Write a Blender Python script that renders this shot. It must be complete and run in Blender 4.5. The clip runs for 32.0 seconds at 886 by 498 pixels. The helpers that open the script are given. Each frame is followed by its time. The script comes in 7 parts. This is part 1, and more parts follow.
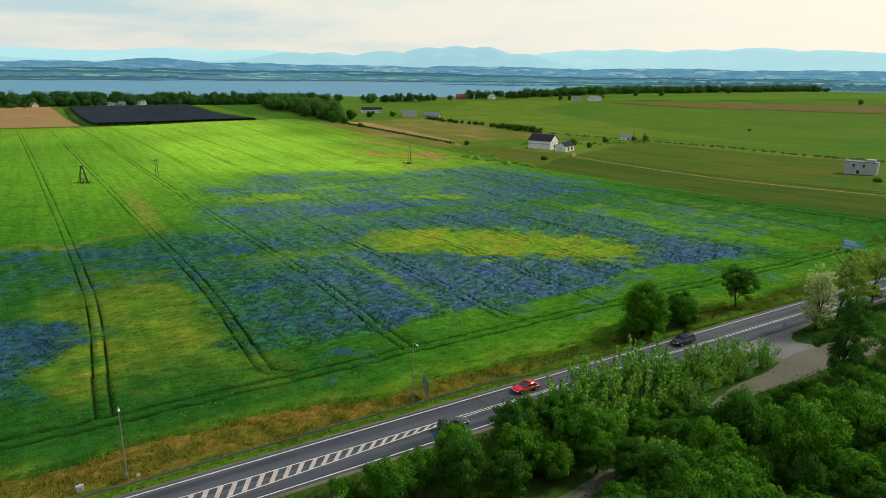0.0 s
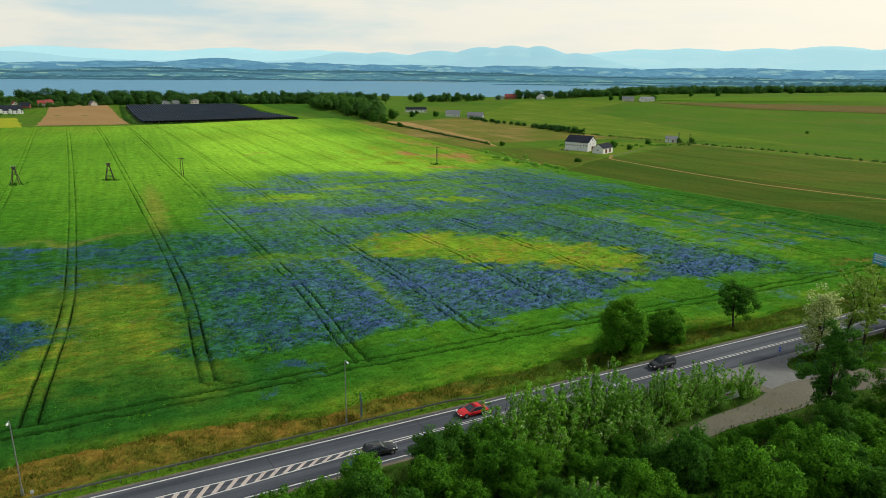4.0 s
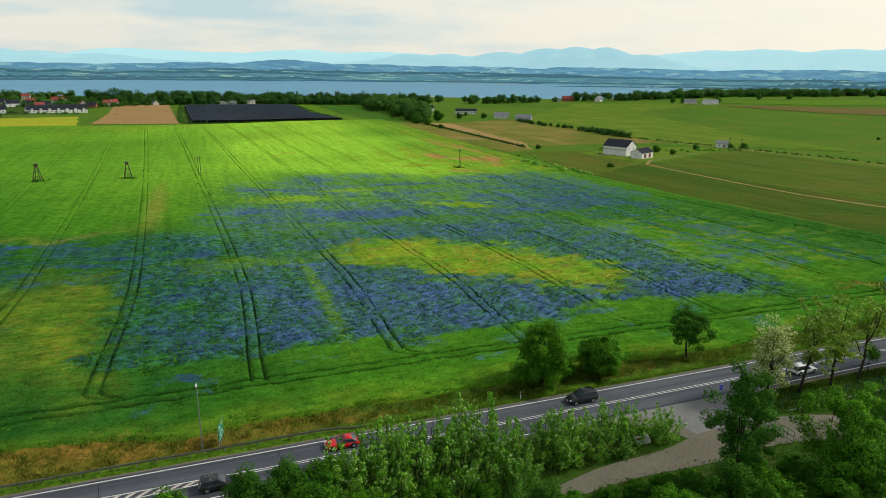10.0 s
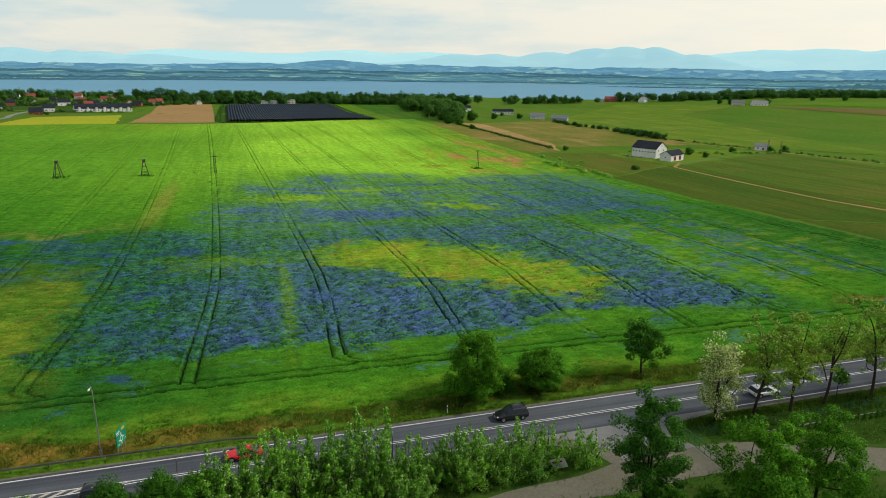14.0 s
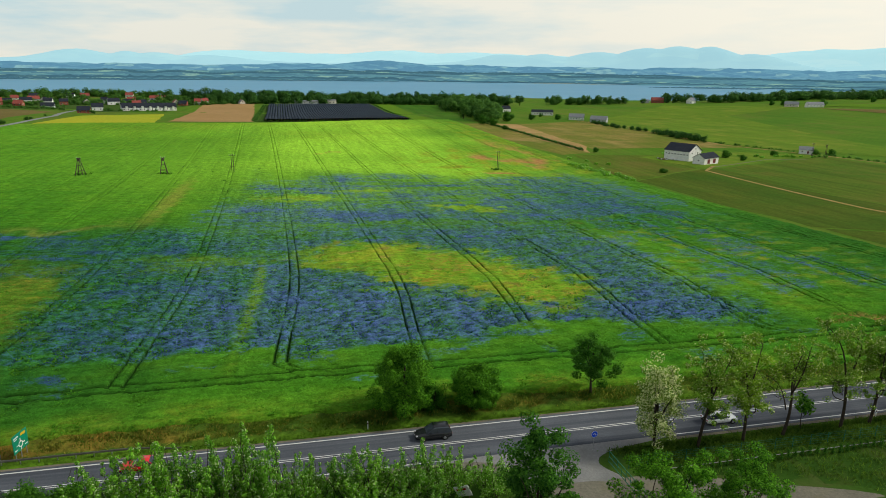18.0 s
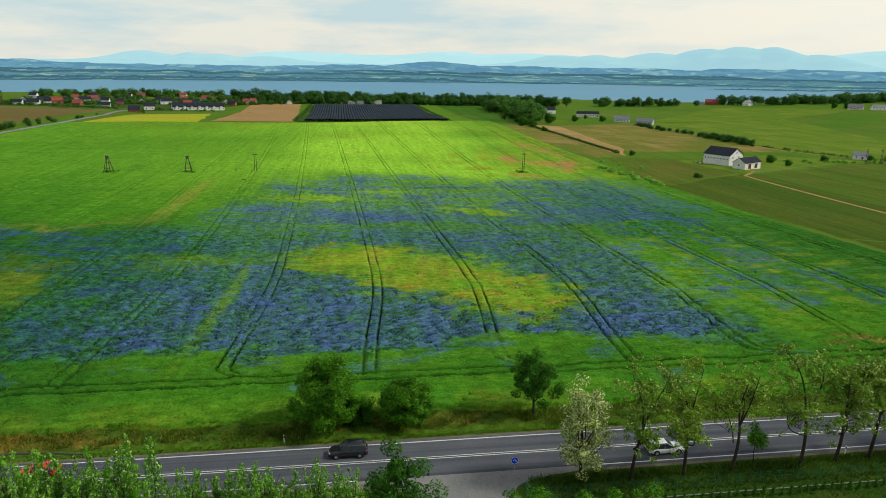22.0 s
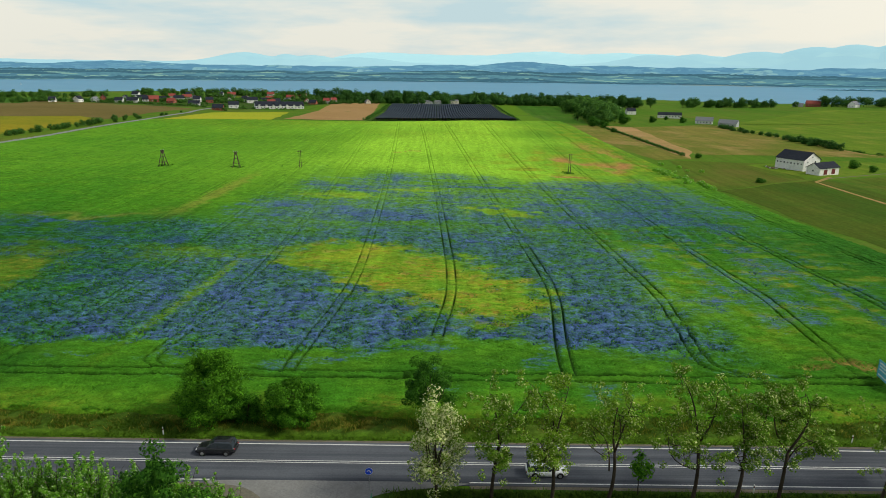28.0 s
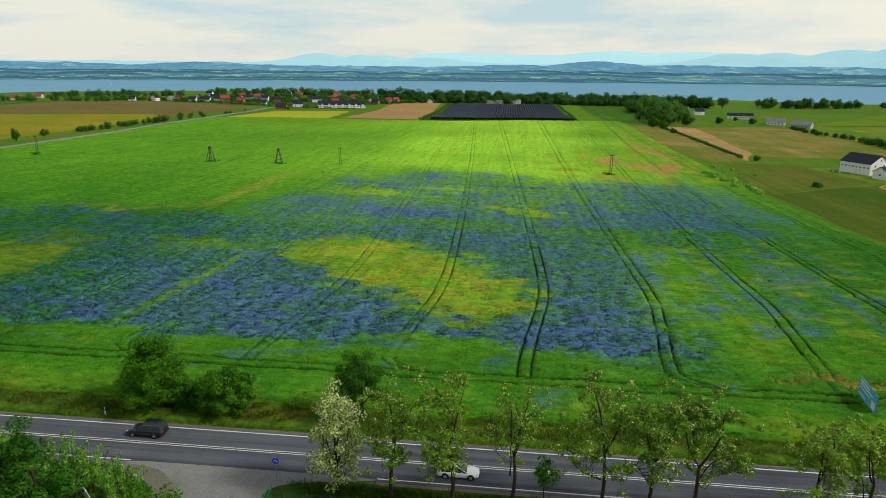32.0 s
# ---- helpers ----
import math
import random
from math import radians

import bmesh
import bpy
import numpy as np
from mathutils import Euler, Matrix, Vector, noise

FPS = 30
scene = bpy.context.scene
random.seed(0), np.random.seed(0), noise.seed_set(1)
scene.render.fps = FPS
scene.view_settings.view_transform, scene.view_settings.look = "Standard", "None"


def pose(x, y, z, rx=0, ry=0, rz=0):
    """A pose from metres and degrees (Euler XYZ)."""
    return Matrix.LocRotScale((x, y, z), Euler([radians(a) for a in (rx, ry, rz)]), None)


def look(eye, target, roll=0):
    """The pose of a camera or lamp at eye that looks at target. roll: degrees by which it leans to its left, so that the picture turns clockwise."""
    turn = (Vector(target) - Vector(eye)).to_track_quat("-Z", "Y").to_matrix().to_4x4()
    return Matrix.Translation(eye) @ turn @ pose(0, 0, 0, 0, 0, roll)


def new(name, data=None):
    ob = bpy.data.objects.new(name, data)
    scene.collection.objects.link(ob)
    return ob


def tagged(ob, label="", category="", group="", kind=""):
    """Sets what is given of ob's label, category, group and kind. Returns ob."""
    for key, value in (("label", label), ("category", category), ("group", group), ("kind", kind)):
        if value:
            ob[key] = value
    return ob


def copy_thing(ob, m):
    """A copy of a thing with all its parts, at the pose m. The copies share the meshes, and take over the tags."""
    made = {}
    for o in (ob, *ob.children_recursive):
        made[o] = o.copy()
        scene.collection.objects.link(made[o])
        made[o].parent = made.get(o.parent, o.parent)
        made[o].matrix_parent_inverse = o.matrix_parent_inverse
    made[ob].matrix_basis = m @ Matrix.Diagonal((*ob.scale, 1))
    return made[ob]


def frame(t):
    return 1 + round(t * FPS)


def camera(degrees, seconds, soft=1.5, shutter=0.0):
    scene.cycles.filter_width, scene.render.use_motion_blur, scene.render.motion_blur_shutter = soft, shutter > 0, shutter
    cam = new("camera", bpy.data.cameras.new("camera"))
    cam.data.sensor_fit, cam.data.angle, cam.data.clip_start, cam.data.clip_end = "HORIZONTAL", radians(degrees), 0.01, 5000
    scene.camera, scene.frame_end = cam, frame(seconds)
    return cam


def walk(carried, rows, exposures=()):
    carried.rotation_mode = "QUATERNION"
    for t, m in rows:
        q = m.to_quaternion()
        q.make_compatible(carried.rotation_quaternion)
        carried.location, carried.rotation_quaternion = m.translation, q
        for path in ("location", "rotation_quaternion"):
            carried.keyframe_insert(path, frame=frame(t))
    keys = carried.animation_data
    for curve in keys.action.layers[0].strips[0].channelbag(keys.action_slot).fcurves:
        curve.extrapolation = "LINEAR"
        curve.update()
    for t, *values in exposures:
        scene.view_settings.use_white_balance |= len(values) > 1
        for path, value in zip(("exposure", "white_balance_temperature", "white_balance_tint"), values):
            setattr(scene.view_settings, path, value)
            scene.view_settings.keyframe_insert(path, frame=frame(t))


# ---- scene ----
# camera: a drone that slides along a country road, about 46 m above it
cam = camera(68.8, 32.0, soft=0.55)
METRES, EYE, TILT, LEAN, TURN = 136.0, 46.2, -15.5, -0.7, 0.0
ROWS = [
    (0.0, 0.0, 0.0, 0.0, 0.0, 0.0, -0.0),
    (0.5, 0.0145, 0.0032, 0.0007, 0.57, -0.01, -0.15),
    (1.0, 0.0297, 0.0078, 0.0018, 1.22, -0.02, -0.31),
    (1.5, 0.0432, 0.0133, 0.0031, 1.83, -0.02, -0.48),
    (2.0, 0.0578, 0.0203, 0.0048, 2.52, -0.02, -0.66),
    (2.5, 0.0706, 0.0277, 0.0067, 3.06, -0.03, -0.83),
    (3.0, 0.0846, 0.0363, 0.0088, 3.6, -0.04, -0.97),
    (3.5, 0.0974, 0.0442, 0.0109, 4.07, -0.06, -1.1),
    (5.5, 0.1522, 0.0758, 0.0192, 5.96, -0.06, -1.6),
    (6.0, 0.1667, 0.0831, 0.021, 6.36, -0.07, -1.7),
    (6.5, 0.1801, 0.0893, 0.0225, 6.72, -0.07, -1.79),
    (7.0, 0.1947, 0.0958, 0.0242, 7.14, -0.08, -1.91),
    (7.5, 0.2083, 0.1021, 0.0256, 7.59, -0.08, -2.07),
    (8.0, 0.2232, 0.1089, 0.0272, 8.1, -0.08, -2.21),
    (8.5, 0.2365, 0.1151, 0.0287, 8.56, -0.1, -2.36),
    (9.0, 0.2513, 0.122, 0.0302, 9.06, -0.09, -2.51),
    (9.5, 0.2647, 0.1285, 0.0317, 9.52, -0.1, -2.63),
    (10.0, 0.2789, 0.1355, 0.0337, 10.01, -0.13, -2.79),
    (10.5, 0.2923, 0.1422, 0.0353, 10.49, -0.15, -2.91),
    (11.0, 0.3071, 0.1494, 0.0368, 11.01, -0.17, -3.05),
    (11.5, 0.3205, 0.1559, 0.0383, 11.48, -0.19, -3.2),
    (12.0, 0.3353, 0.1633, 0.0397, 12.0, -0.21, -3.31),
    (12.5, 0.3489, 0.17, 0.0413, 12.49, -0.25, -3.43),
    (13.0, 0.3635, 0.1773, 0.0429, 13.02, -0.28, -3.58),
    (13.5, 0.377, 0.1843, 0.0443, 13.49, -0.3, -3.69),
    (14.0, 0.3914, 0.1919, 0.0459, 13.97, -0.33, -3.85),
    (14.5, 0.4043, 0.1994, 0.0476, 14.43, -0.36, -3.97),
    (16.5, 0.4575, 0.2326, 0.055, 16.53, -0.48, -4.51),
    (17.0, 0.4704, 0.2422, 0.0573, 17.04, -0.52, -4.63),
    (17.5, 0.4822, 0.2512, 0.0593, 17.53, -0.55, -4.77),
    (18.0, 0.495, 0.2607, 0.0616, 18.09, -0.61, -4.93),
    (18.5, 0.5067, 0.2698, 0.0637, 18.58, -0.64, -5.06),
    (19.0, 0.5191, 0.2797, 0.0659, 19.1, -0.68, -5.23),
    (19.5, 0.5306, 0.2889, 0.068, 19.59, -0.71, -5.36),
    (20.0, 0.5431, 0.2988, 0.0703, 20.13, -0.75, -5.5),
    (20.5, 0.5547, 0.3075, 0.0726, 20.7, -0.79, -5.65),
    (21.0, 0.5674, 0.3169, 0.0748, 21.35, -0.85, -5.81),
    (21.5, 0.5791, 0.3254, 0.0769, 21.94, -0.9, -5.97),
    (22.0, 0.5919, 0.3348, 0.0789, 22.61, -0.95, -6.14),
    (22.5, 0.6037, 0.3436, 0.081, 23.24, -1.01, -6.29),
    (23.0, 0.6164, 0.353, 0.0831, 23.91, -1.08, -6.48),
    (23.5, 0.6282, 0.3617, 0.085, 24.54, -1.15, -6.65),
    (24.0, 0.6408, 0.3711, 0.087, 25.22, -1.21, -6.82),
    (24.5, 0.6524, 0.38, 0.0889, 25.85, -1.29, -6.97),
    (25.0, 0.6653, 0.3898, 0.0906, 26.49, -1.35, -7.11),
    (25.5, 0.6774, 0.3985, 0.092, 27.03, -1.42, -7.23),
    (27.5, 0.7295, 0.4327, 0.0981, 29.61, -1.75, -7.8),
    (28.0, 0.7431, 0.4414, 0.0998, 30.36, -1.86, -7.94),
    (28.5, 0.7555, 0.4496, 0.1014, 31.05, -1.95, -8.09),
    (29.0, 0.7689, 0.4589, 0.103, 31.83, -2.07, -8.27),
    (29.5, 0.7811, 0.4674, 0.1047, 32.59, -2.17, -8.43),
    (30.0, 0.7944, 0.4765, 0.1066, 33.43, -2.29, -8.59),
    (30.5, 0.8065, 0.4852, 0.1083, 34.23, -2.41, -8.74),
    (31.0, 0.8196, 0.4951, 0.11, 35.07, -2.54, -8.91),
    (31.5, 0.8314, 0.5044, 0.1118, 35.78, -2.65, -9.06),
    (32.0, 0.8438, 0.5149, 0.1139, 36.48, -2.76, -9.2),
]
walk(cam, [(t, pose(0, 0, EYE, TILT, LEAN, TURN) @ pose(METRES * x, METRES * y, METRES * z, 90 + pitch, roll, yaw)) for t, x, y, z, yaw, pitch, roll in ROWS],
     exposures=[(0.0, 0.0), (32.0, 0.0)])

# ---- light: bright hazy overcast, the sun behind thin cloud ahead ----
SUN_AZ, SUN_EL = 68.0, 42.0
world = bpy.data.worlds.new("hazy_sky")
scene.world = world
world.use_nodes = True
wn, wl = world.node_tree.nodes, world.node_tree.links
wn.clear()
w_out = wn.new("ShaderNodeOutputWorld")
sky = wn.new("ShaderNodeTexSky")
sky.sky_type, sky.sun_disc = "NISHITA", False
sky.sun_elevation, sky.sun_rotation = radians(SUN_EL), radians(SUN_AZ)
sky.dust_density, sky.air_density = 3.0, 1.2
bg_sky = wn.new("ShaderNodeBackground")
bg_sky.inputs["Strength"].default_value = 0.10
wl.new(sky.outputs[0], bg_sky.inputs["Color"])
tc = wn.new("ShaderNodeTexCoord")
mp = wn.new("ShaderNodeMapping")
mp.inputs["Scale"].default_value = (1.6, 1.6, 9.0)
wl.new(tc.outputs["Generated"], mp.inputs["Vector"])
cn = wn.new("ShaderNodeTexNoise")
cn.inputs["Scale"].default_value, cn.inputs["Detail"].default_value, cn.inputs["Roughness"].default_value = 2.2, 5.0, 0.55
wl.new(mp.outputs[0], cn.inputs["Vector"])
cr = wn.new("ShaderNodeValToRGB")
cr.color_ramp.elements[0].position, cr.color_ramp.elements[0].color = 0.36, (0.58, 0.75, 0.79, 1)
cr.color_ramp.elements[1].position, cr.color_ramp.elements[1].color = 0.56, (0.90, 0.89, 0.79, 1)
wl.new(cn.outputs[0], cr.inputs[0])
# the cloud glows warm round the hidden sun
dot = wn.new("ShaderNodeVectorMath")
dot.operation = "DOT_PRODUCT"
sun_dir = Vector((math.sin(radians(55)) * math.cos(radians(22)), math.cos(radians(55)) * math.cos(radians(22)), math.sin(radians(22))))
dot.inputs[1].default_value = sun_dir
wl.new(tc.outputs["Generated"], dot.inputs[0])
gl = wn.new("ShaderNodeMapRange")
gl.inputs["From Min"].default_value, gl.inputs["From Max"].default_value = 0.25, 0.90
wl.new(dot.outputs["Value"], gl.inputs["Value"])
warm = wn.new("ShaderNodeMix")
warm.data_type = "RGBA"
wl.new(gl.outputs[0], warm.inputs["Factor"])
wl.new(cr.outputs[0], warm.inputs[6])
warm.inputs[7].default_value = (1.08, 1.02, 0.86, 1)
# the cloud is thicker and greyer overhead
sepz = wn.new("ShaderNodeSeparateXYZ")
wl.new(tc.outputs["Generated"], sepz.inputs[0])
high = wn.new("ShaderNodeMapRange")
high.inputs["From Min"].default_value, high.inputs["From Max"].default_value = 0.10, 0.45
wl.new(sepz.outputs["Z"], high.inputs["Value"])
thick = wn.new("ShaderNodeMix")
thick.data_type = "RGBA"
wl.new(high.outputs[0], thick.inputs["Factor"])
wl.new(warm.outputs[2], thick.inputs[6])
thick.inputs[7].default_value = (0.42, 0.45, 0.48, 1)
bg_cloud = wn.new("ShaderNodeBackground")
bg_cloud.inputs["Strength"].default_value = 0.98
wl.new(thick.outputs[2], bg_cloud.inputs["Color"])
w_mix = wn.new("ShaderNodeMixShader")
w_mix.inputs[0].default_value = 0.9
wl.new(bg_sky.outputs[0], w_mix.inputs[1])
wl.new(bg_cloud.outputs[0], w_mix.inputs[2])
wl.new(w_mix.outputs[0], w_out.inputs["Surface"])

sun_data = bpy.data.lights.new("sun", "SUN")
sun_data.energy, sun_data.angle, sun_data.color = 2.75, radians(10), (0.97, 0.95, 0.80)
sun = new("sun", sun_data)
sun.matrix_world = look((0, 0, 0), (-math.sin(radians(SUN_AZ)) * math.cos(radians(SUN_EL)), -math.cos(radians(SUN_AZ)) * math.cos(radians(SUN_EL)), -math.sin(radians(SUN_EL))))

# ---- materials ----
def node_mat(name):
    m = bpy.data.materials.new(name)
    m.use_nodes = True
    return m, m.node_tree.nodes, m.node_tree.links, m.node_tree.nodes["Principled BSDF"]


def noise_node(nodes, links, vec, scale, detail=4.0, rough=0.6):
    n = nodes.new("ShaderNodeTexNoise")
    n.inputs["Scale"].default_value, n.inputs["Detail"].default_value, n.inputs["Roughness"].default_value = scale, detail, rough
    links.new(vec, n.inputs["Vector"])
    return n.outputs[0]


def ramp_node(nodes, links, fac, stops):
    r = nodes.new("ShaderNodeValToRGB")
    e = r.color_ramp.elements
    while len(e) < len(stops):
        e.new(0.5)
    for el, (p, c) in zip(e, stops):
        el.position, el.color = p, (*c, 1)
    links.new(fac, r.inputs[0])
    return r.outputs[0]


def mix_node(nodes, links, fac, a, b, blend="MIX"):
    m = nodes.new("ShaderNodeMix")
    m.data_type, m.blend_type = "RGBA", blend
    for sock, v in ((m.inputs["Factor"], fac), (m.inputs[6], a), (m.inputs[7], b)):
        if isinstance(v, (int, float)):
            sock.default_value = v
        elif isinstance(v, tuple):
            sock.default_value = (*v, 1)
        else:
            links.new(v, sock)
    return m.outputs[2]


def math_node(nodes, links, op, a, b, clamp=False):
    m = nodes.new("ShaderNodeMath")
    m.operation, m.use_clamp = op, clamp
    for sock, v in zip(m.inputs, (a, b)):
        if isinstance(v, (int, float)):
            sock.default_value = v
        else:
            links.new(v, sock)
    return m.outputs[0]


def attr_node(nodes, name):
    a = nodes.new("ShaderNodeAttribute")
    a.attribute_name = name
    return a.outputs["Fac"]


def surface(name, c1, c2, coarse=0.2, fine=3.0, rough=0.85, bump=0.3, metal=0.0, dirt=None, dirt_scale=0.6, stretch=(1, 1, 1), spec=0.3, rows=0.0):
    """A weathered surface: two colours in coarse drifts, fine grain over them, an optional stain."""
    m, n, l, b = node_mat(name)
    co = n.new("ShaderNodeTexCoord").outputs["Object"]
    mp = n.new("ShaderNodeMapping")
    mp.inputs["Scale"].default_value = stretch
    l.new(co, mp.inputs["Vector"])
    v = mp.outputs[0]
    big, small = noise_node(n, l, v, coarse), noise_node(n, l, v, fine, 5.0, 0.7)
    col = mix_node(n, l, ramp_node(n, l, big, ((0.3, (0, 0, 0)), (0.7, (1, 1, 1)))), c1, c2)
    grain = ramp_node(n, l, small, ((0.25, (0.72, 0.72, 0.72)), (0.75, (1.25, 1.25, 1.25))))
    col = mix_node(n, l, 1.0, col, grain, "MULTIPLY")
    if dirt:
        st = ramp_node(n, l, noise_node(n, l, v, dirt_scale, 6.0, 0.7), ((0.5, (0, 0, 0)), (0.68, (1, 1, 1))))
        col = mix_node(n, l, math_node(n, l, "MULTIPLY", st, 0.6), col, dirt)
    if rows:
        mq = n.new("ShaderNodeMapping")
        mq.vector_type = "TEXTURE"
        mq.inputs["Rotation"].default_value = (0, 0, math.radians(118))
        mq.inputs["Scale"].default_value = (40, 1, 1)
        l.new(co, mq.inputs["Vector"])
        k0, k1 = 1 - rows, 1 + rows
        col = mix_node(n, l, 1.0, col, ramp_node(n, l, noise_node(n, l, mq.outputs[0], 0.16, 5.0, 0.7), ((0.32, (k0, k0, k0)), (0.68, (k1, k1, k1)))), "MULTIPLY")
    l.new(col, b.inputs["Base Color"])
    b.inputs["Roughness"].default_value, b.inputs["Metallic"].default_value = rough, metal
    b.inputs["Specular IOR Level"].default_value = spec
    if bump:
        bp = n.new("ShaderNodeBump")
        bp.inputs["Strength"].default_value, bp.inputs["Distance"].default_value = bump, 0.05
        l.new(small, bp.inputs["Height"])
        l.new(bp.outputs[0], b.inputs["Normal"])
    return m


def leaf_mat(name, c1, c2, c3=None, share=0.0):
    """Leaves: colour varies leaf by leaf and plant by plant, some light passes through."""
    m, n, l, b = node_mat(name)
    isl = n.new("ShaderNodeNewGeometry").outputs["Random Per Island"]
    obr = n.new("ShaderNodeObjectInfo").outputs["Random"]
    co = n.new("ShaderNodeTexCoord").outputs["Object"]
    col = mix_node(n, l, isl, c1, c2)
    big = noise_node(n, l, co, 0.5, 3.0)
    col = mix_node(n, l, 1.0, col, ramp_node(n, l, big, ((0.3, (0.7, 0.75, 0.7)), (0.7, (1.25, 1.2, 1.1)))), "MULTIPLY")
    col = mix_node(n, l, 1.0, col, ramp_node(n, l, obr, ((0.0, (0.8, 0.85, 0.85)), (1.0, (1.2, 1.12, 1.0)))), "MULTIPLY")
    if c3:
        pick = math_node(n, l, "LESS_THAN", math_node(n, l, "FRACT", math_node(n, l, "MULTIPLY", isl, 37.3), 0.0), share)
        col = mix_node(n, l, pick, col, c3)
    l.new(col, b.inputs["Base Color"])
    b.inputs["Roughness"].default_value = 0.65
    b.inputs["Specular IOR Level"].default_value = 0.08
    tr = n.new("ShaderNodeBsdfTranslucent")
    l.new(col, tr.inputs["Color"])
    mx = n.new("ShaderNodeMixShader")
    mx.inputs[0].default_value = 0.50
    l.new(b.outputs[0], mx.inputs[1])
    l.new(tr.outputs[0], mx.inputs[2])
    l.new(mx.outputs[0], n["Material Output"].inputs["Surface"])
    return m


def crop_mat():
    """Standing green crop, drifts of cornflowers, thin yellow spots and bare soil by their density."""
    m, n, l, b = node_mat("crop_with_cornflowers")
    co = n.new("ShaderNodeTexCoord").outputs["Object"]
    mp = n.new("ShaderNodeMapping")
    mp.vector_type = "TEXTURE"
    mp.inputs["Rotation"].default_value = (0, 0, math.atan2(0.5132, 0.8583))
    mp.inputs["Scale"].default_value = (2.0, 1, 1)
    l.new(co, mp.inputs["Vector"])
    row = mp.outputs[0]
    big, mid, fine = noise_node(n, l, co, 0.012, 3.0), noise_node(n, l, row, 0.13, 5.0, 0.65), noise_node(n, l, co, 2.6, 5.0, 0.8)
    lump = noise_node(n, l, row, 0.75, 3.0, 0.6)
    green = mix_node(n, l, ramp_node(n, l, big, ((0.35, (0, 0, 0)), (0.65, (1, 1, 1)))), (0.054, 0.215, 0.014), (0.080, 0.260, 0.015))
    green = mix_node(n, l, ramp_node(n, l, mid, ((0.45, (0, 0, 0)), (0.75, (1, 1, 1)))), green, (0.122, 0.305, 0.018))
    # crop tone by place, plus a sunlit middle and dimmer sides painted in
    green = mix_node(n, l, attr_node(n, "ripe_lit"), green, (0.330, 0.640, 0.045))
    green = mix_node(n, l, attr_node(n, "rank_dim"), green, (0.028, 0.130, 0.016))
    yel = mix_node(n, l, ramp_node(n, l, mid, ((0.40, (0, 0, 0)), (0.70, (1, 1, 1)))), (0.205, 0.420, 0.024), (0.350, 0.390, 0.028))
    col = mix_node(n, l, attr_node(n, "thin"), green, yel)
    rust = ramp_node(n, l, noise_node(n, l, row, 0.9, 5.0, 0.75), ((0.46, (0, 0, 0)), (0.60, (1, 1, 1))))
    warm_spot = ramp_node(n, l, noise_node(n, l, co, 0.06, 3.0, 0.6), ((0.42, (0.35, 0.35, 0.35)), (0.60, (1, 1, 1))))
    rust = math_node(n, l, "MULTIPLY", rust, warm_spot)
    col = mix_node(n, l, math_node(n, l, "MULTIPLY", rust, math_node(n, l, "MULTIPLY", attr_node(n, "thin"), 1.0)), col, (0.44, 0.215, 0.045))
    # among the flowers the stand is darker grey-green, shade painted in gaps between plants
    fa, wd = attr_node(n, "flower"), attr_node(n, "weedy")
    bushy = mix_node(n, l, ramp_node(n, l, lump, ((0.36, (0, 0, 0)), (0.62, (1, 1, 1)))), (0.012, 0.078, 0.024), (0.046, 0.215, 0.034))
    col = mix_node(n, l, math_node(n, l, "MULTIPLY", wd, 0.70), col, bushy)
    speck, clump = noise_node(n, l, row, 1.5, 4.0, 0.75), noise_node(n, l, row, 0.28, 3.0, 0.6)
    dens = math_node(n, l, "ADD", fa, math_node(n, l, "ADD", math_node(n, l, "MULTIPLY", math_node(n, l, "SUBTRACT", speck, 0.5), 2.8), math_node(n, l, "MULTIPLY", math_node(n, l, "SUBTRACT", clump, 0.5), 1.1)))
    fl = ramp_node(n, l, dens, ((0.26, (0, 0, 0)), (1.0, (0.92, 0.92, 0.92))))
    fl = math_node(n, l, "MULTIPLY", fl, ramp_node(n, l, fa, ((0.02, (0, 0, 0)), (0.25, (1, 1, 1)))))
    violet = mix_node(n, l, fine, (0.046, 0.096, 0.262), (0.128, 0.194, 0.500))
    # flowers on the dimmed sides are painted darker too
    violet = mix_node(n, l, math_node(n, l, "MULTIPLY", attr_node(n, "rank_dim"), 0.7), violet, (0.014, 0.070, 0.150))
    col = mix_node(n, l, fl, col, violet)
    col = mix_node(n, l, attr_node(n, "bare"), col, (0.47, 0.245, 0.088))
    # pressed-down crop in the wheel tracks, with their shade painted in dark
    col = mix_node(n, l, attr_node(n, "track_shade"), col, (0.020, 0.060, 0.010))
    col = mix_node(n, l, 1.0, col, ramp_node(n, l, fine, ((0.3, (0.52, 0.54, 0.52)), (0.7, (1.32, 1.30, 1.32)))), "MULTIPLY")
    # lump noise darkens the colour once more, as shade between the clumps
    col = mix_node(n, l, 1.0, col, ramp_node(n, l, lump, ((0.33, (0.66, 0.68, 0.66)), (0.66, (1.14, 1.14, 1.14)))), "MULTIPLY")
    # drilled rows and old wheelings run up the field
    mq = n.new("ShaderNodeMapping")
    mq.vector_type = "TEXTURE"
    mq.inputs["Rotation"].default_value = (0, 0, math.atan2(0.5132, 0.8583))
    mq.inputs["Scale"].default_value = (1, 26, 1)
    l.new(co, mq.inputs["Vector"])
    col = mix_node(n, l, 1.0, col, ramp_node(n, l, noise_node(n, l, mq.outputs[0], 0.42, 4.0, 0.65), ((0.3, (0.82, 0.84, 0.82)), (0.7, (1.16, 1.14, 1.16)))), "MULTIPLY")
    l.new(col, b.inputs["Base Color"])
    b.inputs["Roughness"].default_value, b.inputs["Specular IOR Level"].default_value = 1.0, 0.02
    bp = n.new("ShaderNodeBump")
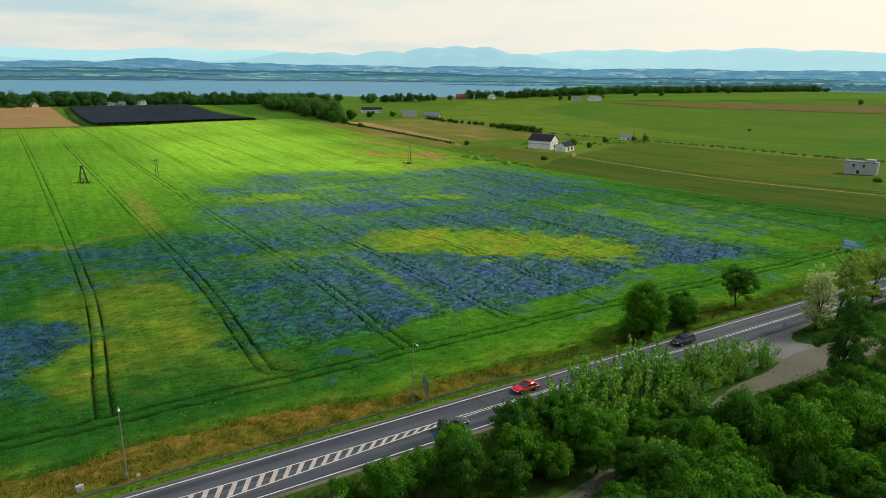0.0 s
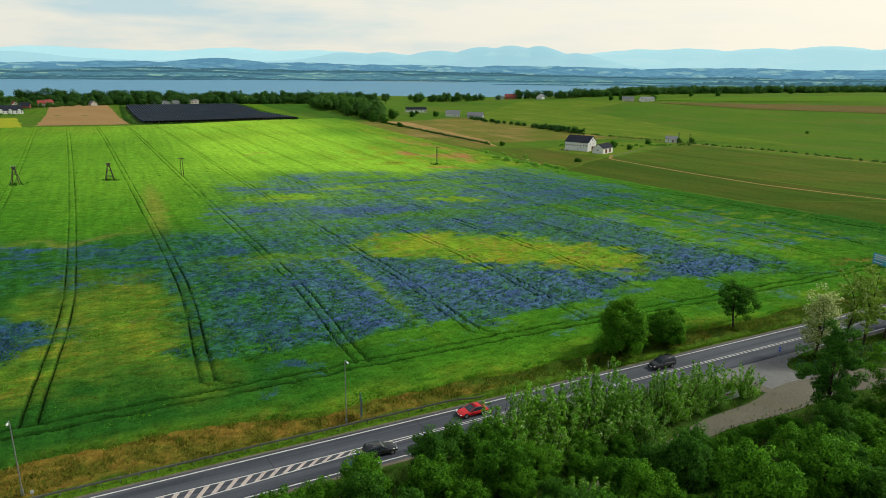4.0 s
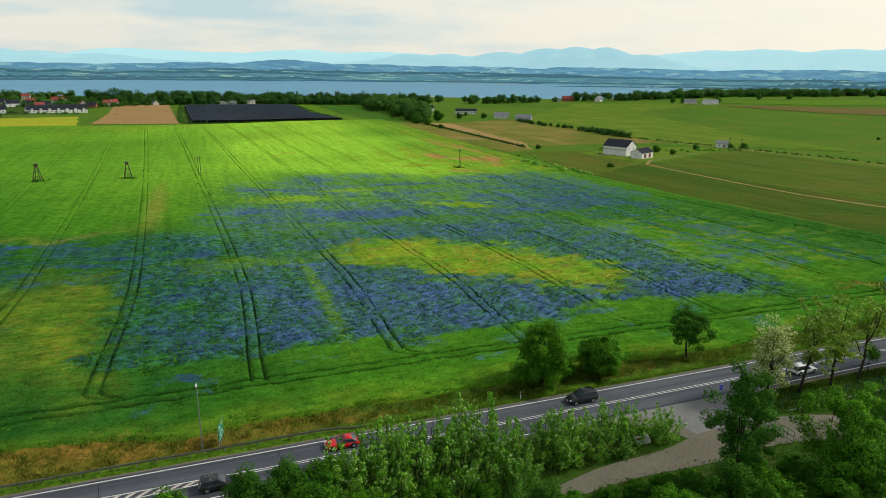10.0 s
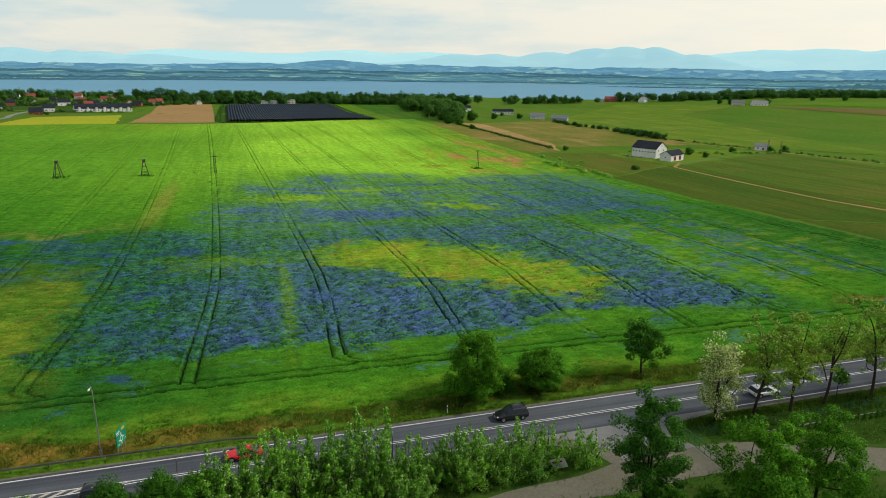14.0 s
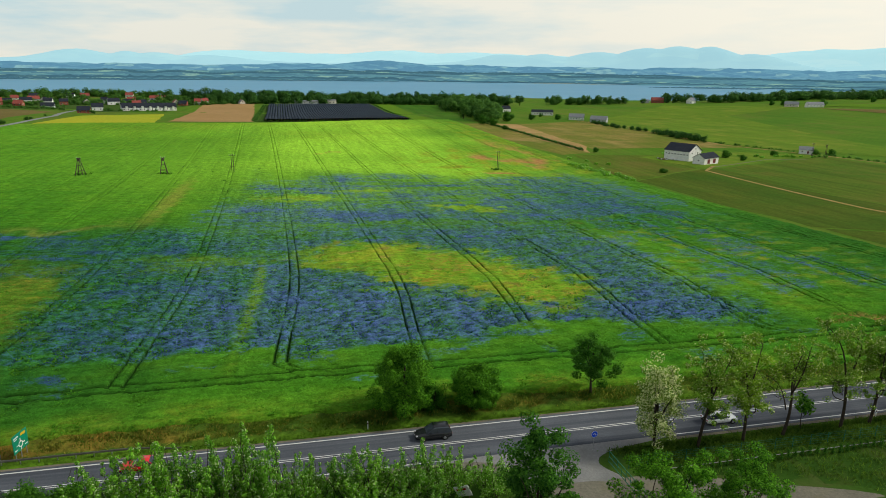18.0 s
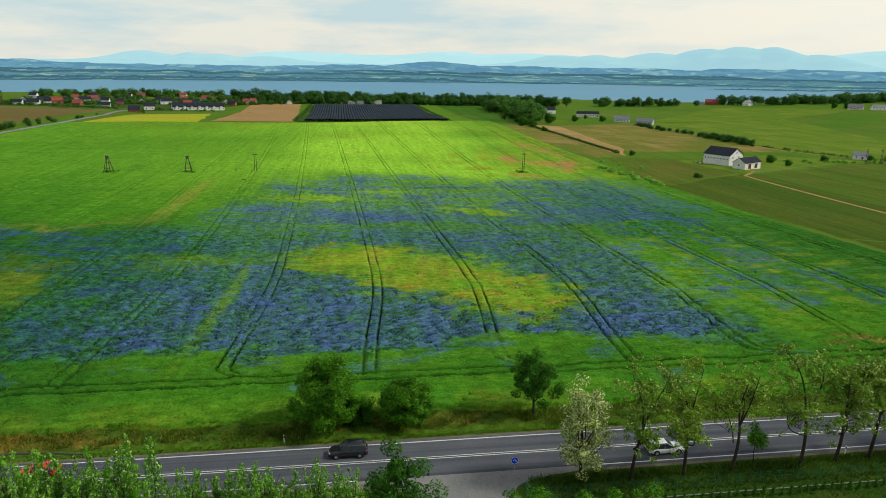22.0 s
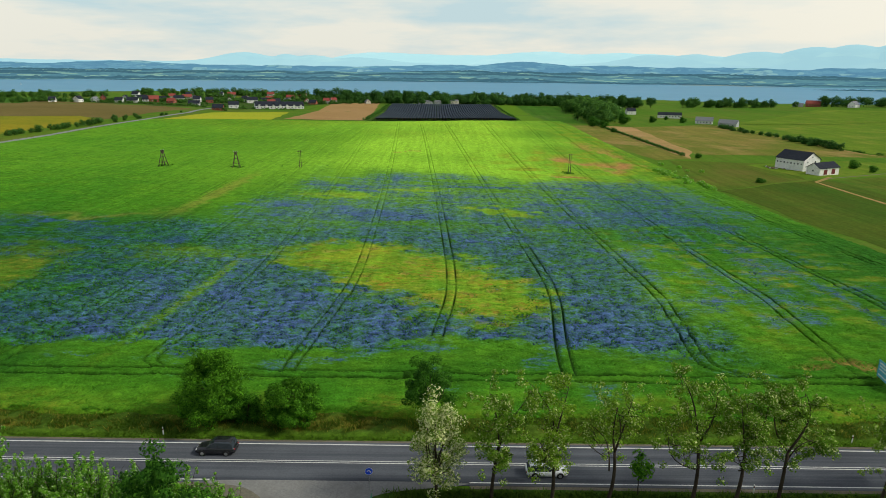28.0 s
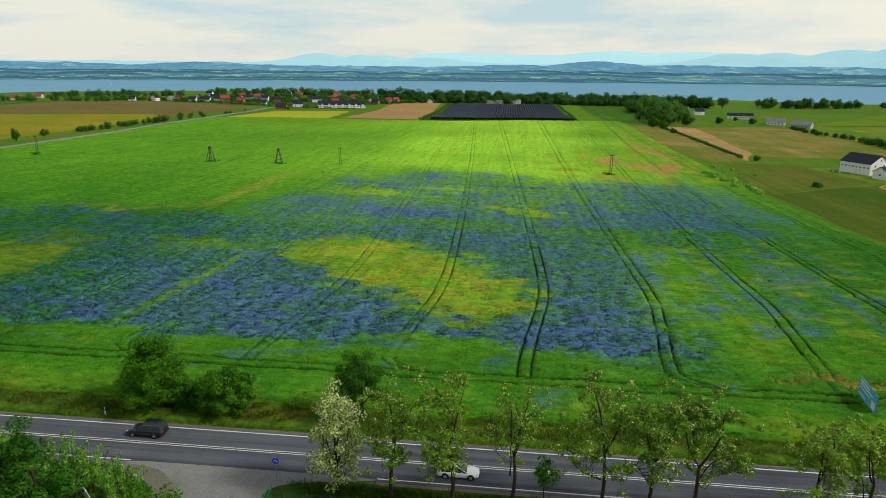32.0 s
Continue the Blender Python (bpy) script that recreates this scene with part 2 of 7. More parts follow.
    bp.inputs["Strength"].default_value, bp.inputs["Distance"].default_value = 0.8, 0.35
    l.new(math_node(n, l, "ADD", fine, lump), bp.inputs["Height"])
    l.new(bp.outputs[0], b.inputs["Normal"])
    return m


def verge_mat():
    """Verge: mown green by the road, dry orange-brown grass where it is left standing."""
    m, n, l, b = node_mat("rough_verge_grass")
    co = n.new("ShaderNodeTexCoord").outputs["Object"]
    patch_, fine = noise_node(n, l, co, 0.22, 5.0, 0.65), noise_node(n, l, co, 2.4, 5.0, 0.75)
    green = mix_node(n, l, patch_, (0.032, 0.088, 0.010), (0.085, 0.128, 0.014))
    dry = mix_node(n, l, patch_, (0.15, 0.125, 0.018), (0.27, 0.15, 0.030))
    k = ramp_node(n, l, math_node(n, l, "ADD", attr_node(n, "dry"), math_node(n, l, "MULTIPLY", math_node(n, l, "SUBTRACT", patch_, 0.5), 1.2)), ((0.25, (0, 0, 0)), (0.75, (1, 1, 1))))
    col = mix_node(n, l, k, green, dry)
    col = mix_node(n, l, attr_node(n, "mown"), col, (0.080, 0.165, 0.012))
    clod = noise_node(n, l, co, 0.8, 4.0, 0.7)
    col = mix_node(n, l, 1.0, col, ramp_node(n, l, clod, ((0.35, (0.66, 0.66, 0.66)), (0.65, (1.4, 1.4, 1.4)))), "MULTIPLY")
    col = mix_node(n, l, 1.0, col, ramp_node(n, l, fine, ((0.25, (0.6, 0.6, 0.6)), (0.75, (1.35, 1.35, 1.35)))), "MULTIPLY")
    l.new(col, b.inputs["Base Color"])
    b.inputs["Roughness"].default_value, b.inputs["Specular IOR Level"].default_value = 1.0, 0.02
    bp = n.new("ShaderNodeBump")
    bp.inputs["Strength"].default_value, bp.inputs["Distance"].default_value = 0.8, 0.12
    l.new(fine, bp.inputs["Height"])
    l.new(bp.outputs[0], b.inputs["Normal"])
    return m


M_CROP = crop_mat()
M_GRASS = surface("meadow_grass", (0.062, 0.150, 0.012), (0.098, 0.178, 0.014), 0.006, 0.5, 0.95, 0.5, dirt=(0.13, 0.12, 0.03), dirt_scale=0.012, spec=0.02, rows=0.15)
M_VERGE = verge_mat()
M_WOODFLOOR = surface("weedy_soil", (0.028, 0.080, 0.010), (0.052, 0.095, 0.014), 0.09, 2.0, 0.95, 0.6, dirt=(0.080, 0.080, 0.030), dirt_scale=0.15, spec=0.02)
M_LAWN = surface("mown_grass", (0.022, 0.064, 0.008), (0.034, 0.078, 0.010), 0.08, 2.0, 0.95, 0.5, dirt=(0.075, 0.085, 0.02), dirt_scale=0.2, spec=0.02)
def asphalt_mat():
    """Asphalt with long worn wheel streaks along the road."""
    m, n, l, b = node_mat("asphalt")
    co = n.new("ShaderNodeTexCoord").outputs["Object"]
    mp = n.new("ShaderNodeMapping")
    mp.vector_type = "TEXTURE"
    mp.inputs["Rotation"].default_value = (0, 0, math.atan2(0.5132, 0.8583))
    mp.inputs["Scale"].default_value = (60, 1, 1)
    l.new(co, mp.inputs["Vector"])
    streak, fine, patch_ = noise_node(n, l, mp.outputs[0], 0.9, 3.0), noise_node(n, l, co, 7.0, 5.0, 0.7), noise_node(n, l, co, 0.12, 4.0)
    col = mix_node(n, l, ramp_node(n, l, streak, ((0.38, (0, 0, 0)), (0.62, (1, 1, 1)))), (0.054, 0.060, 0.074), (0.098, 0.106, 0.124))
    col = mix_node(n, l, 1.0, col, ramp_node(n, l, patch_, ((0.3, (0.85, 0.85, 0.85)), (0.7, (1.12, 1.12, 1.12)))), "MULTIPLY")
    col = mix_node(n, l, 1.0, col, ramp_node(n, l, fine, ((0.3, (0.8, 0.8, 0.8)), (0.7, (1.2, 1.2, 1.2)))), "MULTIPLY")
    l.new(col, b.inputs["Base Color"])
    b.inputs["Roughness"].default_value, b.inputs["Specular IOR Level"].default_value = 0.85, 0.15
    return m


M_ASPHALT = asphalt_mat()
M_APRON = surface("worn_concrete", (0.18, 0.183, 0.185), (0.23, 0.225, 0.215), 0.2, 4.0, 0.9, 0.2, dirt=(0.13, 0.125, 0.115), dirt_scale=0.25, spec=0.02)
M_PAINT = surface("road_paint", (0.66, 0.66, 0.63), (0.58, 0.58, 0.55), 0.5, 9.0, 0.7, 0.05, dirt=(0.3, 0.3, 0.29), dirt_scale=1.5)
M_HATCH = surface("worn_hatching_paint", (0.55, 0.47, 0.42), (0.48, 0.40, 0.36), 0.5, 9.0, 0.7, 0.05, dirt=(0.28, 0.24, 0.22), dirt_scale=1.2)
M_GRAVEL = surface("gravel_shoulder", (0.13, 0.115, 0.085), (0.19, 0.165, 0.125), 0.3, 5.0, 0.95, 0.4, spec=0.02)
M_DIRT = surface("packed_dirt", (0.135, 0.125, 0.098), (0.180, 0.167, 0.132), 0.15, 3.0, 0.95, 0.3, dirt=(0.13, 0.12, 0.07), dirt_scale=0.3, spec=0.02)
M_SOILW = surface("weedy_soil_field", (0.13, 0.105, 0.03), (0.16, 0.125, 0.045), 0.012, 0.6, 0.95, 0.4, spec=0.02)
M_SOIL = surface("ploughed_soil", (0.30, 0.185, 0.075), (0.34, 0.215, 0.095), 0.012, 0.6, 0.95, 0.4, spec=0.02)
M_SANDY = surface("sandy_earth", (0.40, 0.24, 0.11), (0.25, 0.20, 0.06), 0.05, 0.7, 0.95, 0.4, dirt=(0.13, 0.17, 0.03), dirt_scale=0.045, spec=0.02)
M_RAPE = surface("yellowing_crop", (0.260, 0.330, 0.020), (0.360, 0.350, 0.025), 0.015, 0.6, 0.95, 0.4, spec=0.02)
M_MEADOW = surface("olive_meadow", (0.078, 0.160, 0.012), (0.125, 0.200, 0.016), 0.02, 0.6, 0.95, 0.5, dirt=(0.22, 0.22, 0.036), dirt_scale=0.03, spec=0.02, rows=0.14)
M_MEADOW2 = surface("fresh_meadow", (0.034, 0.118, 0.010), (0.064, 0.150, 0.012), 0.016, 0.6, 0.95, 0.5, dirt=(0.10, 0.13, 0.025), dirt_scale=0.015, spec=0.02, rows=0.18)
M_BROWNGREEN = surface("fallow_field", (0.042, 0.100, 0.009), (0.084, 0.100, 0.013), 0.022, 0.6, 0.95, 0.5, dirt=(0.034, 0.090, 0.008), dirt_scale=0.02, spec=0.02, rows=0.2)
M_SANDSTRIP = surface("sandy_bare_strip", (0.42, 0.25, 0.12), (0.30, 0.21, 0.075), 0.03, 0.7, 0.95, 0.4, dirt=(0.15, 0.18, 0.03), dirt_scale=0.02, spec=0.02)
M_PADDOCK = surface("olive_grazed_grass", (0.055, 0.118, 0.010), (0.098, 0.128, 0.016), 0.02, 0.6, 0.95, 0.5, dirt=(0.15, 0.115, 0.03), dirt_scale=0.012, spec=0.02, rows=0.18)
M_TAN = surface("tan_stubble_meadow", (0.105, 0.145, 0.018), (0.200, 0.165, 0.040), 0.02, 0.5, 0.95, 0.4, dirt=(0.36, 0.23, 0.10), dirt_scale=0.022, spec=0.02, rows=0.16)
M_NET = surface("dark_net_rows", (0.026, 0.036, 0.052), (0.040, 0.054, 0.070), 0.05, 1.0, 0.9, 0.3, spec=0.02)
M_BARK = surface("bark", (0.036, 0.029, 0.022), (0.065, 0.052, 0.038), 0.7, 6.0, 0.95, 0.6, spec=0.02)
M_LEAF = leaf_mat("leaves_green", (0.024, 0.105, 0.009), (0.155, 0.430, 0.026))
M_LEAF_MID = leaf_mat("leaves_mid_green", (0.040, 0.155, 0.018), (0.185, 0.490, 0.050), (0.30, 0.58, 0.12), 0.08)
M_FRESH = surface("fresh_mown_strip", (0.085, 0.185, 0.010), (0.11, 0.205, 0.012), 0.02, 0.5, 0.95, 0.4, dirt=(0.06, 0.14, 0.01), dirt_scale=0.02, spec=0.02)
M_LEAF_DARK = leaf_mat("leaves_dark", (0.020, 0.090, 0.012), (0.100, 0.290, 0.026))
M_LEAF_PALE = leaf_mat("leaves_pale", (0.080, 0.260, 0.024), (0.280, 0.620, 0.060), (0.62, 0.76, 0.36), 0.12)
M_ACACIA = leaf_mat("acacia_leaves", (0.105, 0.240, 0.020), (0.270, 0.460, 0.045), (0.64, 0.70, 0.30), 0.16)
M_BLOOM = leaf_mat("acacia_blossom", (0.14, 0.27, 0.03), (0.30, 0.46, 0.07), (0.80, 0.82, 0.46), 0.50)
M_WOOD_FAR = leaf_mat("woodland_leaves", (0.026, 0.100, 0.024), (0.110, 0.260, 0.046))
M_TUFT = leaf_mat("crop_tufts", (0.052, 0.200, 0.014), (0.092, 0.280, 0.018))
M_TUFT_FLOWER = leaf_mat("cornflower_tufts", (0.032, 0.075, 0.210), (0.090, 0.155, 0.420), (0.024, 0.13, 0.024), 0.36)
M_TUFT_DRY = leaf_mat("dry_grass_tufts", (0.15, 0.20, 0.020), (0.33, 0.30, 0.05))
M_TUFT_GRASS = leaf_mat("grass_tufts", (0.044, 0.115, 0.010), (0.105, 0.190, 0.018))
M_WHITE = surface("white_render", (0.82, 0.82, 0.80), (0.77, 0.77, 0.75), 0.3, 4.0, 0.85, 0.1, dirt=(0.5, 0.48, 0.44), dirt_scale=0.5)
M_CREAM = surface("cream_render", (0.62, 0.58, 0.50), (0.56, 0.52, 0.45), 0.3, 4.0, 0.85, 0.1, dirt=(0.42, 0.4, 0.35), dirt_scale=0.5)
M_GREYWALL = surface("grey_render", (0.42, 0.44, 0.46), (0.36, 0.38, 0.40), 0.3, 4.0, 0.85, 0.1)
M_BRICK = surface("red_brick", (0.32, 0.10, 0.06), (0.25, 0.08, 0.05), 0.8, 7.0, 0.9, 0.3)
M_SLATE = surface("dark_slate_roof", (0.020, 0.024, 0.036), (0.030, 0.035, 0.048), 0.5, 4.0, 0.85, 0.3, spec=0.08)
M_TILE = surface("red_tile_roof", (0.29, 0.060, 0.045), (0.22, 0.050, 0.038), 0.5, 4.0, 0.8, 0.3, dirt=(0.18, 0.06, 0.04), dirt_scale=0.6)
M_GREYROOF = surface("grey_sheet_roof", (0.16, 0.17, 0.19), (0.20, 0.21, 0.23), 0.5, 3.0, 0.6, 0.2)
M_GLASS = surface("window_glass", (0.03, 0.04, 0.05), (0.05, 0.06, 0.075), 0.5, 2.0, 0.08, 0.0, spec=0.6)
M_DOORRED = surface("dark_red_door", (0.16, 0.025, 0.025), (0.13, 0.02, 0.02), 0.8, 5.0, 0.6, 0.1)
M_STEEL = surface("galvanised_steel", (0.42, 0.43, 0.44), (0.34, 0.35, 0.36), 1.0, 8.0, 0.45, 0.05, metal=0.7, dirt=(0.22, 0.18, 0.14), dirt_scale=1.2)
M_RUST = surface("weathered_timber", (0.15, 0.10, 0.065), (0.2, 0.14, 0.09), 0.8, 5.0, 0.9, 0.3)
M_PYLON = surface("tarred_timber", (0.060, 0.048, 0.036), (0.095, 0.076, 0.055), 0.8, 5.0, 0.9, 0.3)
M_SIGNGREEN = surface("green_sign_sheet", (0.0, 0.20, 0.11), (0.0, 0.23, 0.13), 1.0, 6.0, 0.35, 0.0)
M_SIGNBLUE = surface("blue_sign_sheet", (0.01, 0.07, 0.72), (0.01, 0.08, 0.78), 1.0, 6.0, 0.35, 0.0)
M_SIGNWHITE = surface("white_sign_sheet", (0.75, 0.75, 0.74), (0.7, 0.7, 0.69), 1.0, 6.0, 0.4, 0.0)
M_TARP = surface("blue_banner", (0.06, 0.33, 0.50), (0.10, 0.42, 0.58), 0.5, 3.0, 0.5, 0.1)
M_GREENPAINT = surface("green_gate_paint", (0.01, 0.12, 0.06), (0.015, 0.15, 0.08), 1.0, 6.0, 0.5, 0.05)
M_RUBBER = surface("tyre_rubber", (0.015, 0.015, 0.016), (0.02, 0.02, 0.02), 1.0, 8.0, 0.8, 0.1)
M_RED = surface("red_car_paint", (0.62, 0.012, 0.015), (0.58, 0.010, 0.012), 1.0, 12.0, 0.22, 0.0, spec=0.6)
M_BLACK = surface("black_car_paint", (0.012, 0.013, 0.016), (0.016, 0.017, 0.02), 1.0, 12.0, 0.2, 0.0, spec=0.6)
M_CARWHITE = surface("white_car_paint", (0.72, 0.73, 0.74), (0.68, 0.69, 0.7), 1.0, 12.0, 0.22, 0.0, spec=0.6)
M_LAMPRED = surface("red_lens", (0.35, 0.01, 0.01), (0.3, 0.01, 0.01), 1.0, 8.0, 0.2, 0.0, spec=0.6)
M_LAMPCLEAR = surface("clear_lens", (0.6, 0.6, 0.62), (0.5, 0.5, 0.52), 1.0, 8.0, 0.1, 0.0, spec=0.6)


def water_mat():
    m, n, l, b = node_mat("lake_water")
    co = n.new("ShaderNodeTexCoord").outputs["Object"]
    mp = n.new("ShaderNodeMapping")
    mp.inputs["Scale"].default_value = (0.35, 1, 1)
    l.new(co, mp.inputs["Vector"])
    big = noise_node(n, l, mp.outputs[0], 0.004, 3.0)
    l.new(mix_node(n, l, big, (0.075, 0.255, 0.40), (0.105, 0.300, 0.455)), b.inputs["Base Color"])
    b.inputs["Roughness"].default_value = 0.4
    b.inputs["Specular IOR Level"].default_value = 0.04
    bp = n.new("ShaderNodeBump")
    bp.inputs["Strength"].default_value, bp.inputs["Distance"].default_value = 0.3, 0.3
    l.new(noise_node(n, l, co, 0.25, 3.0), bp.inputs["Height"])
    l.new(bp.outputs[0], b.inputs["Normal"])
    return m


M_WATER = water_mat()


def far_haze_mat(name, c1, c2, c3, scale, haze_glow):
    """A plain backdrop of far country: patchwork of fields and woods, haze and daylight put into colour and emission.
    """
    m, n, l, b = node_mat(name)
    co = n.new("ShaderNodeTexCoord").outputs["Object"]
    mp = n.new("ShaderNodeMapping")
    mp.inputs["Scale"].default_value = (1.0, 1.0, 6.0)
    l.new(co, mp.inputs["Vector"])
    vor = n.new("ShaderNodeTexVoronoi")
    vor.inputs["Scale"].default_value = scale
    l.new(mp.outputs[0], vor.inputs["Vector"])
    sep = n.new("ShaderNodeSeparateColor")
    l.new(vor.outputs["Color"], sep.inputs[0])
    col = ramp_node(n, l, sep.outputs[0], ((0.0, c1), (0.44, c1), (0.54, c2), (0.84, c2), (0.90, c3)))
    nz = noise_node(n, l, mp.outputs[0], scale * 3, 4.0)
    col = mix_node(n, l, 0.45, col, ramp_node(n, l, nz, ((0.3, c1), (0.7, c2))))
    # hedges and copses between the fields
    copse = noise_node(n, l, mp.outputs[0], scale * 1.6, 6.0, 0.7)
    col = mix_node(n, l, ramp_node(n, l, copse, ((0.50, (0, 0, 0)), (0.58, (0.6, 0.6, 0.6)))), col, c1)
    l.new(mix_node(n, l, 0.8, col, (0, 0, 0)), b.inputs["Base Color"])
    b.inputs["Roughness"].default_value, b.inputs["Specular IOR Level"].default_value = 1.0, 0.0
    # no lamp here: the emission stands in for light scattered by the air
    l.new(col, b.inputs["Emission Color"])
    b.inputs["Emission Strength"].default_value = haze_glow
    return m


# blue haze is mixed into these colours, stronger with distance
M_FARLAND = far_haze_mat("far_country", (0.060, 0.155, 0.215), (0.105, 0.250, 0.275), (0.31, 0.50, 0.35), 0.012, 1.05)
M_HILLS = far_haze_mat("haze_blue_hills", (0.080, 0.205, 0.310), (0.125, 0.290, 0.380), (0.27, 0.47, 0.45), 0.012, 1.08)
M_REEDS = far_haze_mat("far_reeds", (0.22, 0.30, 0.29), (0.27, 0.33, 0.29), (0.33, 0.36, 0.30), 0.02, 0.8)
M_FARWOOD = far_haze_mat("far_woods", (0.050, 0.135, 0.190), (0.066, 0.165, 0.205), (0.085, 0.190, 0.215), 0.02, 0.8)
M_MOUNT_A = far_haze_mat("near_mountains", (0.39, 0.67, 0.75), (0.42, 0.70, 0.76), (0.45, 0.73, 0.77), 0.004, 0.84)
M_MOUNT_B = far_haze_mat("far_mountains", (0.46, 0.77, 0.82), (0.50, 0.79, 0.83), (0.54, 0.81, 0.83), 0.004, 0.86)

# ---- helpers for building ----


def rs_of(x, y):
    """Along the road, and away from it towards the fields (metres from its far edge line)."""
    return x * 0.8583 + (y - 82.3) * 0.5132, -x * 0.5132 + (y - 82.3) * 0.8583


def xy_of(r, s):
    return 0.8583 * r - 0.5132 * s, 82.3 + 0.5132 * r + 0.8583 * s


ROAD_TURN = math.degrees(math.atan2(0.5132, 0.8583))


def smooth(v):
    v = np.clip(v, 0.0, 1.0)
    return v * v * (3 - 2 * v)


def ground_z(x, y):
    """The lie of the land: level at the road, falling towards the lake."""
    x, y = np.asarray(x, float), np.asarray(y, float)
    r, s = rs_of(x, y)
    s, r = np.clip(s / 100, 0, 8.5), np.clip(r / 100, -4, 6)
    z = -5.293 * s + 1.254 * s * s - 0.971 * s * r + 0.0921 * s * s * r - 0.0974 * s ** 3
    z = z - 4.2 * np.exp(-((x + 400) ** 2 + (y - 690) ** 2) / 2e4) + 1.9 * np.exp(-((x + 195) ** 2 + (y - 707) ** 2) / 1e4)
    return z + 14 * smooth((y - 900) / 800) * smooth((x + 100) / 600)


def gz(x, y):
    return float(ground_z(x, y))


def mesh_from(name, verts, faces, mat, smooth_shade=False):
    me = bpy.data.meshes.new(name)
    me.from_pydata([tuple(v) for v in verts], [], [tuple(f) for f in faces])
    me.update()
    if mat:
        me.materials.append(mat)
    if smooth_shade:
        me.shade_smooth()
    return me


def quads_mesh(name, quads, mat, normals=None):
    """One mesh of many loose quads, an array n x 4 x 3."""
    n = len(quads)
    quads = np.array(quads, np.float32)
    if normals is not None:
        flat = np.cross(quads[:, 2] - quads[:, 0], quads[:, 3] - quads[:, 1])
        turned = np.sum(flat * normals, axis=1) < 0
        quads[turned] = quads[turned][:, ::-1]
    me = bpy.data.meshes.new(name)
    me.vertices.add(4 * n)
    me.vertices.foreach_set("co", np.asarray(quads, np.float32).ravel())
    me.loops.add(4 * n)
    me.loops.foreach_set("vertex_index", np.arange(4 * n, dtype=np.int32))
    me.polygons.add(n)
    me.polygons.foreach_set("loop_start", np.arange(0, 4 * n, 4, dtype=np.int32))
    me.update(calc_edges=True)
    if normals is not None:
        a = me.attributes.new("custom_normal", "FLOAT_VECTOR", "POINT")
        a.data.foreach_set("vector", np.repeat(np.asarray(normals, np.float32), 4, axis=0).ravel())
        me.update()
    me.materials.append(mat)
    return me


def grid_mesh(name, X, Y, Z, mat, attrs=None, shade=True):
    h, w = X.shape
    me = bpy.data.meshes.new(name)
    me.vertices.add(h * w)
    me.vertices.foreach_set("co", np.stack([X, Y, Z], -1).astype(np.float32).ravel())
    i = np.arange(h * w).reshape(h, w)
    f = np.stack([i[:-1, :-1], i[:-1, 1:], i[1:, 1:], i[1:, :-1]], -1).reshape(-1, 4)
    me.loops.add(f.size)
    me.loops.foreach_set("vertex_index", f.ravel().astype(np.int32))
    me.polygons.add(len(f))
    me.polygons.foreach_set("loop_start", np.arange(0, f.size, 4, dtype=np.int32))
    me.update(calc_edges=True)
    for key, val in (attrs or {}).items():
        a = me.attributes.new(key, "FLOAT", "POINT")
        a.data.foreach_set("value", val.astype(np.float32).ravel())
    me.materials.append(mat)
    if shade:
        me.shade_smooth()
    return me


def part(name, me, parent, label="", m=None):
    ob = new(name, me)
    ob.parent = parent
    if m is not None:
        ob.matrix_basis = m
    if label:
        ob["label"] = label
    return ob


def thing(name, m, label, category, group="", kind=""):
    ob = new(name)
    ob.empty_display_size = 0.3
    ob.matrix_basis = m
    return tagged(ob, label, category, group, kind)


def box_data(x0, y0, z0, x1, y1, z1):
    v = [(x0, y0, z0), (x1, y0, z0), (x1, y1, z0), (x0, y1, z0), (x0, y0, z1), (x1, y0, z1), (x1, y1, z1), (x0, y1, z1)]
    return v, [(0, 3, 2, 1), (4, 5, 6, 7), (0, 1, 5, 4), (1, 2, 6, 5), (2, 3, 7, 6), (3, 0, 4, 7)]


def join_data(*items):
    V, Fs = [], []
    for v, f in items:
        k = len(V)
        V += list(v)
        Fs += [tuple(i + k for i in q) for q in f]
    return V, Fs


def bevel_box(name, x0, y0, z0, x1, y1, z1, mat, width=0.02):
    bm = bmesh.new()
    v, f = box_data(x0, y0, z0, x1, y1, z1)
    vs = [bm.verts.new(p) for p in v]
    for q in f:
        bm.faces.new([vs[i] for i in q])
    bmesh.ops.bevel(bm, geom=bm.edges[:], offset=width, segments=1, affect="EDGES")
    me = bpy.data.meshes.new(name)
    bm.to_mesh(me)
    bm.free()
    me.materials.append(mat)
    return me


def tube_data(path, radii, sides=6):
    """A tapering tube along a path."""
    path = [Vector(p) for p in path]
    V, Fs = [], []
    for i, p in enumerate(path):
        d = (path[min(i + 1, len(path) - 1)] - path[max(i - 1, 0)]).normalized()
        a = d.orthogonal().normalized()
        b = d.cross(a)
        for k in range(sides):
            t = 2 * math.pi * k / sides
            V.append(p + radii[i] * (math.cos(t) * a + math.sin(t) * b))
    for i in range(len(path) - 1):
        for k in range(sides):
            k2 = (k + 1) % sides
            Fs.append((i * sides + k, i * sides + k2, (i + 1) * sides + k2, (i + 1) * sides + k))
    Fs.append(tuple(range(sides))[::-1])
    Fs.append(tuple((len(path) - 1) * sides + k for k in range(sides)))
    return V, Fs


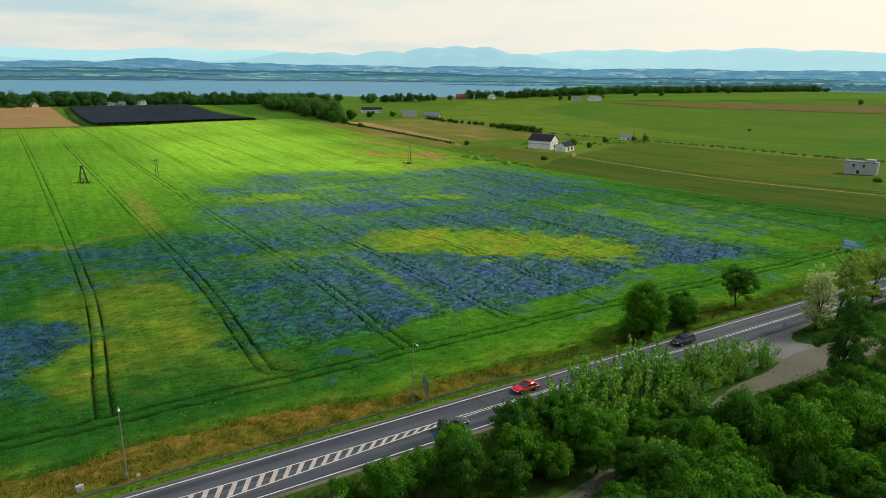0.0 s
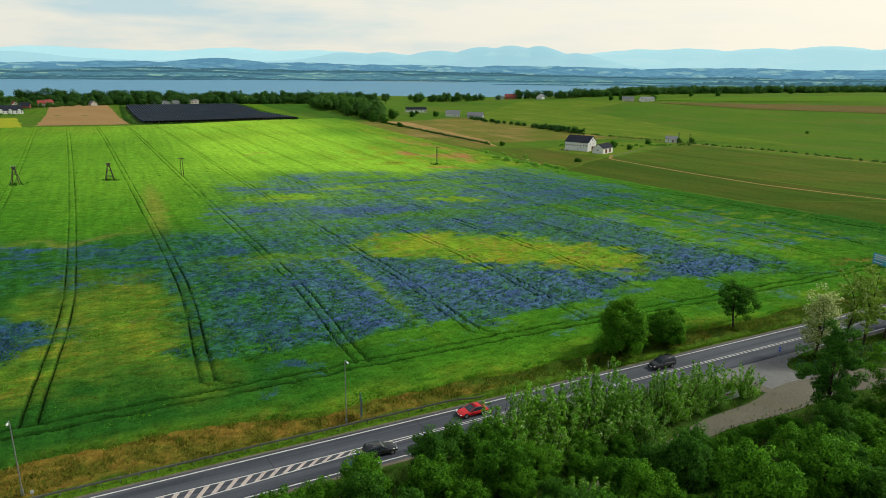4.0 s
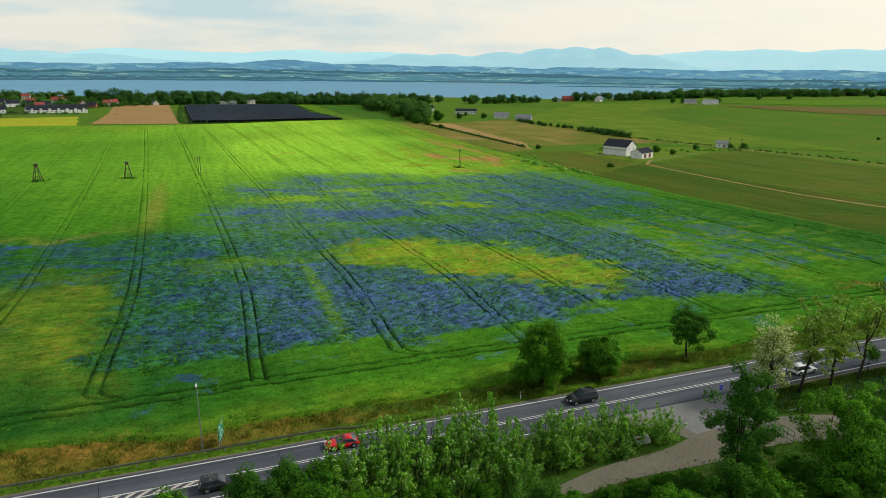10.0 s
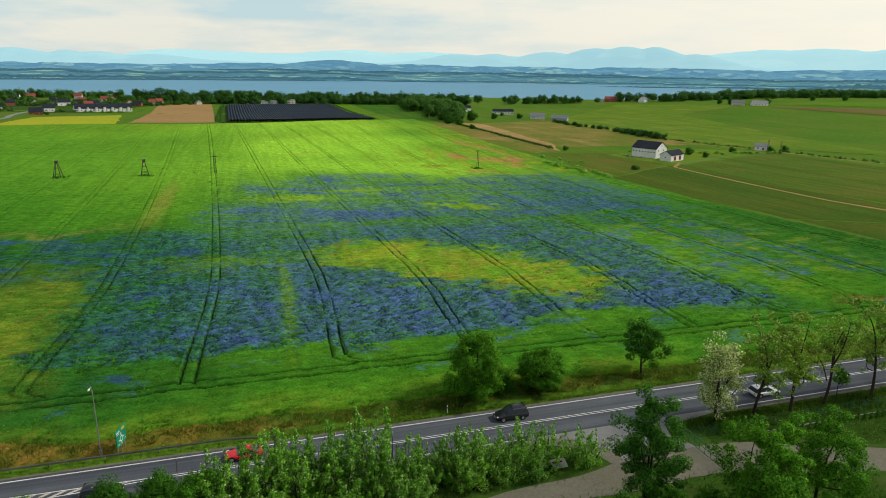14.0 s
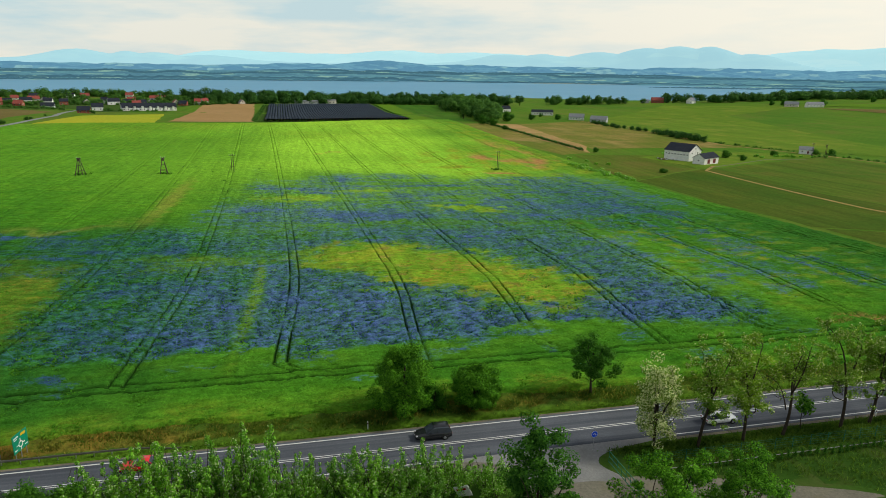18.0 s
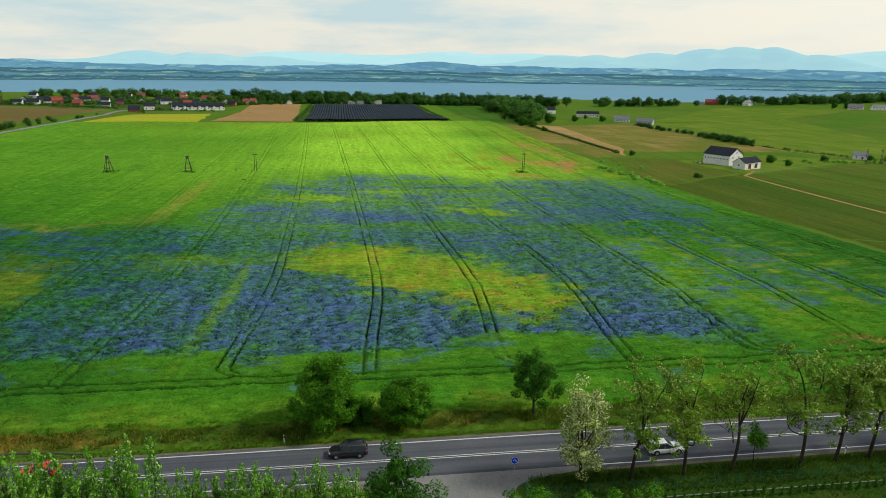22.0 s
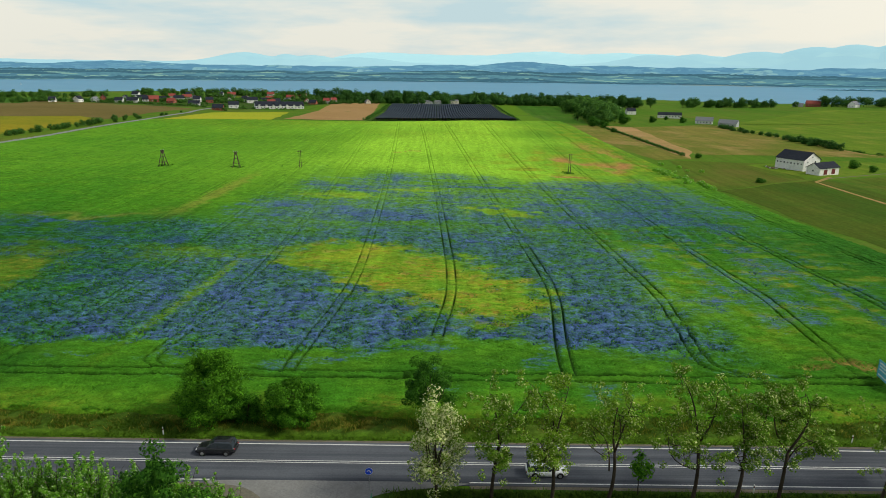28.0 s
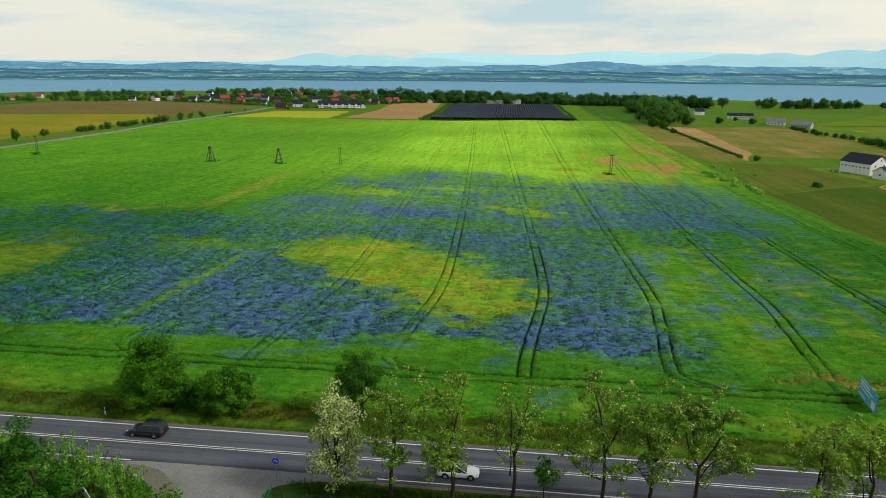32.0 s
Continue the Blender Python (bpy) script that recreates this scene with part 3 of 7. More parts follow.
def fnoise(x, y, scale, seed=0):
    """Cheap smooth noise on arrays, about -1 to 1."""
    rng = np.random.default_rng(seed)
    out = np.zeros(np.shape(x))
    for k in range(7):
        a, p, f = rng.uniform(0, 2 * np.pi), rng.uniform(0, 2 * np.pi), rng.uniform(0.6, 1.7) / scale
        out += np.sin((x * np.cos(a) + y * np.sin(a)) * 2 * np.pi * f + p + 1.3 * np.sin((x * np.sin(a) - y * np.cos(a)) * 2 * np.pi * f * 0.7 + p * 2))
    return out / 3.2


# ---- the ground: one sheet to the horizon, with the lake's basin in it ----
LAKE_Z = -24.0


def lake_mask(x, y):
    az = np.degrees(np.arctan2(x - 60, y - 40))
    d = np.hypot(x - 60, y - 40)
    near = 1500 + 230 * smooth((az + 40) / 40) - 80 * smooth((-60 - az) / 30) + 60 * fnoise(x, y, 900, 3) + 900 * smooth((az - 2) / 12)
    far = 3850 + 130 * fnoise(x, y, 1500, 4) - 250 * smooth((az + 6) / 12) - 150 * smooth((az - 4) / 14)
    return smooth((d - near) / 60) * smooth((far - d) / 60) * smooth((20 - az) / 3) * smooth((az + 118) / 4)


def far_rise(x, y):
    """Low hills beyond the lake."""
    az = np.degrees(np.arctan2(x - 60, y - 40))
    d = np.hypot(x - 60, y - 40)
    t = smooth((d - 3900) / 900)
    hill = 86 + 8 * fnoise(x, y, 1700, 5) + 4 * fnoise(x, y, 500, 6) - 22 * smooth((az + 2) / 14) + 10 * np.exp(-((az + 27) / 7) ** 2)
    return 0.58 * t * np.clip(hill, 30, 120)


def sheet_z(x, y):
    m = lake_mask(x, y)
    d = np.hypot(x - 60, y - 40)
    base = ground_z(x, y) * (1 - smooth((d - 2400) / 800)) + (-21.0) * smooth((d - 2400) / 800)
    return base * (1 - m) + (LAKE_Z - 6) * m + far_rise(x, y)


ring = np.concatenate([[0.5], 8 * np.cumprod(np.full(160, 1.042))])
ring = ring[ring < 4880]
ring = np.append(ring, [4900.0])
ang = np.radians(np.linspace(0, 360, 361))
RR, AA = np.meshgrid(ring, ang, indexing="ij")
GX, GY = 60 + RR * np.sin(AA), 40 + RR * np.cos(AA)
GZ = sheet_z(GX, GY)
FAR = smooth((RR - 2600) / 300)
ground = tagged(new("ground", grid_mesh("ground", GX, GY, GZ, M_GRASS)), "rolling green farmland reaching to the lake and hills", "ground", kind="structure")
# beyond the lake the sheet shows far fields and woods, haze and glow painted in
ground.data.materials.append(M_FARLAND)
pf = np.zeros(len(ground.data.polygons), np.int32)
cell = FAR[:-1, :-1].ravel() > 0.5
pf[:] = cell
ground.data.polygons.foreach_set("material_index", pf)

lx, ly = np.meshgrid(np.linspace(-4400, 1700, 62), np.linspace(-1500, 4700, 63))
lake = tagged(new("water", grid_mesh("water", lx, ly, np.full(lx.shape, LAKE_Z), M_WATER)), "wide blue-grey lake with a faint ripple", "lake", kind="structure")


def far_lift(x, y):
    return 0.42 + 0.58 * smooth((np.hypot(x - 60, y - 40) - 450) / 700)


def parcel(name, corners, mat, label, lift=0.35, n=24, rise=0.0):
    """A field between four corners (x, y), laid on the land."""
    a, b, c, d = [np.array(p, float) for p in corners]
    u, v = np.meshgrid(np.linspace(0, 1, n), np.linspace(0, 1, n))
    u, v = u[..., None], v[..., None]
    P = (1 - u) * (1 - v) * a + u * (1 - v) * b + u * v * c + (1 - u) * v * d
    wob = 1.2
    P = P + wob * np.stack([fnoise(P[..., 0], P[..., 1], 60, 8), fnoise(P[..., 0], P[..., 1], 60, 9)], -1)
    Z = sheet_z(P[..., 0], P[..., 1]) + lift * 0.35 * far_lift(P[..., 0], P[..., 1]) + rise
    return tagged(new(name, grid_mesh(name, P[..., 0], P[..., 1], Z, mat)), label, "field", kind="structure")


# ---- the big field: standing crop with cornflowers, tractor lines ----
TRAM = (-154.5, -131.5, -108.5, -85.5, -62.5, -39.5, -16.6, 7.1, 31.0, 54.8, 77.4, 99.8, 122.6, 145.5, 168.5, 191)


def drift(r, s):
    """How far the rows swing sideways on their way up the field: in at the headland, then a slow fan."""
    bend = -(1.3 + 3.6 * smooth(r / 120)) * smooth((70 - s) / 52)
    fan = -26 * np.clip((s - 80) / 480, 0, 2) ** 1.15 * (1 - 1.6 * smooth((r - 90) / 70)) * (1 - smooth((r - 150) / 48))
    return bend * (1 - smooth((r - 165) / 30)) + fan


def row_of(r, s):
    """The row that runs through a place."""
    r0 = r - drift(r, s)
    return r - drift(r0, s)


def blob(r, s, r0, s0, ar, as_, turn=0.0, soft=0.35):
    c, d = math.cos(math.radians(turn)), math.sin(math.radians(turn))
    u, v = (r - r0) * c + (s - s0) * d, -(r - r0) * d + (s - s0) * c
    e = np.sqrt((u / ar) ** 2 + (v / as_) ** 2)
    return smooth((1 + soft - e) / (2 * soft))


def field_cover(r, s):
    """Density of flowers, of thin yellow crop and of bare soil."""
    ragged = fnoise(r * 0.6, s, 7, 10)
    wr, ws = r + 4 * fnoise(r, s, 45, 11) + 3.0 * fnoise(r, s, 13, 12) + 2.2 * ragged, s + 3.5 * fnoise(r, s, 60, 13) + 2.0 * fnoise(r * 0.7, s, 15, 14) + 1.4 * ragged
    streak, band = fnoise(r * 0.45, s, 9, 18), fnoise(r * 0.35, s * 1.3, 30, 15)
    row = fnoise(row_of(r, s), s * 0.10, 8, 19)

    def zone(r0, r1, s0, s1, ar, br, as_, bs):
        return smooth((wr - r0) / ar + 0.5) * smooth((r1 - wr) / br + 0.5) * smooth((ws - s0) / as_ + 0.5) * smooth((s1 - ws) / bs + 0.5)

    core = zone(-20, 124, 30, 138, 14, 20, 8, 34)
    bs = ws + 12 * fnoise(r, s * 0.4, 60, 40) + 7 * fnoise(r, s * 0.4, 22, 41)
    behind = smooth((wr - 4) / 30 + 0.5) * smooth((172 - wr) / 30 + 0.5) * smooth((ws - 110) / 30 + 0.5) * smooth((244 - bs) / 64 + 0.5)
    weedy = np.maximum.reduce([core, 0.8 * behind, 0.5 * zone(-85, -14, 88, 142, 30, 14, 20, 20) * (0.75 + 0.5 * streak), 0.85 * blob(wr, ws, -58, 55, 17, 19, 0, 0.4)])
    core = core * (0.50 + 0.20 * blob(wr, ws, 52, 52, 36, 34, 0, 0.6) + 0.24 * blob(wr, ws, 96, 40, 26, 14, -10, 0.6) + 0.12 * streak + 0.10 * band + 0.06 * row)
    west = zone(-90, -14, 90, 140, 30, 16, 22, 22) * (0.27 + 0.30 * streak + 0.22 * band)
    patch_w = 0.80 * blob(wr, ws, -58, 54, 16, 18, 0, 0.35)
    upper = zone(2, 176, 138, 176, 22, 22, 14, 18) * (0.60 + 0.16 * streak + 0.18 * band)
    ws = bs
    back = zone(10, 182, 170, 252, 20, 24, 20, 44) * (0.40 + 0.30 * fnoise(r * 0.35, s * 1.6, 26, 16) + 0.12 * streak + 0.10 * row)
    far_east = 0.55 * zone(130, 190, 150, 240, 30, 14, 30, 40)
    east = zone(116, 180, 40, 150, 16, 22, 16, 24) * (0.24 + 0.22 * row + 0.16 * fnoise(r * 0.5, s * 1.6, 20, 25))
    hem = zone(-18, 122, 25, 34, 12, 14, 5, 8) * (0.10 + 0.5 * fnoise(r * 0.45, s, 11, 17))
    fl = np.maximum.reduce([core, west, patch_w, upper, back, far_east * (0.9 + 0.4 * streak), east, hem])
    # the thin yellow tongue among the flowers
    er, es = r + 3.6 * fnoise(r, s, 14, 36) + 2.6 * ragged + 1.2 * fnoise(r, s, 3.5, 42), s + 3.4 * fnoise(r, s, 16, 37) + 2.2 * ragged + 1.2 * fnoise(r, s, 3.5, 43)
    hole = np.maximum.reduce([blob(er, es, 50, 95, 18.5, 16, 0, 0.46), blob(er, es, 67, 80, 22, 18, -40, 0.42), blob(er, es, 84, 61, 13.5, 17.5, 8, 0.46)])
    gap = np.maximum.reduce([blob(er, es, 96, 163, 16, 5.5, -28, 0.4), 0.9 * blob(er, es, 32, 192, 17, 6, 0, 0.5), 0.8 * blob(er, es, 62, 208, 14, 5, 0, 0.6), 0.6 * blob(er, es, 6, 94, 14, 8, 0, 0.7), 0.7 * blob(row_of(r, s), s, 23, 66, 1.6, 34, 0, 0.6), 0.5 * blob(er, es, -30, 62, 12, 30, 0, 0.5)])
    fl = np.clip(fl, 0, 1) * (1 - hole) * (1 - 0.85 * gap)
    weak = blob(wr, ws, -34, 60, 16, 34, 0, 0.5)
    fleck = smooth(fnoise(r * 0.7, s, 9, 26) * 1.2)
    thin = np.clip(np.maximum.reduce([hole * (0.60 + 0.34 * fnoise(r, s, 16, 20)), 0.55 * gap, 0.45 * weak * smooth((wr + 62) / 16) * (0.8 + 0.4 * streak), 0.6 * blob(wr, ws, 160, 322, 60, 70, 0, 0.6) * (0.5 + fnoise(r, s, 30, 24)), 0.5 * blob(wr, ws, 190, 470, 22, 150, 0, 0.7) * (0.7 + 0.6 * fnoise(r, s * 0.4, 20, 23)), 0.42 * blob(wr, ws, 150, 90, 34, 54, 0, 0.6) * fleck, 0.4 * blob(wr, ws, 110, 128, 50, 22, 0, 0.6) * fleck,
                                      0.08 * blob(r + 2.5 * ragged, s, -17, 190, 4.5, 52, 0, 0.6) * (0.8 + streak), 0.08 * blob(wr, ws, -44, 142, 26, 8, 0, 0.6), 0.30 * smooth((14 - s) / 4) * (0.6 + 0.6 * fnoise(r, s, 18, 38)),
                                      0.22 * smooth((s - 330) / 200) * (0.6 + 0.6 * fnoise(r, s, 130, 22))]), 0, 1)
    fr = r + 1.5 * fnoise(r, s, 5, 29)
    bare = np.maximum.reduce([0.7 * blob(fr, s, 145.6, 24.6, 2.8, 1.5, 0, 0.5), 0.6 * blob(fr, s, 141.0, 26.8, 3.4, 1.3, -20, 0.5), 0.5 * blob(fr, s, 134.6, 24.6, 2.4, 1.2, 0, 0.5), 0.95 * blob(r, s, 139.5, 263.5, 9, 4, 0, 0.4), 1.0 * blob(wr, ws, 160, 330, 15, 11, 20, 0.6), 1.0 * blob(wr, ws, 180, 320, 10, 16, 10, 0.6), 0.7 * blob(wr, ws, 172, 296, 4, 16, -20, 0.7), 0.6 * blob(wr, ws, 190, 380, 5, 26, 8, 0.7),
                              0.5 * blob(wr, ws, 52, 352, 9, 3), 0.5 * blob(wr, ws, 180, 420, 7, 24, 8, 0.6), 0.26 * blob(r + 1.2 * ragged, s, -17, 195, 3.2, 44, 0, 0.6), 0.20 * blob(wr, ws, -40, 142, 18, 5, 0, 0.8), 0.5 * hole * smooth(fnoise(r, s, 10, 39) - 0.35)])
    # ranker growth, and weaker light at both sides put into the crop colour
    rank_dim = 0.95 * smooth((26 - wr) / 50) * smooth((175 - ws) / 70) + 0.3 * smooth((wr - 125) / 40) + 0.55 * smooth((wr - 150) / 45) * smooth((190 - ws) / 80) + 0.2 * smooth((32 - s) / 6) * smooth((s - 14) / 6)
    return fl, thin, np.clip(bare, 0, 1), np.clip(rank_dim, 0, 1), weedy * (1 - hole) * (1 - 0.8 * gap)


def ripe_lit_share(r, s):
    """Further back the crop turns a lighter, yellower green; a sunlit middle is painted in as well."""
    return np.clip((0.42 * smooth((r + 10) / 50) * smooth((150 - r) / 50) * smooth((s - 20) / 40) + 0.75 * smooth((s - 120) / 190)) * (0.85 + 0.3 * fnoise(r, s, 150, 27)) * (0.25 + 0.75 * smooth((r + 90) / 150)) * (1 - 0.45 * smooth((r - 165) / 30)), 0, 1)


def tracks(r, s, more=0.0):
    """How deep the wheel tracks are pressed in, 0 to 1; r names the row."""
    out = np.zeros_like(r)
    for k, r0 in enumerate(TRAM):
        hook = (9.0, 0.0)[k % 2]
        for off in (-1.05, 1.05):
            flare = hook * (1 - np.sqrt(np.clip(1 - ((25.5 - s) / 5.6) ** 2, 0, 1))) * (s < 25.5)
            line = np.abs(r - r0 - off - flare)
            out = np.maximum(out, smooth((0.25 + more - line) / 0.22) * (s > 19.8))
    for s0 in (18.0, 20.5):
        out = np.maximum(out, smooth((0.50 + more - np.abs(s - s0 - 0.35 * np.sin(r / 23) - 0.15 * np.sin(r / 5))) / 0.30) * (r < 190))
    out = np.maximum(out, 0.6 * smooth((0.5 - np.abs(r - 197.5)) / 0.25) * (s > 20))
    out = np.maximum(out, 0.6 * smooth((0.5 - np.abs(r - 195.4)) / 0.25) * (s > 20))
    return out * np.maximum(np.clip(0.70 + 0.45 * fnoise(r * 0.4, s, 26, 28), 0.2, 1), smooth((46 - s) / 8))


def field_edge(r):
    """Where the crop ends beside the verge."""
    return 7.0 + 3.6 * smooth((-6 - r) / 12) + 0.5 * np.sin(r / 7.0) + 0.3 * np.sin(r / 2.3)


def laid(r0, s):
    """Where the rows lie; in the west they are squeezed up to the side road's edge."""
    edge = np.interp(s, (0, 250, 326, 380, 528, 644), (-203, -203, -197, -193, -191, -196))
    inner = -120 + drift(np.full_like(r0, -120.0), s)
    return np.where(r0 < -120, edge + (inner - edge) * (r0 + 196) / 76, r0 + drift(r0, s))


def canopy(name, rl, sl, label):
    R0, S = np.meshgrid(rl, sl)
    R = laid(R0, S)
    fl, thin, bare, rank_dim, weedy = field_cover(R, S)
    # dark: painted shade of the tracks, slightly wider than the hollows
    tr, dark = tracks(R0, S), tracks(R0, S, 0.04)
    X, Y = xy_of(R, S)
    edge = smooth((S - field_edge(R)) / 0.9 + 0.5) * smooth((203.5 - R0) / 1.5)
    lump = 0.10 * fnoise(R, S, 1.9, 31) + 0.07 * fnoise(R, S, 0.9, 32) + weedy * (0.24 * fnoise(R * 0.7, S, 1.5, 33) + 0.20 * fnoise(R * 0.7, S, 3.0, 34) - 0.10) + 0.12 * fnoise(R, S, 9, 35)
    near_only = 1 - 0.7 * smooth((S - 260) / 200)
    h = (0.95 + lump * near_only - 0.35 * thin) * (1 - 0.9 * bare) * (1 - (0.85 - 0.45 * smooth((S - 40) / 120)) * tr) * edge + 0.02
    Z = ground_z(X, Y) + np.maximum(h, 0.03) + 0.12 - 0.55 * (1 - edge) * (S < 30)
    me = grid_mesh(name, X, Y, Z, M_CROP, {"flower": fl * (1 - 0.6 * tr), "thin": thin * (1 - fl), "bare": bare, "track_shade": dark * (0.97 - 0.40 * smooth((S - 70) / 160)), "rank_dim": rank_dim, "weedy": weedy, "ripe_lit": ripe_lit_share(R, S)})
    return tagged(new(name, me), label, "crop", kind="stuff")


fine_r = np.concatenate([np.arange(-196, -78, 2.0), np.arange(-78, 160, 0.42), np.arange(160, 204.2, 0.9)])
canopy("crop_headland", fine_r, np.concatenate([np.arange(6.2, 17.2, 0.42), np.arange(17.2, 26.0, 0.18), np.arange(26.0, 36.41, 0.42)]), "dense bright green crop beside the road verge")
tram_r = np.concatenate([[r0 + o + e for o in (-1.05, 1.05) for e in (-0.32, -0.16, 0.0, 0.16, 0.32)] for r0 in TRAM] + [[194.9, 195.4, 195.9, 197.0, 197.5, 198.0]])
base_r = np.concatenate([np.arange(-196, -55, 0.9), np.arange(-55, 165, 0.55), np.arange(165, 204.2, 0.9)])
base_r = base_r[np.min(np.abs(base_r[:, None] - tram_r[None]), axis=1) > 0.35]
main_r = np.sort(np.concatenate([base_r, tram_r]))
s_list = [36.0]
while s_list[-1] < 290:
    s_list.append(s_list[-1] + max(0.48, 0.0075 * s_list[-1]))
canopy("cornflower_crop", main_r, np.array(s_list), "green crop thick with violet-blue cornflowers and tractor lines")
# the far end of the field runs askew
RF, SF = np.meshgrid(main_r, np.linspace(0, 1, 66))
S_END = 600 + 0.40 * RF
SF = s_list[-1] + (S_END - s_list[-1]) * SF
RD = laid(RF, SF)
fl, thin, bare, rank_dim, weedy = field_cover(RD, SF)
tr = tracks(RF, SF)
XF, YF = xy_of(RD, SF)
ZF = ground_z(XF, YF) + 0.12 + (0.9 + 0.12 * fnoise(RF, SF, 9, 35)) * (1 - 0.6 * tr) * (1 - 0.8 * bare)
# far wheel tracks get the same painted shade, fading with distance
tagged(new("far_crop", grid_mesh("far_crop", XF, YF, ZF, M_CROP, {"flower": fl, "thin": thin, "bare": bare, "track_shade": 0.34 * tr * (1 - 0.7 * smooth((SF - 300) / 150)), "rank_dim": rank_dim, "weedy": weedy, "ripe_lit": ripe_lit_share(RD, SF)})),
       "bright green crop at the far end of the field", "crop", kind="stuff")

# ---- the road ----
def strip(name, r0, r1, s0, s1, z, mat, label="", step=4.0, thick=0.0, curve=None):
    """A flat strip along the road, from r0 to r1 and from s0 to s1."""
    n = max(2, int(abs(r1 - r0) / step) + 1)
    rr = np.linspace(r0, r1, n)
    R, S = np.meshgrid(rr, [s0, s1])
    X, Y = xy_of(R, S)
    return grid_mesh(name, X, Y, np.full(X.shape, z), mat, shade=False)


R0, R1 = -260.0, 520.0
road = tagged(new("road", strip("road", R0, R1, -7.75, 0.55, 0.05, M_ASPHALT)), "grey asphalt two-lane country road with white lines", "road", kind="structure")
# kerb-like edges give the carriageway its thickness
for s_edge in (0.55, -7.75):
    X, Y = xy_of(np.array([R0, R1, R1, R0]), np.array([s_edge] * 4))
    part("road_edge", mesh_from("road_edge", [(X[0], Y[0], -0.02), (X[1], Y[1], -0.02), (X[2], Y[2], 0.05), (X[3], Y[3], 0.05)], [(0, 1, 2, 3)], M_ASPHALT), road)
part("edge_line", strip("edge_line", R0, R1, -0.08, 0.12, 0.056, M_PAINT), road, "white edge line")
part("edge_line", strip("edge_line", R0, 50.0, -7.3, -7.12, 0.056, M_PAINT), road, "white edge line")
part("edge_line", strip("edge_line", 79.0, R1, -7.3, -7.12, 0.056, M_PAINT), road, "white edge line")
# the double centre line opens westward into a hatched island
part("centre_line", strip("centre_line", 4.0, R1, -3.48, -3.36, 0.056, M_PAINT), road, "white solid centre line")
part("centre_line", strip("centre_line", 4.0, 132.0, -3.84, -3.72, 0.056, M_PAINT), road, "white solid centre line")
for k in range(30):
    r = 134.0 + k * 6
    part("centre_dash", strip("centre_dash", r, r + 4.0, -3.84, -3.72, 0.056, M_PAINT), road)


def quad_strip(name, pts, z, mat):
    X, Y = xy_of(np.array([p[0] for p in pts]), np.array([p[1] for p in pts]))
    return mesh_from(name, [(x, y, z) for x, y in zip(X, Y)], [tuple(range(len(pts)))], mat)


ISLE_END = 4.0


def isle(r):
    """The upper and lower side of the hatched island."""
    t = np.clip((ISLE_END - r) / 42.0, 0, 1)
    return -3.42 + 0.55 * t, -3.78 - 2.1 * t


for k in range(2):
    rr = [ISLE_END, -20.0, -38.0, -90.0]
    a = [(r, isle(r)[k] + 0.08) for r in rr] + [(r, isle(r)[k] - 0.08) for r in rr[::-1]]
    part("island_line", quad_strip("island_line", a, 0.056, M_PAINT), road, "white line round the hatched island")
for k in range(34):
    r = 1.0 - k * 1.6
    u, d = isle(r)[0] - 0.12, isle(r - 1.2)[1] + 0.12
    if u - d > 0.35:
        part("hatch_bar", quad_strip("hatch_bar", [(r, u), (r + 0.62, u), (r - 1.2 + 0.62, d), (r - 1.2, d)], 0.056, M_HATCH), road, "worn pinkish hatching bar")
# sealed cracks across the lanes
for r, w in ((6.0, 0.10), (16.0, 0.08), (-14.0, 0.08)):
    part("joint", quad_strip("joint", [(r, 0.3), (r + w, 0.3), (r + w + 0.5, -3.3), (r + 0.5, -3.3)], 0.054, M_RUBBER), road, "dark sealed crack")

for s0, s1 in ((0.55, 0.95), (-8.3, -7.75)):
    for ra, rb in ((R0, R1),) if s0 > 0 else ((R0, 50.0), (79.0, R1)):
        tagged(new("shoulder", strip("shoulder", ra, rb, s0, s1, 0.03, M_GRAVEL)), "narrow gravel shoulder beside the asphalt", "shoulder", kind="structure")

# verge between road and crop
vr, vs = np.arange(-200, 420, 1.3), np.linspace(0.78, 12.6, 26)
VR, VS = np.meshgrid(vr, vs)
VX, VY = xy_of(VR, VS)
VZ = ground_z(VX, VY) + 0.06 + (0.25 + 0.15 * fnoise(VR, VS, 3, 41) + 0.15 * fnoise(VR, VS, 11, 42)) * smooth((VS - 1.2) / 1.5)
tagged(new("verge", grid_mesh("verge", VX, VY, VZ, M_VERGE, {"mown": smooth((2.6 - VS) / 0.8), "dry": smooth((VS - 2.4) / 1.0) * (0.62 - 0.45 * smooth((VR - 6) / 26) + 0.2 * smooth((VR - 36) / 10) * (1 - smooth((VR - 66) / 10)))})), "uneven roadside verge of dry yellow and green grass", "verge", kind="structure")
# rough ground on the near side, under the thicket
nr, ns = np.arange(-200, 420, 2.5), np.linspace(-95, -8.2, 44)
NR, NS = np.meshgrid(nr, ns)
NX, NY = xy_of(NR, NS)
NZ = 0.012 + (0.12 + 0.1 * fnoise(NR, NS, 7, 43)) * smooth((-8.8 - NS) / 2.0) * (1 - 0.97 * blob(NR, NS, 62, -16, 46, 11, 0, 0.3)) * (1 - 0.97 * np.exp(-((NS + 18.5 + 6.5 * np.clip((44 - NR) / 58, 0, 1)) / 5.0) ** 4))
tagged(new("rough_ground", grid_mesh("rough_ground", NX, NY, NZ, M_WOODFLOOR)), "weedy rough ground under the roadside thicket", "ground", kind="structure")


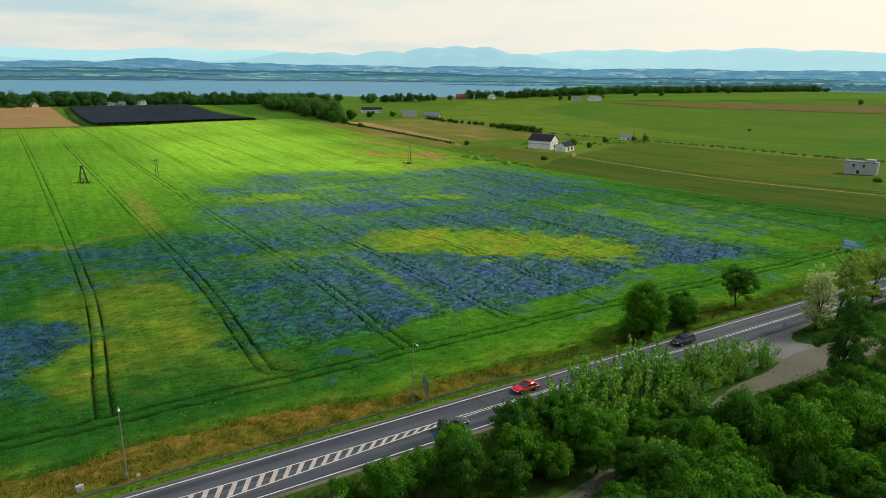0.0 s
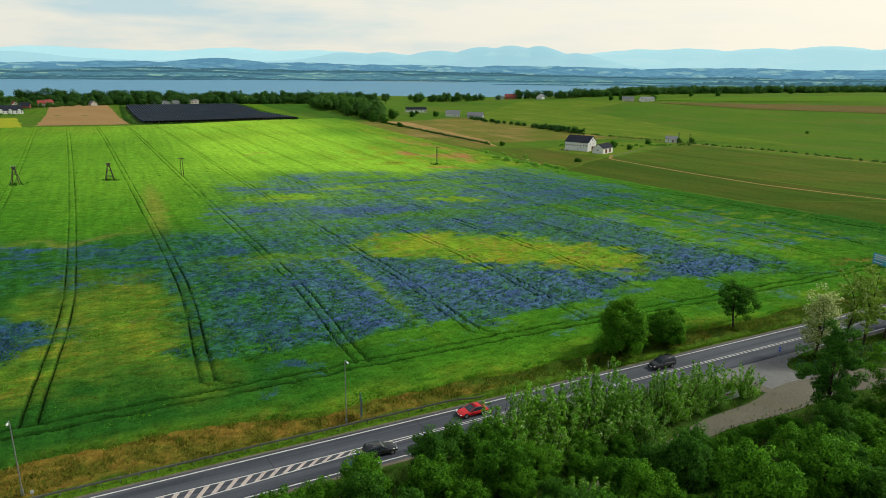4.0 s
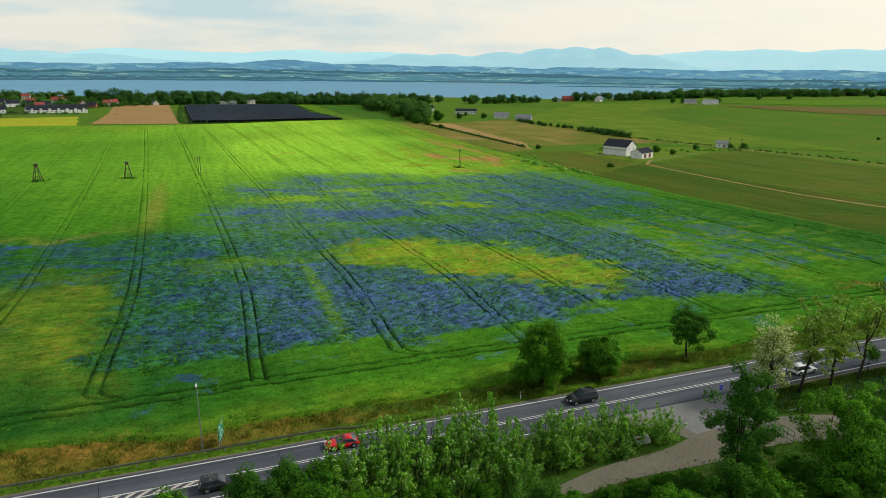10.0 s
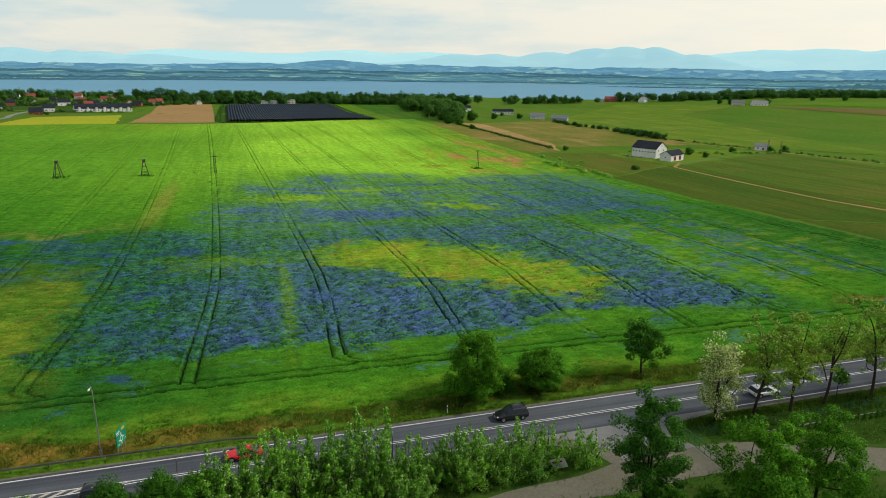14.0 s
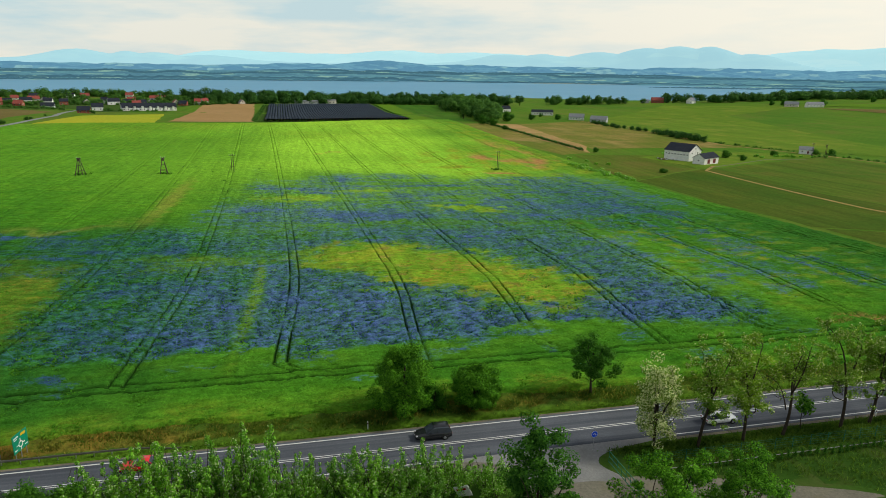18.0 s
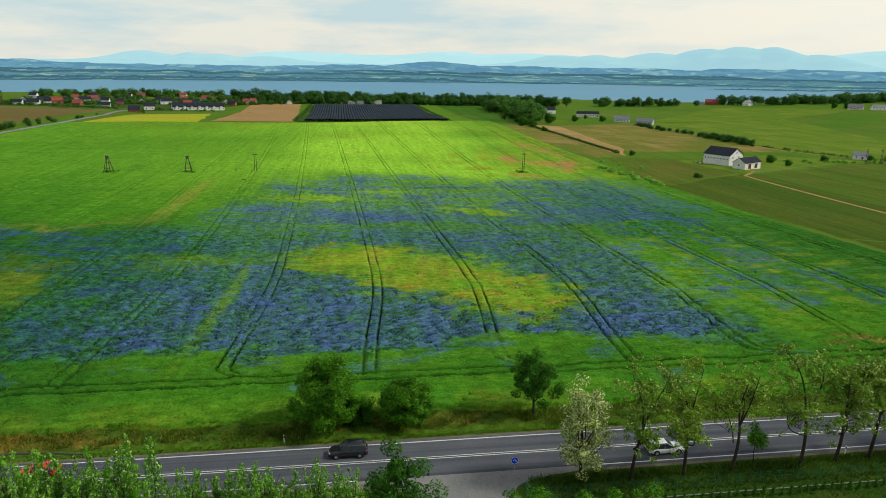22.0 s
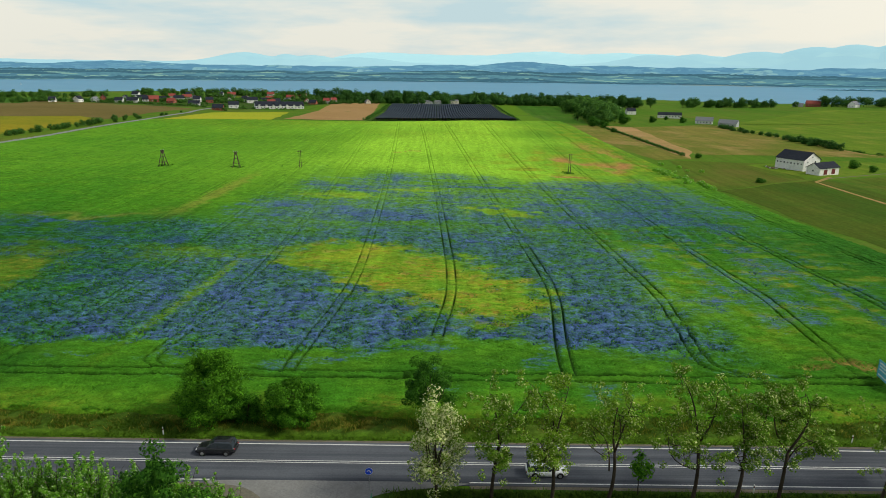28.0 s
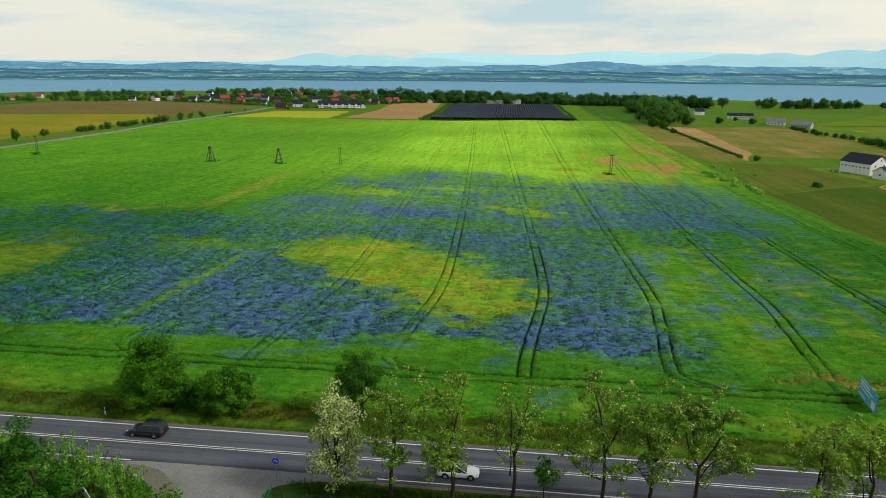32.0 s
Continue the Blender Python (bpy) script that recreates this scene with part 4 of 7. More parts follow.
# ---- the turning, its dirt track and yard ----
def patch(name, pts, z, mat, label, category):
    P = []
    n = len(pts)
    for i in range(n):
        a, b, c, d = (np.array(pts[(i + k) % n], float) for k in (-1, 0, 1, 2))
        for t in (0, 0.25, 0.5, 0.75):
            P.append(0.5 * (2 * b + (c - a) * t + (2 * a - 5 * b + 4 * c - d) * t * t + (3 * b - a - 3 * c + d) * t ** 3))
    X, Y = xy_of(np.array([p[0] for p in P]), np.array([p[1] for p in P]))
    V = [(x, y, z) for x, y in zip(X, Y)]
    turn = sum(V[i - 1][0] * V[i][1] - V[i][0] * V[i - 1][1] for i in range(len(V)))
    V = V if turn > 0 else V[::-1]
    return tagged(new(name, mesh_from(name, V, [tuple(range(len(V)))], mat)), label, category, kind="structure")


patch("pavement", [(50, -7.4), (53, -9.0), (57, -12.5), (58.5, -15.8), (69, -15.8), (67.5, -11.5), (70, -9.2), (79, -7.4), (65, -7.2)], 0.062, M_APRON, "worn grey concrete mouth of the turning", "pavement")
patch("dirt_track", [(60, -14.5), (52, -16.2), (42, -16.8), (30, -19.5), (10, -22.8), (-14, -26), (-14, -28), (10, -24.8), (30, -21.6), (44, -20), (56, -20.5), (66, -19.5), (67, -15)], 0.075, M_DIRT, "pale packed dirt track behind the roadside bushes", "track")
patch("sandy_patch", [(49, -7.9), (54.2, -8.6), (57.6, -11.6), (58.6, -15.0), (57.0, -15.4), (55.6, -12.4), (52.8, -10.2), (49.2, -8.9)], 0.068, M_DIRT, "sandy worn edge beside the turning", "shoulder")
patch("yard", [(66, -15), (75, -15.2), (84, -18.5), (96, -23), (96, -27), (82, -23.5), (70, -20.5), (62, -19.5)], 0.08, M_DIRT, "sandy yard inside the gate", "yard")
lr, ls = np.meshgrid(np.linspace(72, 200, 50), np.linspace(-40, -12.6, 14))
lX, lY = xy_of(lr, ls)
tagged(new("lawn", grid_mesh("lawn", lX, lY, 0.10 + 0.04 * fnoise(lr, ls, 8, 44) - 0.12 * blob(lr, ls, 82, -21, 17, 5.5, -14, 0.1), M_LAWN)), "mown green lawn inside the fence", "lawn", kind="structure")

# ---- trees ----
def leaf_quads(rng, centres, radii, per, size, shell=0.55, flat=0.75, up=0.35, loose=0.8, plump=0.0):
    """Leaf sprays gathered in clumps: folded diamonds, denser towards a clump's skin."""
    n = len(centres) * per
    c = np.repeat(centres, per, axis=0)
    rad = np.repeat(radii, per)[:, None]
    d = rng.normal(size=(n, 3))
    d /= np.linalg.norm(d, axis=1, keepdims=True)
    k = shell + (1 - shell) * rng.random((n, 1)) ** 0.5
    k = np.where(rng.random((n, 1)) < 0.25, k * rng.random((n, 1)), k)
    pos = c + d * k * rad * np.array([1, 1, flat])
    nor = d + rng.normal(size=(n, 3)) * loose + np.array([0, 0, up])
    nor /= np.linalg.norm(nor, axis=1, keepdims=True)
    a = np.cross(nor, rng.normal(size=(n, 3)))
    a /= np.linalg.norm(a, axis=1, keepdims=True)
    b = np.cross(nor, a)
    L = size * rng.uniform(0.6, 1.35, (n, 1))
    W = L * (rng.uniform(0.45, 0.8, (n, 1)) + plump)
    droop = nor * L * rng.uniform(-0.15, 0.3, (n, 1))
    soft = d + 0.35 * nor + np.array([0, 0, 0.35])
    return np.stack([pos - a * L, pos - b * W + droop, pos + a * L, pos + b * W + droop], 1), soft / np.linalg.norm(soft, axis=1, keepdims=True)


def swap(leaves, mat):
    return leaves[0], mat, leaves[1]


def limb(rng, p0, p1, r0, r1, sag=0.1, k=5, sides=5):
    p0, p1 = Vector(p0), Vector(p1)
    w = (p1 - p0).length
    off = Vector(rng.normal(size=3)) * w * sag
    path = [p0.lerp(p1, i / k) + off * math.sin(math.pi * i / k) for i in range(k + 1)]
    return tube_data(path, [r0 + (r1 - r0) * i / k for i in range(k + 1)], sides)


def crown_points(rng, n, rx, rz, zc, lump=0.25, low=-1.0, skirt=0.0):
    """Clump centres over an uneven crown, ellipsoid in the large."""
    out = []
    while len(out) < n:
        d = rng.normal(size=3)
        d /= np.linalg.norm(d)
        if d[2] < low:
            continue
        k = (0.45 + 0.55 * rng.random() ** 0.6) * (1 + lump * math.sin(3 * math.atan2(d[1], d[0]) + n) * (1 - abs(d[2])) + lump * min(1.2, max(-1.5, rng.normal())) * 0.4)
        k = min(k, 1.06 + 0.1 * lump * rng.random())
        wide = 1 + skirt * max(0.0, 0.15 - d[2]) - 0.5 * skirt * max(0.0, d[2])
        out.append((d[0] * rx * k * wide, d[1] * rx * k * wide, zc + d[2] * rz * k))
    return np.array(out)


def leafy_tree(name, seed, height, width, base, clumps, per, size, mat, label, category="tree", trunk_r=0.2, crad=0.9, limbs=9, low=-0.9, lump=0.25, skirt=0.0):
    """A broadleaf: tapered trunk, limbs up into the crown, a crown of leaf clumps with gaps."""
    rng = np.random.default_rng(seed)
    ob = thing(name, Matrix(), label, category)
    zc, rz, rx = (height + base) / 2, (height - base) / 2 - crad * 0.4, width / 2 - crad * 0.5
    pts = crown_points(rng, clumps, rx, rz, zc, lump, low, skirt)
    rad = crad * rng.uniform(0.65, 1.3, clumps)
    q, nrm = leaf_quads(rng, pts, rad, per, size)
    out = q.mean(axis=1) - np.array([0, 0, base + 0.35 * (height - base)])
    nrm = nrm + 0.4 * out / np.linalg.norm(out, axis=1, keepdims=True)
    me = quads_mesh("crown", q, mat, nrm / np.linalg.norm(nrm, axis=1, keepdims=True))
    items = [limb(rng, (0, 0, -0.3), (rng.normal() * 0.25, rng.normal() * 0.25, zc + rz * 0.4), trunk_r, trunk_r * 0.3, 0.03, 6, 7)]
    for q in pts[rng.permutation(clumps)[:limbs]]:
        z0 = base * 0.6 + (zc - base * 0.5) * rng.uniform(0.15, 0.75)
        items.append(limb(rng, (0, 0, z0), q, trunk_r * 0.45, trunk_r * 0.12, 0.08))
    part("trunk", mesh_from("trunk", *join_data(*items), M_BARK, True), ob)
    part("crown", me, ob)
    return ob


def acacia_tree(name, seed, height, spread, mat, label, fill=1.0, per=34, size=0.115, fork=0.45):
    """A tall, thin roadside tree: bare forking stems, small tufts of leaf at the branch ends."""
    rng = np.random.default_rng(seed)
    ob = thing(name, Matrix(), label, "tree", "row of roadside trees")
    items, tips = [], []
    top = Vector((rng.normal() * 0.4, rng.normal() * 0.4, height * fork))
    items.append(limb(rng, (0, 0, -0.3), top, 0.22, 0.15, 0.02, 6, 7))
    mains = []
    for k in range(int(rng.integers(2, 4))):
        a = 2 * math.pi * (k / 3 + rng.random() * 0.2)
        out = spread * 0.28 * (0.4 + rng.random())
        e = top + Vector((math.cos(a) * out, math.sin(a) * out, height * (0.92 - fork) * rng.uniform(0.75, 1.0)))
        items.append(limb(rng, top, e, 0.13, 0.035, 0.06, 7, 6))
        mains.append((top, e))
    low = Vector((0, 0, height * fork * 0.62))
    for k in range(int(rng.integers(1, 3))):
        a = rng.random() * 6.28
        e = low + Vector((math.cos(a) * spread * 0.42, math.sin(a) * spread * 0.42, height * rng.uniform(0.12, 0.3)))
        items.append(limb(rng, low, e, 0.09, 0.03, 0.12, 6, 5))
        mains.append((low, e))
    for p0, p1 in mains:
        for j in range(11):
            q = p0.lerp(p1, rng.uniform(0.25, 1.0))
            a = rng.random() * 6.28
            ln = spread * rng.uniform(0.12, 0.32)
            e = q + Vector((math.cos(a) * ln, math.sin(a) * ln, ln * rng.uniform(-0.1, 0.9)))
            items.append(limb(rng, q, e, 0.035, 0.012, 0.12, 4, 4))
            tips += [e, q.lerp(e, 0.6)]
            for _ in range(2):
                f = e + Vector(rng.normal(size=3)) * ln * 0.35
                items.append(limb(rng, q.lerp(e, 0.7), f, 0.015, 0.006, 0.1, 3, 3))
                tips.append(f)
    tips = np.array([tuple(t) for t in tips])
    tips = tips[rng.random(len(tips)) < fill]
    part("trunk", mesh_from("trunk", *join_data(*items), M_BARK, True), ob)
    part("crown", quads_mesh("crown", *swap(leaf_quads(rng, tips, rng.uniform(0.35, 0.75, len(tips)), per, size, 0.2, 0.8), mat)), ob)
    return ob


def whip_bush(name, seed, height, width, mat, label, stems=14):
    """A thicket of upright young stems, leafy all the way up, with loose tops."""
    rng = np.random.default_rng(seed)
    ob = thing(name, Matrix(), label, "bush")
    items, pts, rad = [], [], []
    for k in range(stems):
        a, d = rng.random() * 6.28, math.sqrt(rng.random()) * width / 2
        p0 = Vector((math.cos(a) * d * 0.7, math.sin(a) * d * 0.7, -0.2))
        h = height * (1 - 0.35 * (2 * d / width) ** 2) * rng.uniform(0.55, 1.12)
        p1 = Vector((math.cos(a) * d * 1.25 + rng.normal() * 0.55, math.sin(a) * d * 1.25 + rng.normal() * 0.55, h))
        items.append(limb(rng, p0, p1, 0.06, 0.012, 0.07, 6, 5))
        m = int(h / 0.52)
        for j in range(m):
            t = (j + 0.5) / m
            q = p0.lerp(p1, 0.12 + 0.88 * t) + Vector(rng.normal(size=3)) * 0.28 * (1.3 - t)
            if rng.random() < 0.16:
                continue
            pts.append(tuple(q))
            rad.append((0.88 - 0.62 * t) * rng.uniform(0.6, 1.3))
    part("trunk", mesh_from("trunk", *join_data(*items), M_BARK, True), ob)
    part("crown", quads_mesh("crown", *swap(leaf_quads(rng, np.array(pts), np.array(rad), 44, 0.108, 0.3, 0.9), mat)), ob)
    return ob


def put(ob, r, s, turn=0.0, size=1.0, z=None):
    x, y = xy_of(r, s)
    ob.matrix_basis = pose(x, y, gz(x, y) + 0.02 if z is None else z, 0, 0, turn) @ Matrix.Scale(size, 4)
    return ob


def again(ob, r, s, turn, size=1.0, tall=1.0, label=""):
    x, y = xy_of(r, s)
    c = copy_thing(ob, Matrix())
    c.matrix_basis = pose(x, y, gz(x, y) + 0.02, 0, 0, turn) @ Matrix.Diagonal((size, size, size * tall, 1))
    if label:
        c["label"] = label
    return c


# three trees on the field's side of the road
put(leafy_tree("tree", 101, 10.4, 8.7, 0.1, 150, 230, 0.120, M_LEAF, "large rounded green tree leafy down to the ground", trunk_r=0.3, crad=0.98, low=-1, lump=0.17, skirt=0.38), 46.3, 5.0, 20)
put(leafy_tree("bush", 104, 4.6, 4.2, 0.1, 34, 220, 0.112, M_LEAF, "rounded green bush beside the large tree", category="bush", trunk_r=0.12, crad=0.8, low=-1, lump=0.2, limbs=5, skirt=0.3), 50.4, 5.6, 140)
put(leafy_tree("tree", 102, 7.3, 7.3, 0.1, 104, 230, 0.120, M_LEAF, "broad rounded green bush-like tree on the verge", trunk_r=0.25, crad=0.90, low=-1, lump=0.15, skirt=0.2), 56.2, 4.9, 70)
put(leafy_tree("tree", 103, 9.2, 7.4, 2.0, 52, 240, 0.120, M_LEAF_DARK, "dark green tree on a bare trunk beside the field", trunk_r=0.2, crad=0.84, lump=0.48), 74.1, 5.4, 0)

# the thin row on the near side
put(leafy_tree("roadside_tree", 201, 13.0, 6.2, 0.3, 120, 90, 0.125, M_BLOOM, "roadside tree thick with cream blossom", trunk_r=0.2, crad=0.8, limbs=14, low=-1, lump=0.16), 75.4, -10.2)
ROW_A = acacia_tree("roadside_tree", 202, 14.6, 7.5, M_ACACIA, "tall sparse roadside tree with small yellowish leaves", 1.0, 62)
put(ROW_A, 81.2, -10.6)
ROW_B = put(acacia_tree("roadside_tree", 203, 15.2, 6.0, M_ACACIA, "tall slender roadside tree with yellow-green tufts", 1.0, 52), 87.6, -10.6)
put(acacia_tree("roadside_tree", 204, 14.0, 7.0, M_ACACIA, "tall roadside tree nearly bare of leaves", 0.7, 36), 93.5, -10.4)
ROW_D = put(acacia_tree("roadside_tree", 205, 14.8, 9.5, M_ACACIA, "tall wide-forked roadside tree with sparse leaves", 1.0, 58), 102.6, -10.2)
ROW_E = put(acacia_tree("roadside_tree", 206, 14.0, 8.5, M_ACACIA, "tall forked roadside tree with a dark stem", 1.0, 62), 107.3, -10.0)
ROW_F = put(acacia_tree("roadside_tree", 207, 14.4, 8.0, M_ACACIA, "leafier tall roadside tree with yellow-green tufts", 1.0, 84), 112.0, -9.8)
put(leafy_tree("young_tree", 208, 5.4, 3.0, 2.2, 16, 40, 0.17, M_LEAF, "small young tree on a thin stem", trunk_r=0.07, crad=0.6, limbs=6), 97.2, -9.4)
for k, (src, r, sz) in enumerate(((ROW_E, 123.0, 0.86), (ROW_F, 128.0, 0.82), (ROW_A, 134.0, 0.9), (ROW_D, 141.0, 0.95), (ROW_B, 149.0, 0.9), (ROW_F, 157.0, 1.0), (ROW_E, 166.0, 0.95), (ROW_A, 176.0, 1.0), (ROW_F, 188.0, 1.0))):
    again(src, r, -9.8 + 0.6 * math.sin(k * 2.1), 57 * k + 20, sz)

# thicket between road and track, and the wood below it
THICK = [
    leafy_tree("thicket_tree", 301, 6.2, 6.0, 0.4, 78, 190, 0.112, M_LEAF, "dense round-topped green thicket tree", crad=0.80, low=-0.8, lump=0.36, limbs=6),
    leafy_tree("thicket_tree", 302, 7.2, 5.6, 0.6, 78, 190, 0.112, M_LEAF_DARK, "dense dark green thicket tree", crad=0.76, low=-0.8, lump=0.40, limbs=6),
    leafy_tree("thicket_tree", 303, 5.2, 6.6, 0.2, 80, 190, 0.11, M_LEAF, "low spreading green thicket tree", crad=0.80, low=-0.8, lump=0.40, limbs=6),
    leafy_tree("thicket_tree", 304, 8.2, 6.4, 1.0, 90, 190, 0.112, M_LEAF, "tall bushy thicket tree with mid-green leaves", crad=0.76, low=-0.8, lump=0.40, limbs=7),
]
WHIPS = [
    whip_bush("whip_bush", 311, 7.2, 5.2, M_LEAF_PALE, "upright pale green bush of tall leafy whips", 24),
    whip_bush("whip_bush", 312, 6.0, 5.0, M_LEAF_PALE, "upright bush of slender leafy stems", 24),
]
for k, o in enumerate(THICK + WHIPS):
    put(o, *((-6, -14), (2, -14.5), (-15, -15), (8, -19), (22.3, -12.0), (39.6, -13.6))[k], 40 * k)
WHIPS[0].scale[2] = 1.28
# bushes along the shoulder
for k, (kind, r, s, sz, tall) in enumerate((
        (1, 6, -12.5, 0.85, 1.0), (0, 10.0, -12.6, 0.92, 1.0), (4, 12.8, -12.2, 1.0, 1.12), (4, 15.2, -12.8, 1.0, 1.14), (4, 17.9, -11.9, 1.05, 1.25), (4, 20.0, -12.6, 1.0, 1.12), (4, 25.2, -12.2, 1.0, 1.15), (4, 28.0, -12.2, 1.1, 1.31), (5, 30.6, -12.4, 0.75, 1.1),
        (4, 33.0, -12.2, 0.62, 1.45), (5, 35.3, -12.6, 0.6, 1.05), (4, 37.8, -12.2, 0.8, 1.2), (5, 41.0, -12.4, 0.75, 1.1), (5, 43.2, -12.8, 0.65, 1.1), (5, 45.8, -12.4, 0.85, 1.15), (5, 49.2, -13.0, 0.75, 1.1), (5, 53.2, -14.2, 0.75, 1.05),
        (5, 12, -15.2, 1.0, 1.1), (5, 16.2, -15.0, 1.05, 1.1), (5, 19.5, -15.2, 1.1, 1.1), (5, 24.0, -15.0, 1.1, 1.1), (5, 28.5, -15.0, 0.9, 1.0), (5, 33, -14.8, 0.7, 1.0), (5, 38, -14.6, 0.7, 1.0), (5, 43, -14.6, 0.65, 0.95), (5, 46.6, -14.8, 0.6, 0.9),
        (2, -19.5, -12.2, 0.55, 0.9), (4, -21, -14.5, 0.45, 1.0), (0, -11, -13.8, 0.8, 0.9), (2, -26, -12.5, 0.5, 1.0), (0, 0.0, -18.0, 1.0, 1.0), (1, -8, -18.5, 1.0, 1.0), (2, 4.0, -17.2, 0.9, 1.0), (5, 15.5, -18.0, 0.9, 0.9), (0, 20.5, -18.2, 0.75, 0.9), (2, 26.0, -18.6, 0.6, 0.9), (3, 12.5, -19.6, 0.8, 0.9), (4, 31, -18.2, 0.75, 0.95), (0, 3, -21, 0.8, 1.0), (1, -4, -22, 0.9, 1.0), (3, 8.5, -22.5, 0.7, 1.0), (0, 18, -21.4, 0.7, 0.9), (2, 25, -24.5, 0.7, 1.0), (2, 34.5, -23.6, 0.6, 1.0), (0, 38.5, -23.8, 0.5, 1.0), (2, 42.5, -23.6, 0.55, 0.9), (2, 46.2, -23.4, 0.5, 0.9), (3, 47.8, -26.2, 0.5, 1.0), (2, 50.5, -22.8, 0.38, 0.9), (2, 58.5, -23.8, 0.55, 0.9), (0, 61.0, -27.0, 0.6, 1.0), (2, 31.5, -26.6, 0.75, 1.0), (1, 10.5, -25.4, 0.8, 0.95), (4, 15.0, -25.6, 0.75, 0.95), (0, 19.5, -25.0, 0.85, 1.0), (1, 24.0, -24.6, 0.75, 1.0), (5, 28.3, -24.4, 0.85, 1.0))):
    again((THICK + WHIPS)[kind], r, s, 67 * k + 15, sz, tall)
# big single trees by the turning
put(leafy_tree("tree", 321, 15.6, 7.6, 2.6, 84, 250, 0.122, M_LEAF_DARK, "full green tree beside the turning", trunk_r=0.24, crad=0.92, lump=0.5), 54.0, -25.7, 30)
put(leafy_tree("tree", 322, 13.4, 10.0, 2.0, 86, 230, 0.118, M_LEAF, "broad green tree in the yard", trunk_r=0.24, crad=0.88, lump=0.5), 65.2, -29.5, 80)
put(leafy_tree("tree", 323, 12.2, 9.6, 2.0, 100, 190, 0.115, M_LEAF, "loose tree with pale yellow-green leaves in the yard", trunk_r=0.22, crad=0.82, lump=0.5), 73.0, -29.5, 10)
# the wood below the drone
wood_rng = random.Random(5)
wood_n = 0
for row, s0 in enumerate((-25.5, -30.5, -35.5, -40.5, -46.0, -52.0)):
    for col in range(20):
        r = -30 + col * 5.2 + wood_rng.uniform(-1.6, 1.6) + (row % 2) * 2.4
        s = s0 + wood_rng.uniform(-1.5, 1.5)
        track = -19 - 6.0 * min(1, max(0, (44 - r) / 58))
        if abs(s - track) < 4.6 or (31 < r < 64 and s > -29.5) or (r > 52 and s > -31) or r > 66 or (wood_rng.random() < 0.05):
            continue
        again(THICK[wood_rng.randrange(4)], r, s, wood_rng.uniform(0, 360), wood_rng.uniform(0.85, 1.2), wood_rng.uniform(0.9, 1.15))
        wood_n += 1


# ---- far woods, hedges, groups of trees: many crowns in one sheet of leaves ----
def wood(name, spots, label, mat=None, size=1.0, category="woodland", detail=1.0):
    """spots: x, y, height, width of every crown."""
    rng = np.random.default_rng(len(spots) * 7 + 1)
    Q, NR_, trunks = [], [], []
    for x, y, h, w in spots:
        z = float(sheet_z(np.array([x]), np.array([y]))[0])
        n = int(10 * detail) + 4
        pts = crown_points(rng, n, w * 0.36, h * 0.38, h * 0.44, 0.10, -0.9)
        rad = rng.uniform(0.18, 0.28, n) * w
        q, nrm = leaf_quads(rng, pts, rad, int(44 * detail) + 8, w * 0.044 * size, 0.88, 0.85, 0.35, 0.22, 0.4)
        out = q.mean(axis=1) - np.array([0, 0, h * 0.4])
        nrm = nrm + out / np.linalg.norm(out, axis=1, keepdims=True)
        Q.append(q + np.array([x, y, z]))
        NR_.append(nrm / np.linalg.norm(nrm, axis=1, keepdims=True))
        trunks.append(tube_data([(x, y, z - 0.5), (x, y, z + h * 0.36)], [h * 0.026, h * 0.012], 4))
    if len(spots) == 1:
        ob = thing(name, Matrix(), label, category)
        part("crown", quads_mesh("crown", np.concatenate(Q), mat or M_WOOD_FAR, np.concatenate(NR_)), ob)
        part("trunk", mesh_from("trunk", *trunks[0], M_BARK), ob)
        return ob
    ob = tagged(new(name, quads_mesh(name, np.concatenate(Q), mat or M_WOOD_FAR, np.concatenate(NR_))), label, category, kind="stuff")
    part("trunks", mesh_from("trunks", *join_data(*trunks), M_BARK), ob)["kind"] = "stuff"
    return ob


def along(rng, pts, step, jitter, h, w):
    """Crowns strung along a line of corners."""
    out = []
    for (x0, y0), (x1, y1) in zip(pts, pts[1:]):
        n = max(1, int(math.hypot(x1 - x0, y1 - y0) / step))
        for i in range(n):
            t = (i + rng.random()) / n
            out.append((x0 + (x1 - x0) * t + rng.gauss(0, jitter), y0 + (y1 - y0) * t + rng.gauss(0, jitter), h * rng.uniform(0.7, 1.25), w * rng.uniform(0.7, 1.3)))
    return out


wr = random.Random(11)
wood("lakeside_wood", along(wr, [(-720, 960), (-612, 1000), (-482, 1120), (-330, 1230), (-215, 1290)], 5, 9, 21, 19) + along(wr, [(-640, 1020), (-440, 1190), (-250, 1330)], 8, 12, 20, 18) + along(wr, [(-660, 930), (-600, 960), (-470, 1085), (-330, 1200)], 6, 6, 14, 15), "dark green wood along the lake shore", detail=1.0)
wood("farm_grove", along(wr, [(-135, 775), (-160, 860), (-185, 960), (-235, 1060), (-300, 1180)], 6, 12, 23, 20) + along(wr, [(-120, 760), (-150, 830)], 8, 5, 13, 14) + along(wr, [(-230, 980), (-290, 1120)], 7, 14, 20, 18), "tall green grove round the farm", detail=1.2)
wood("shore_wood", along(wr, [(-170, 1390), (-95, 1470), (-20, 1520)], 6, 9, 18, 17) + along(wr, [(10, 1545), (24, 1550)], 9, 3, 17, 17), "dark wood on the lake shore", detail=1.0)
wood("shore_wood", along(wr, [(60, 1600), (150, 1590), (215, 1620)], 6, 12, 21, 20) + along(wr, [(215, 1640), (420, 1760), (640, 1900), (900, 2060), (1300, 2300)], 4.6, 20, 20, 24), "dark wood at the far end of the meadows", detail=0.8)

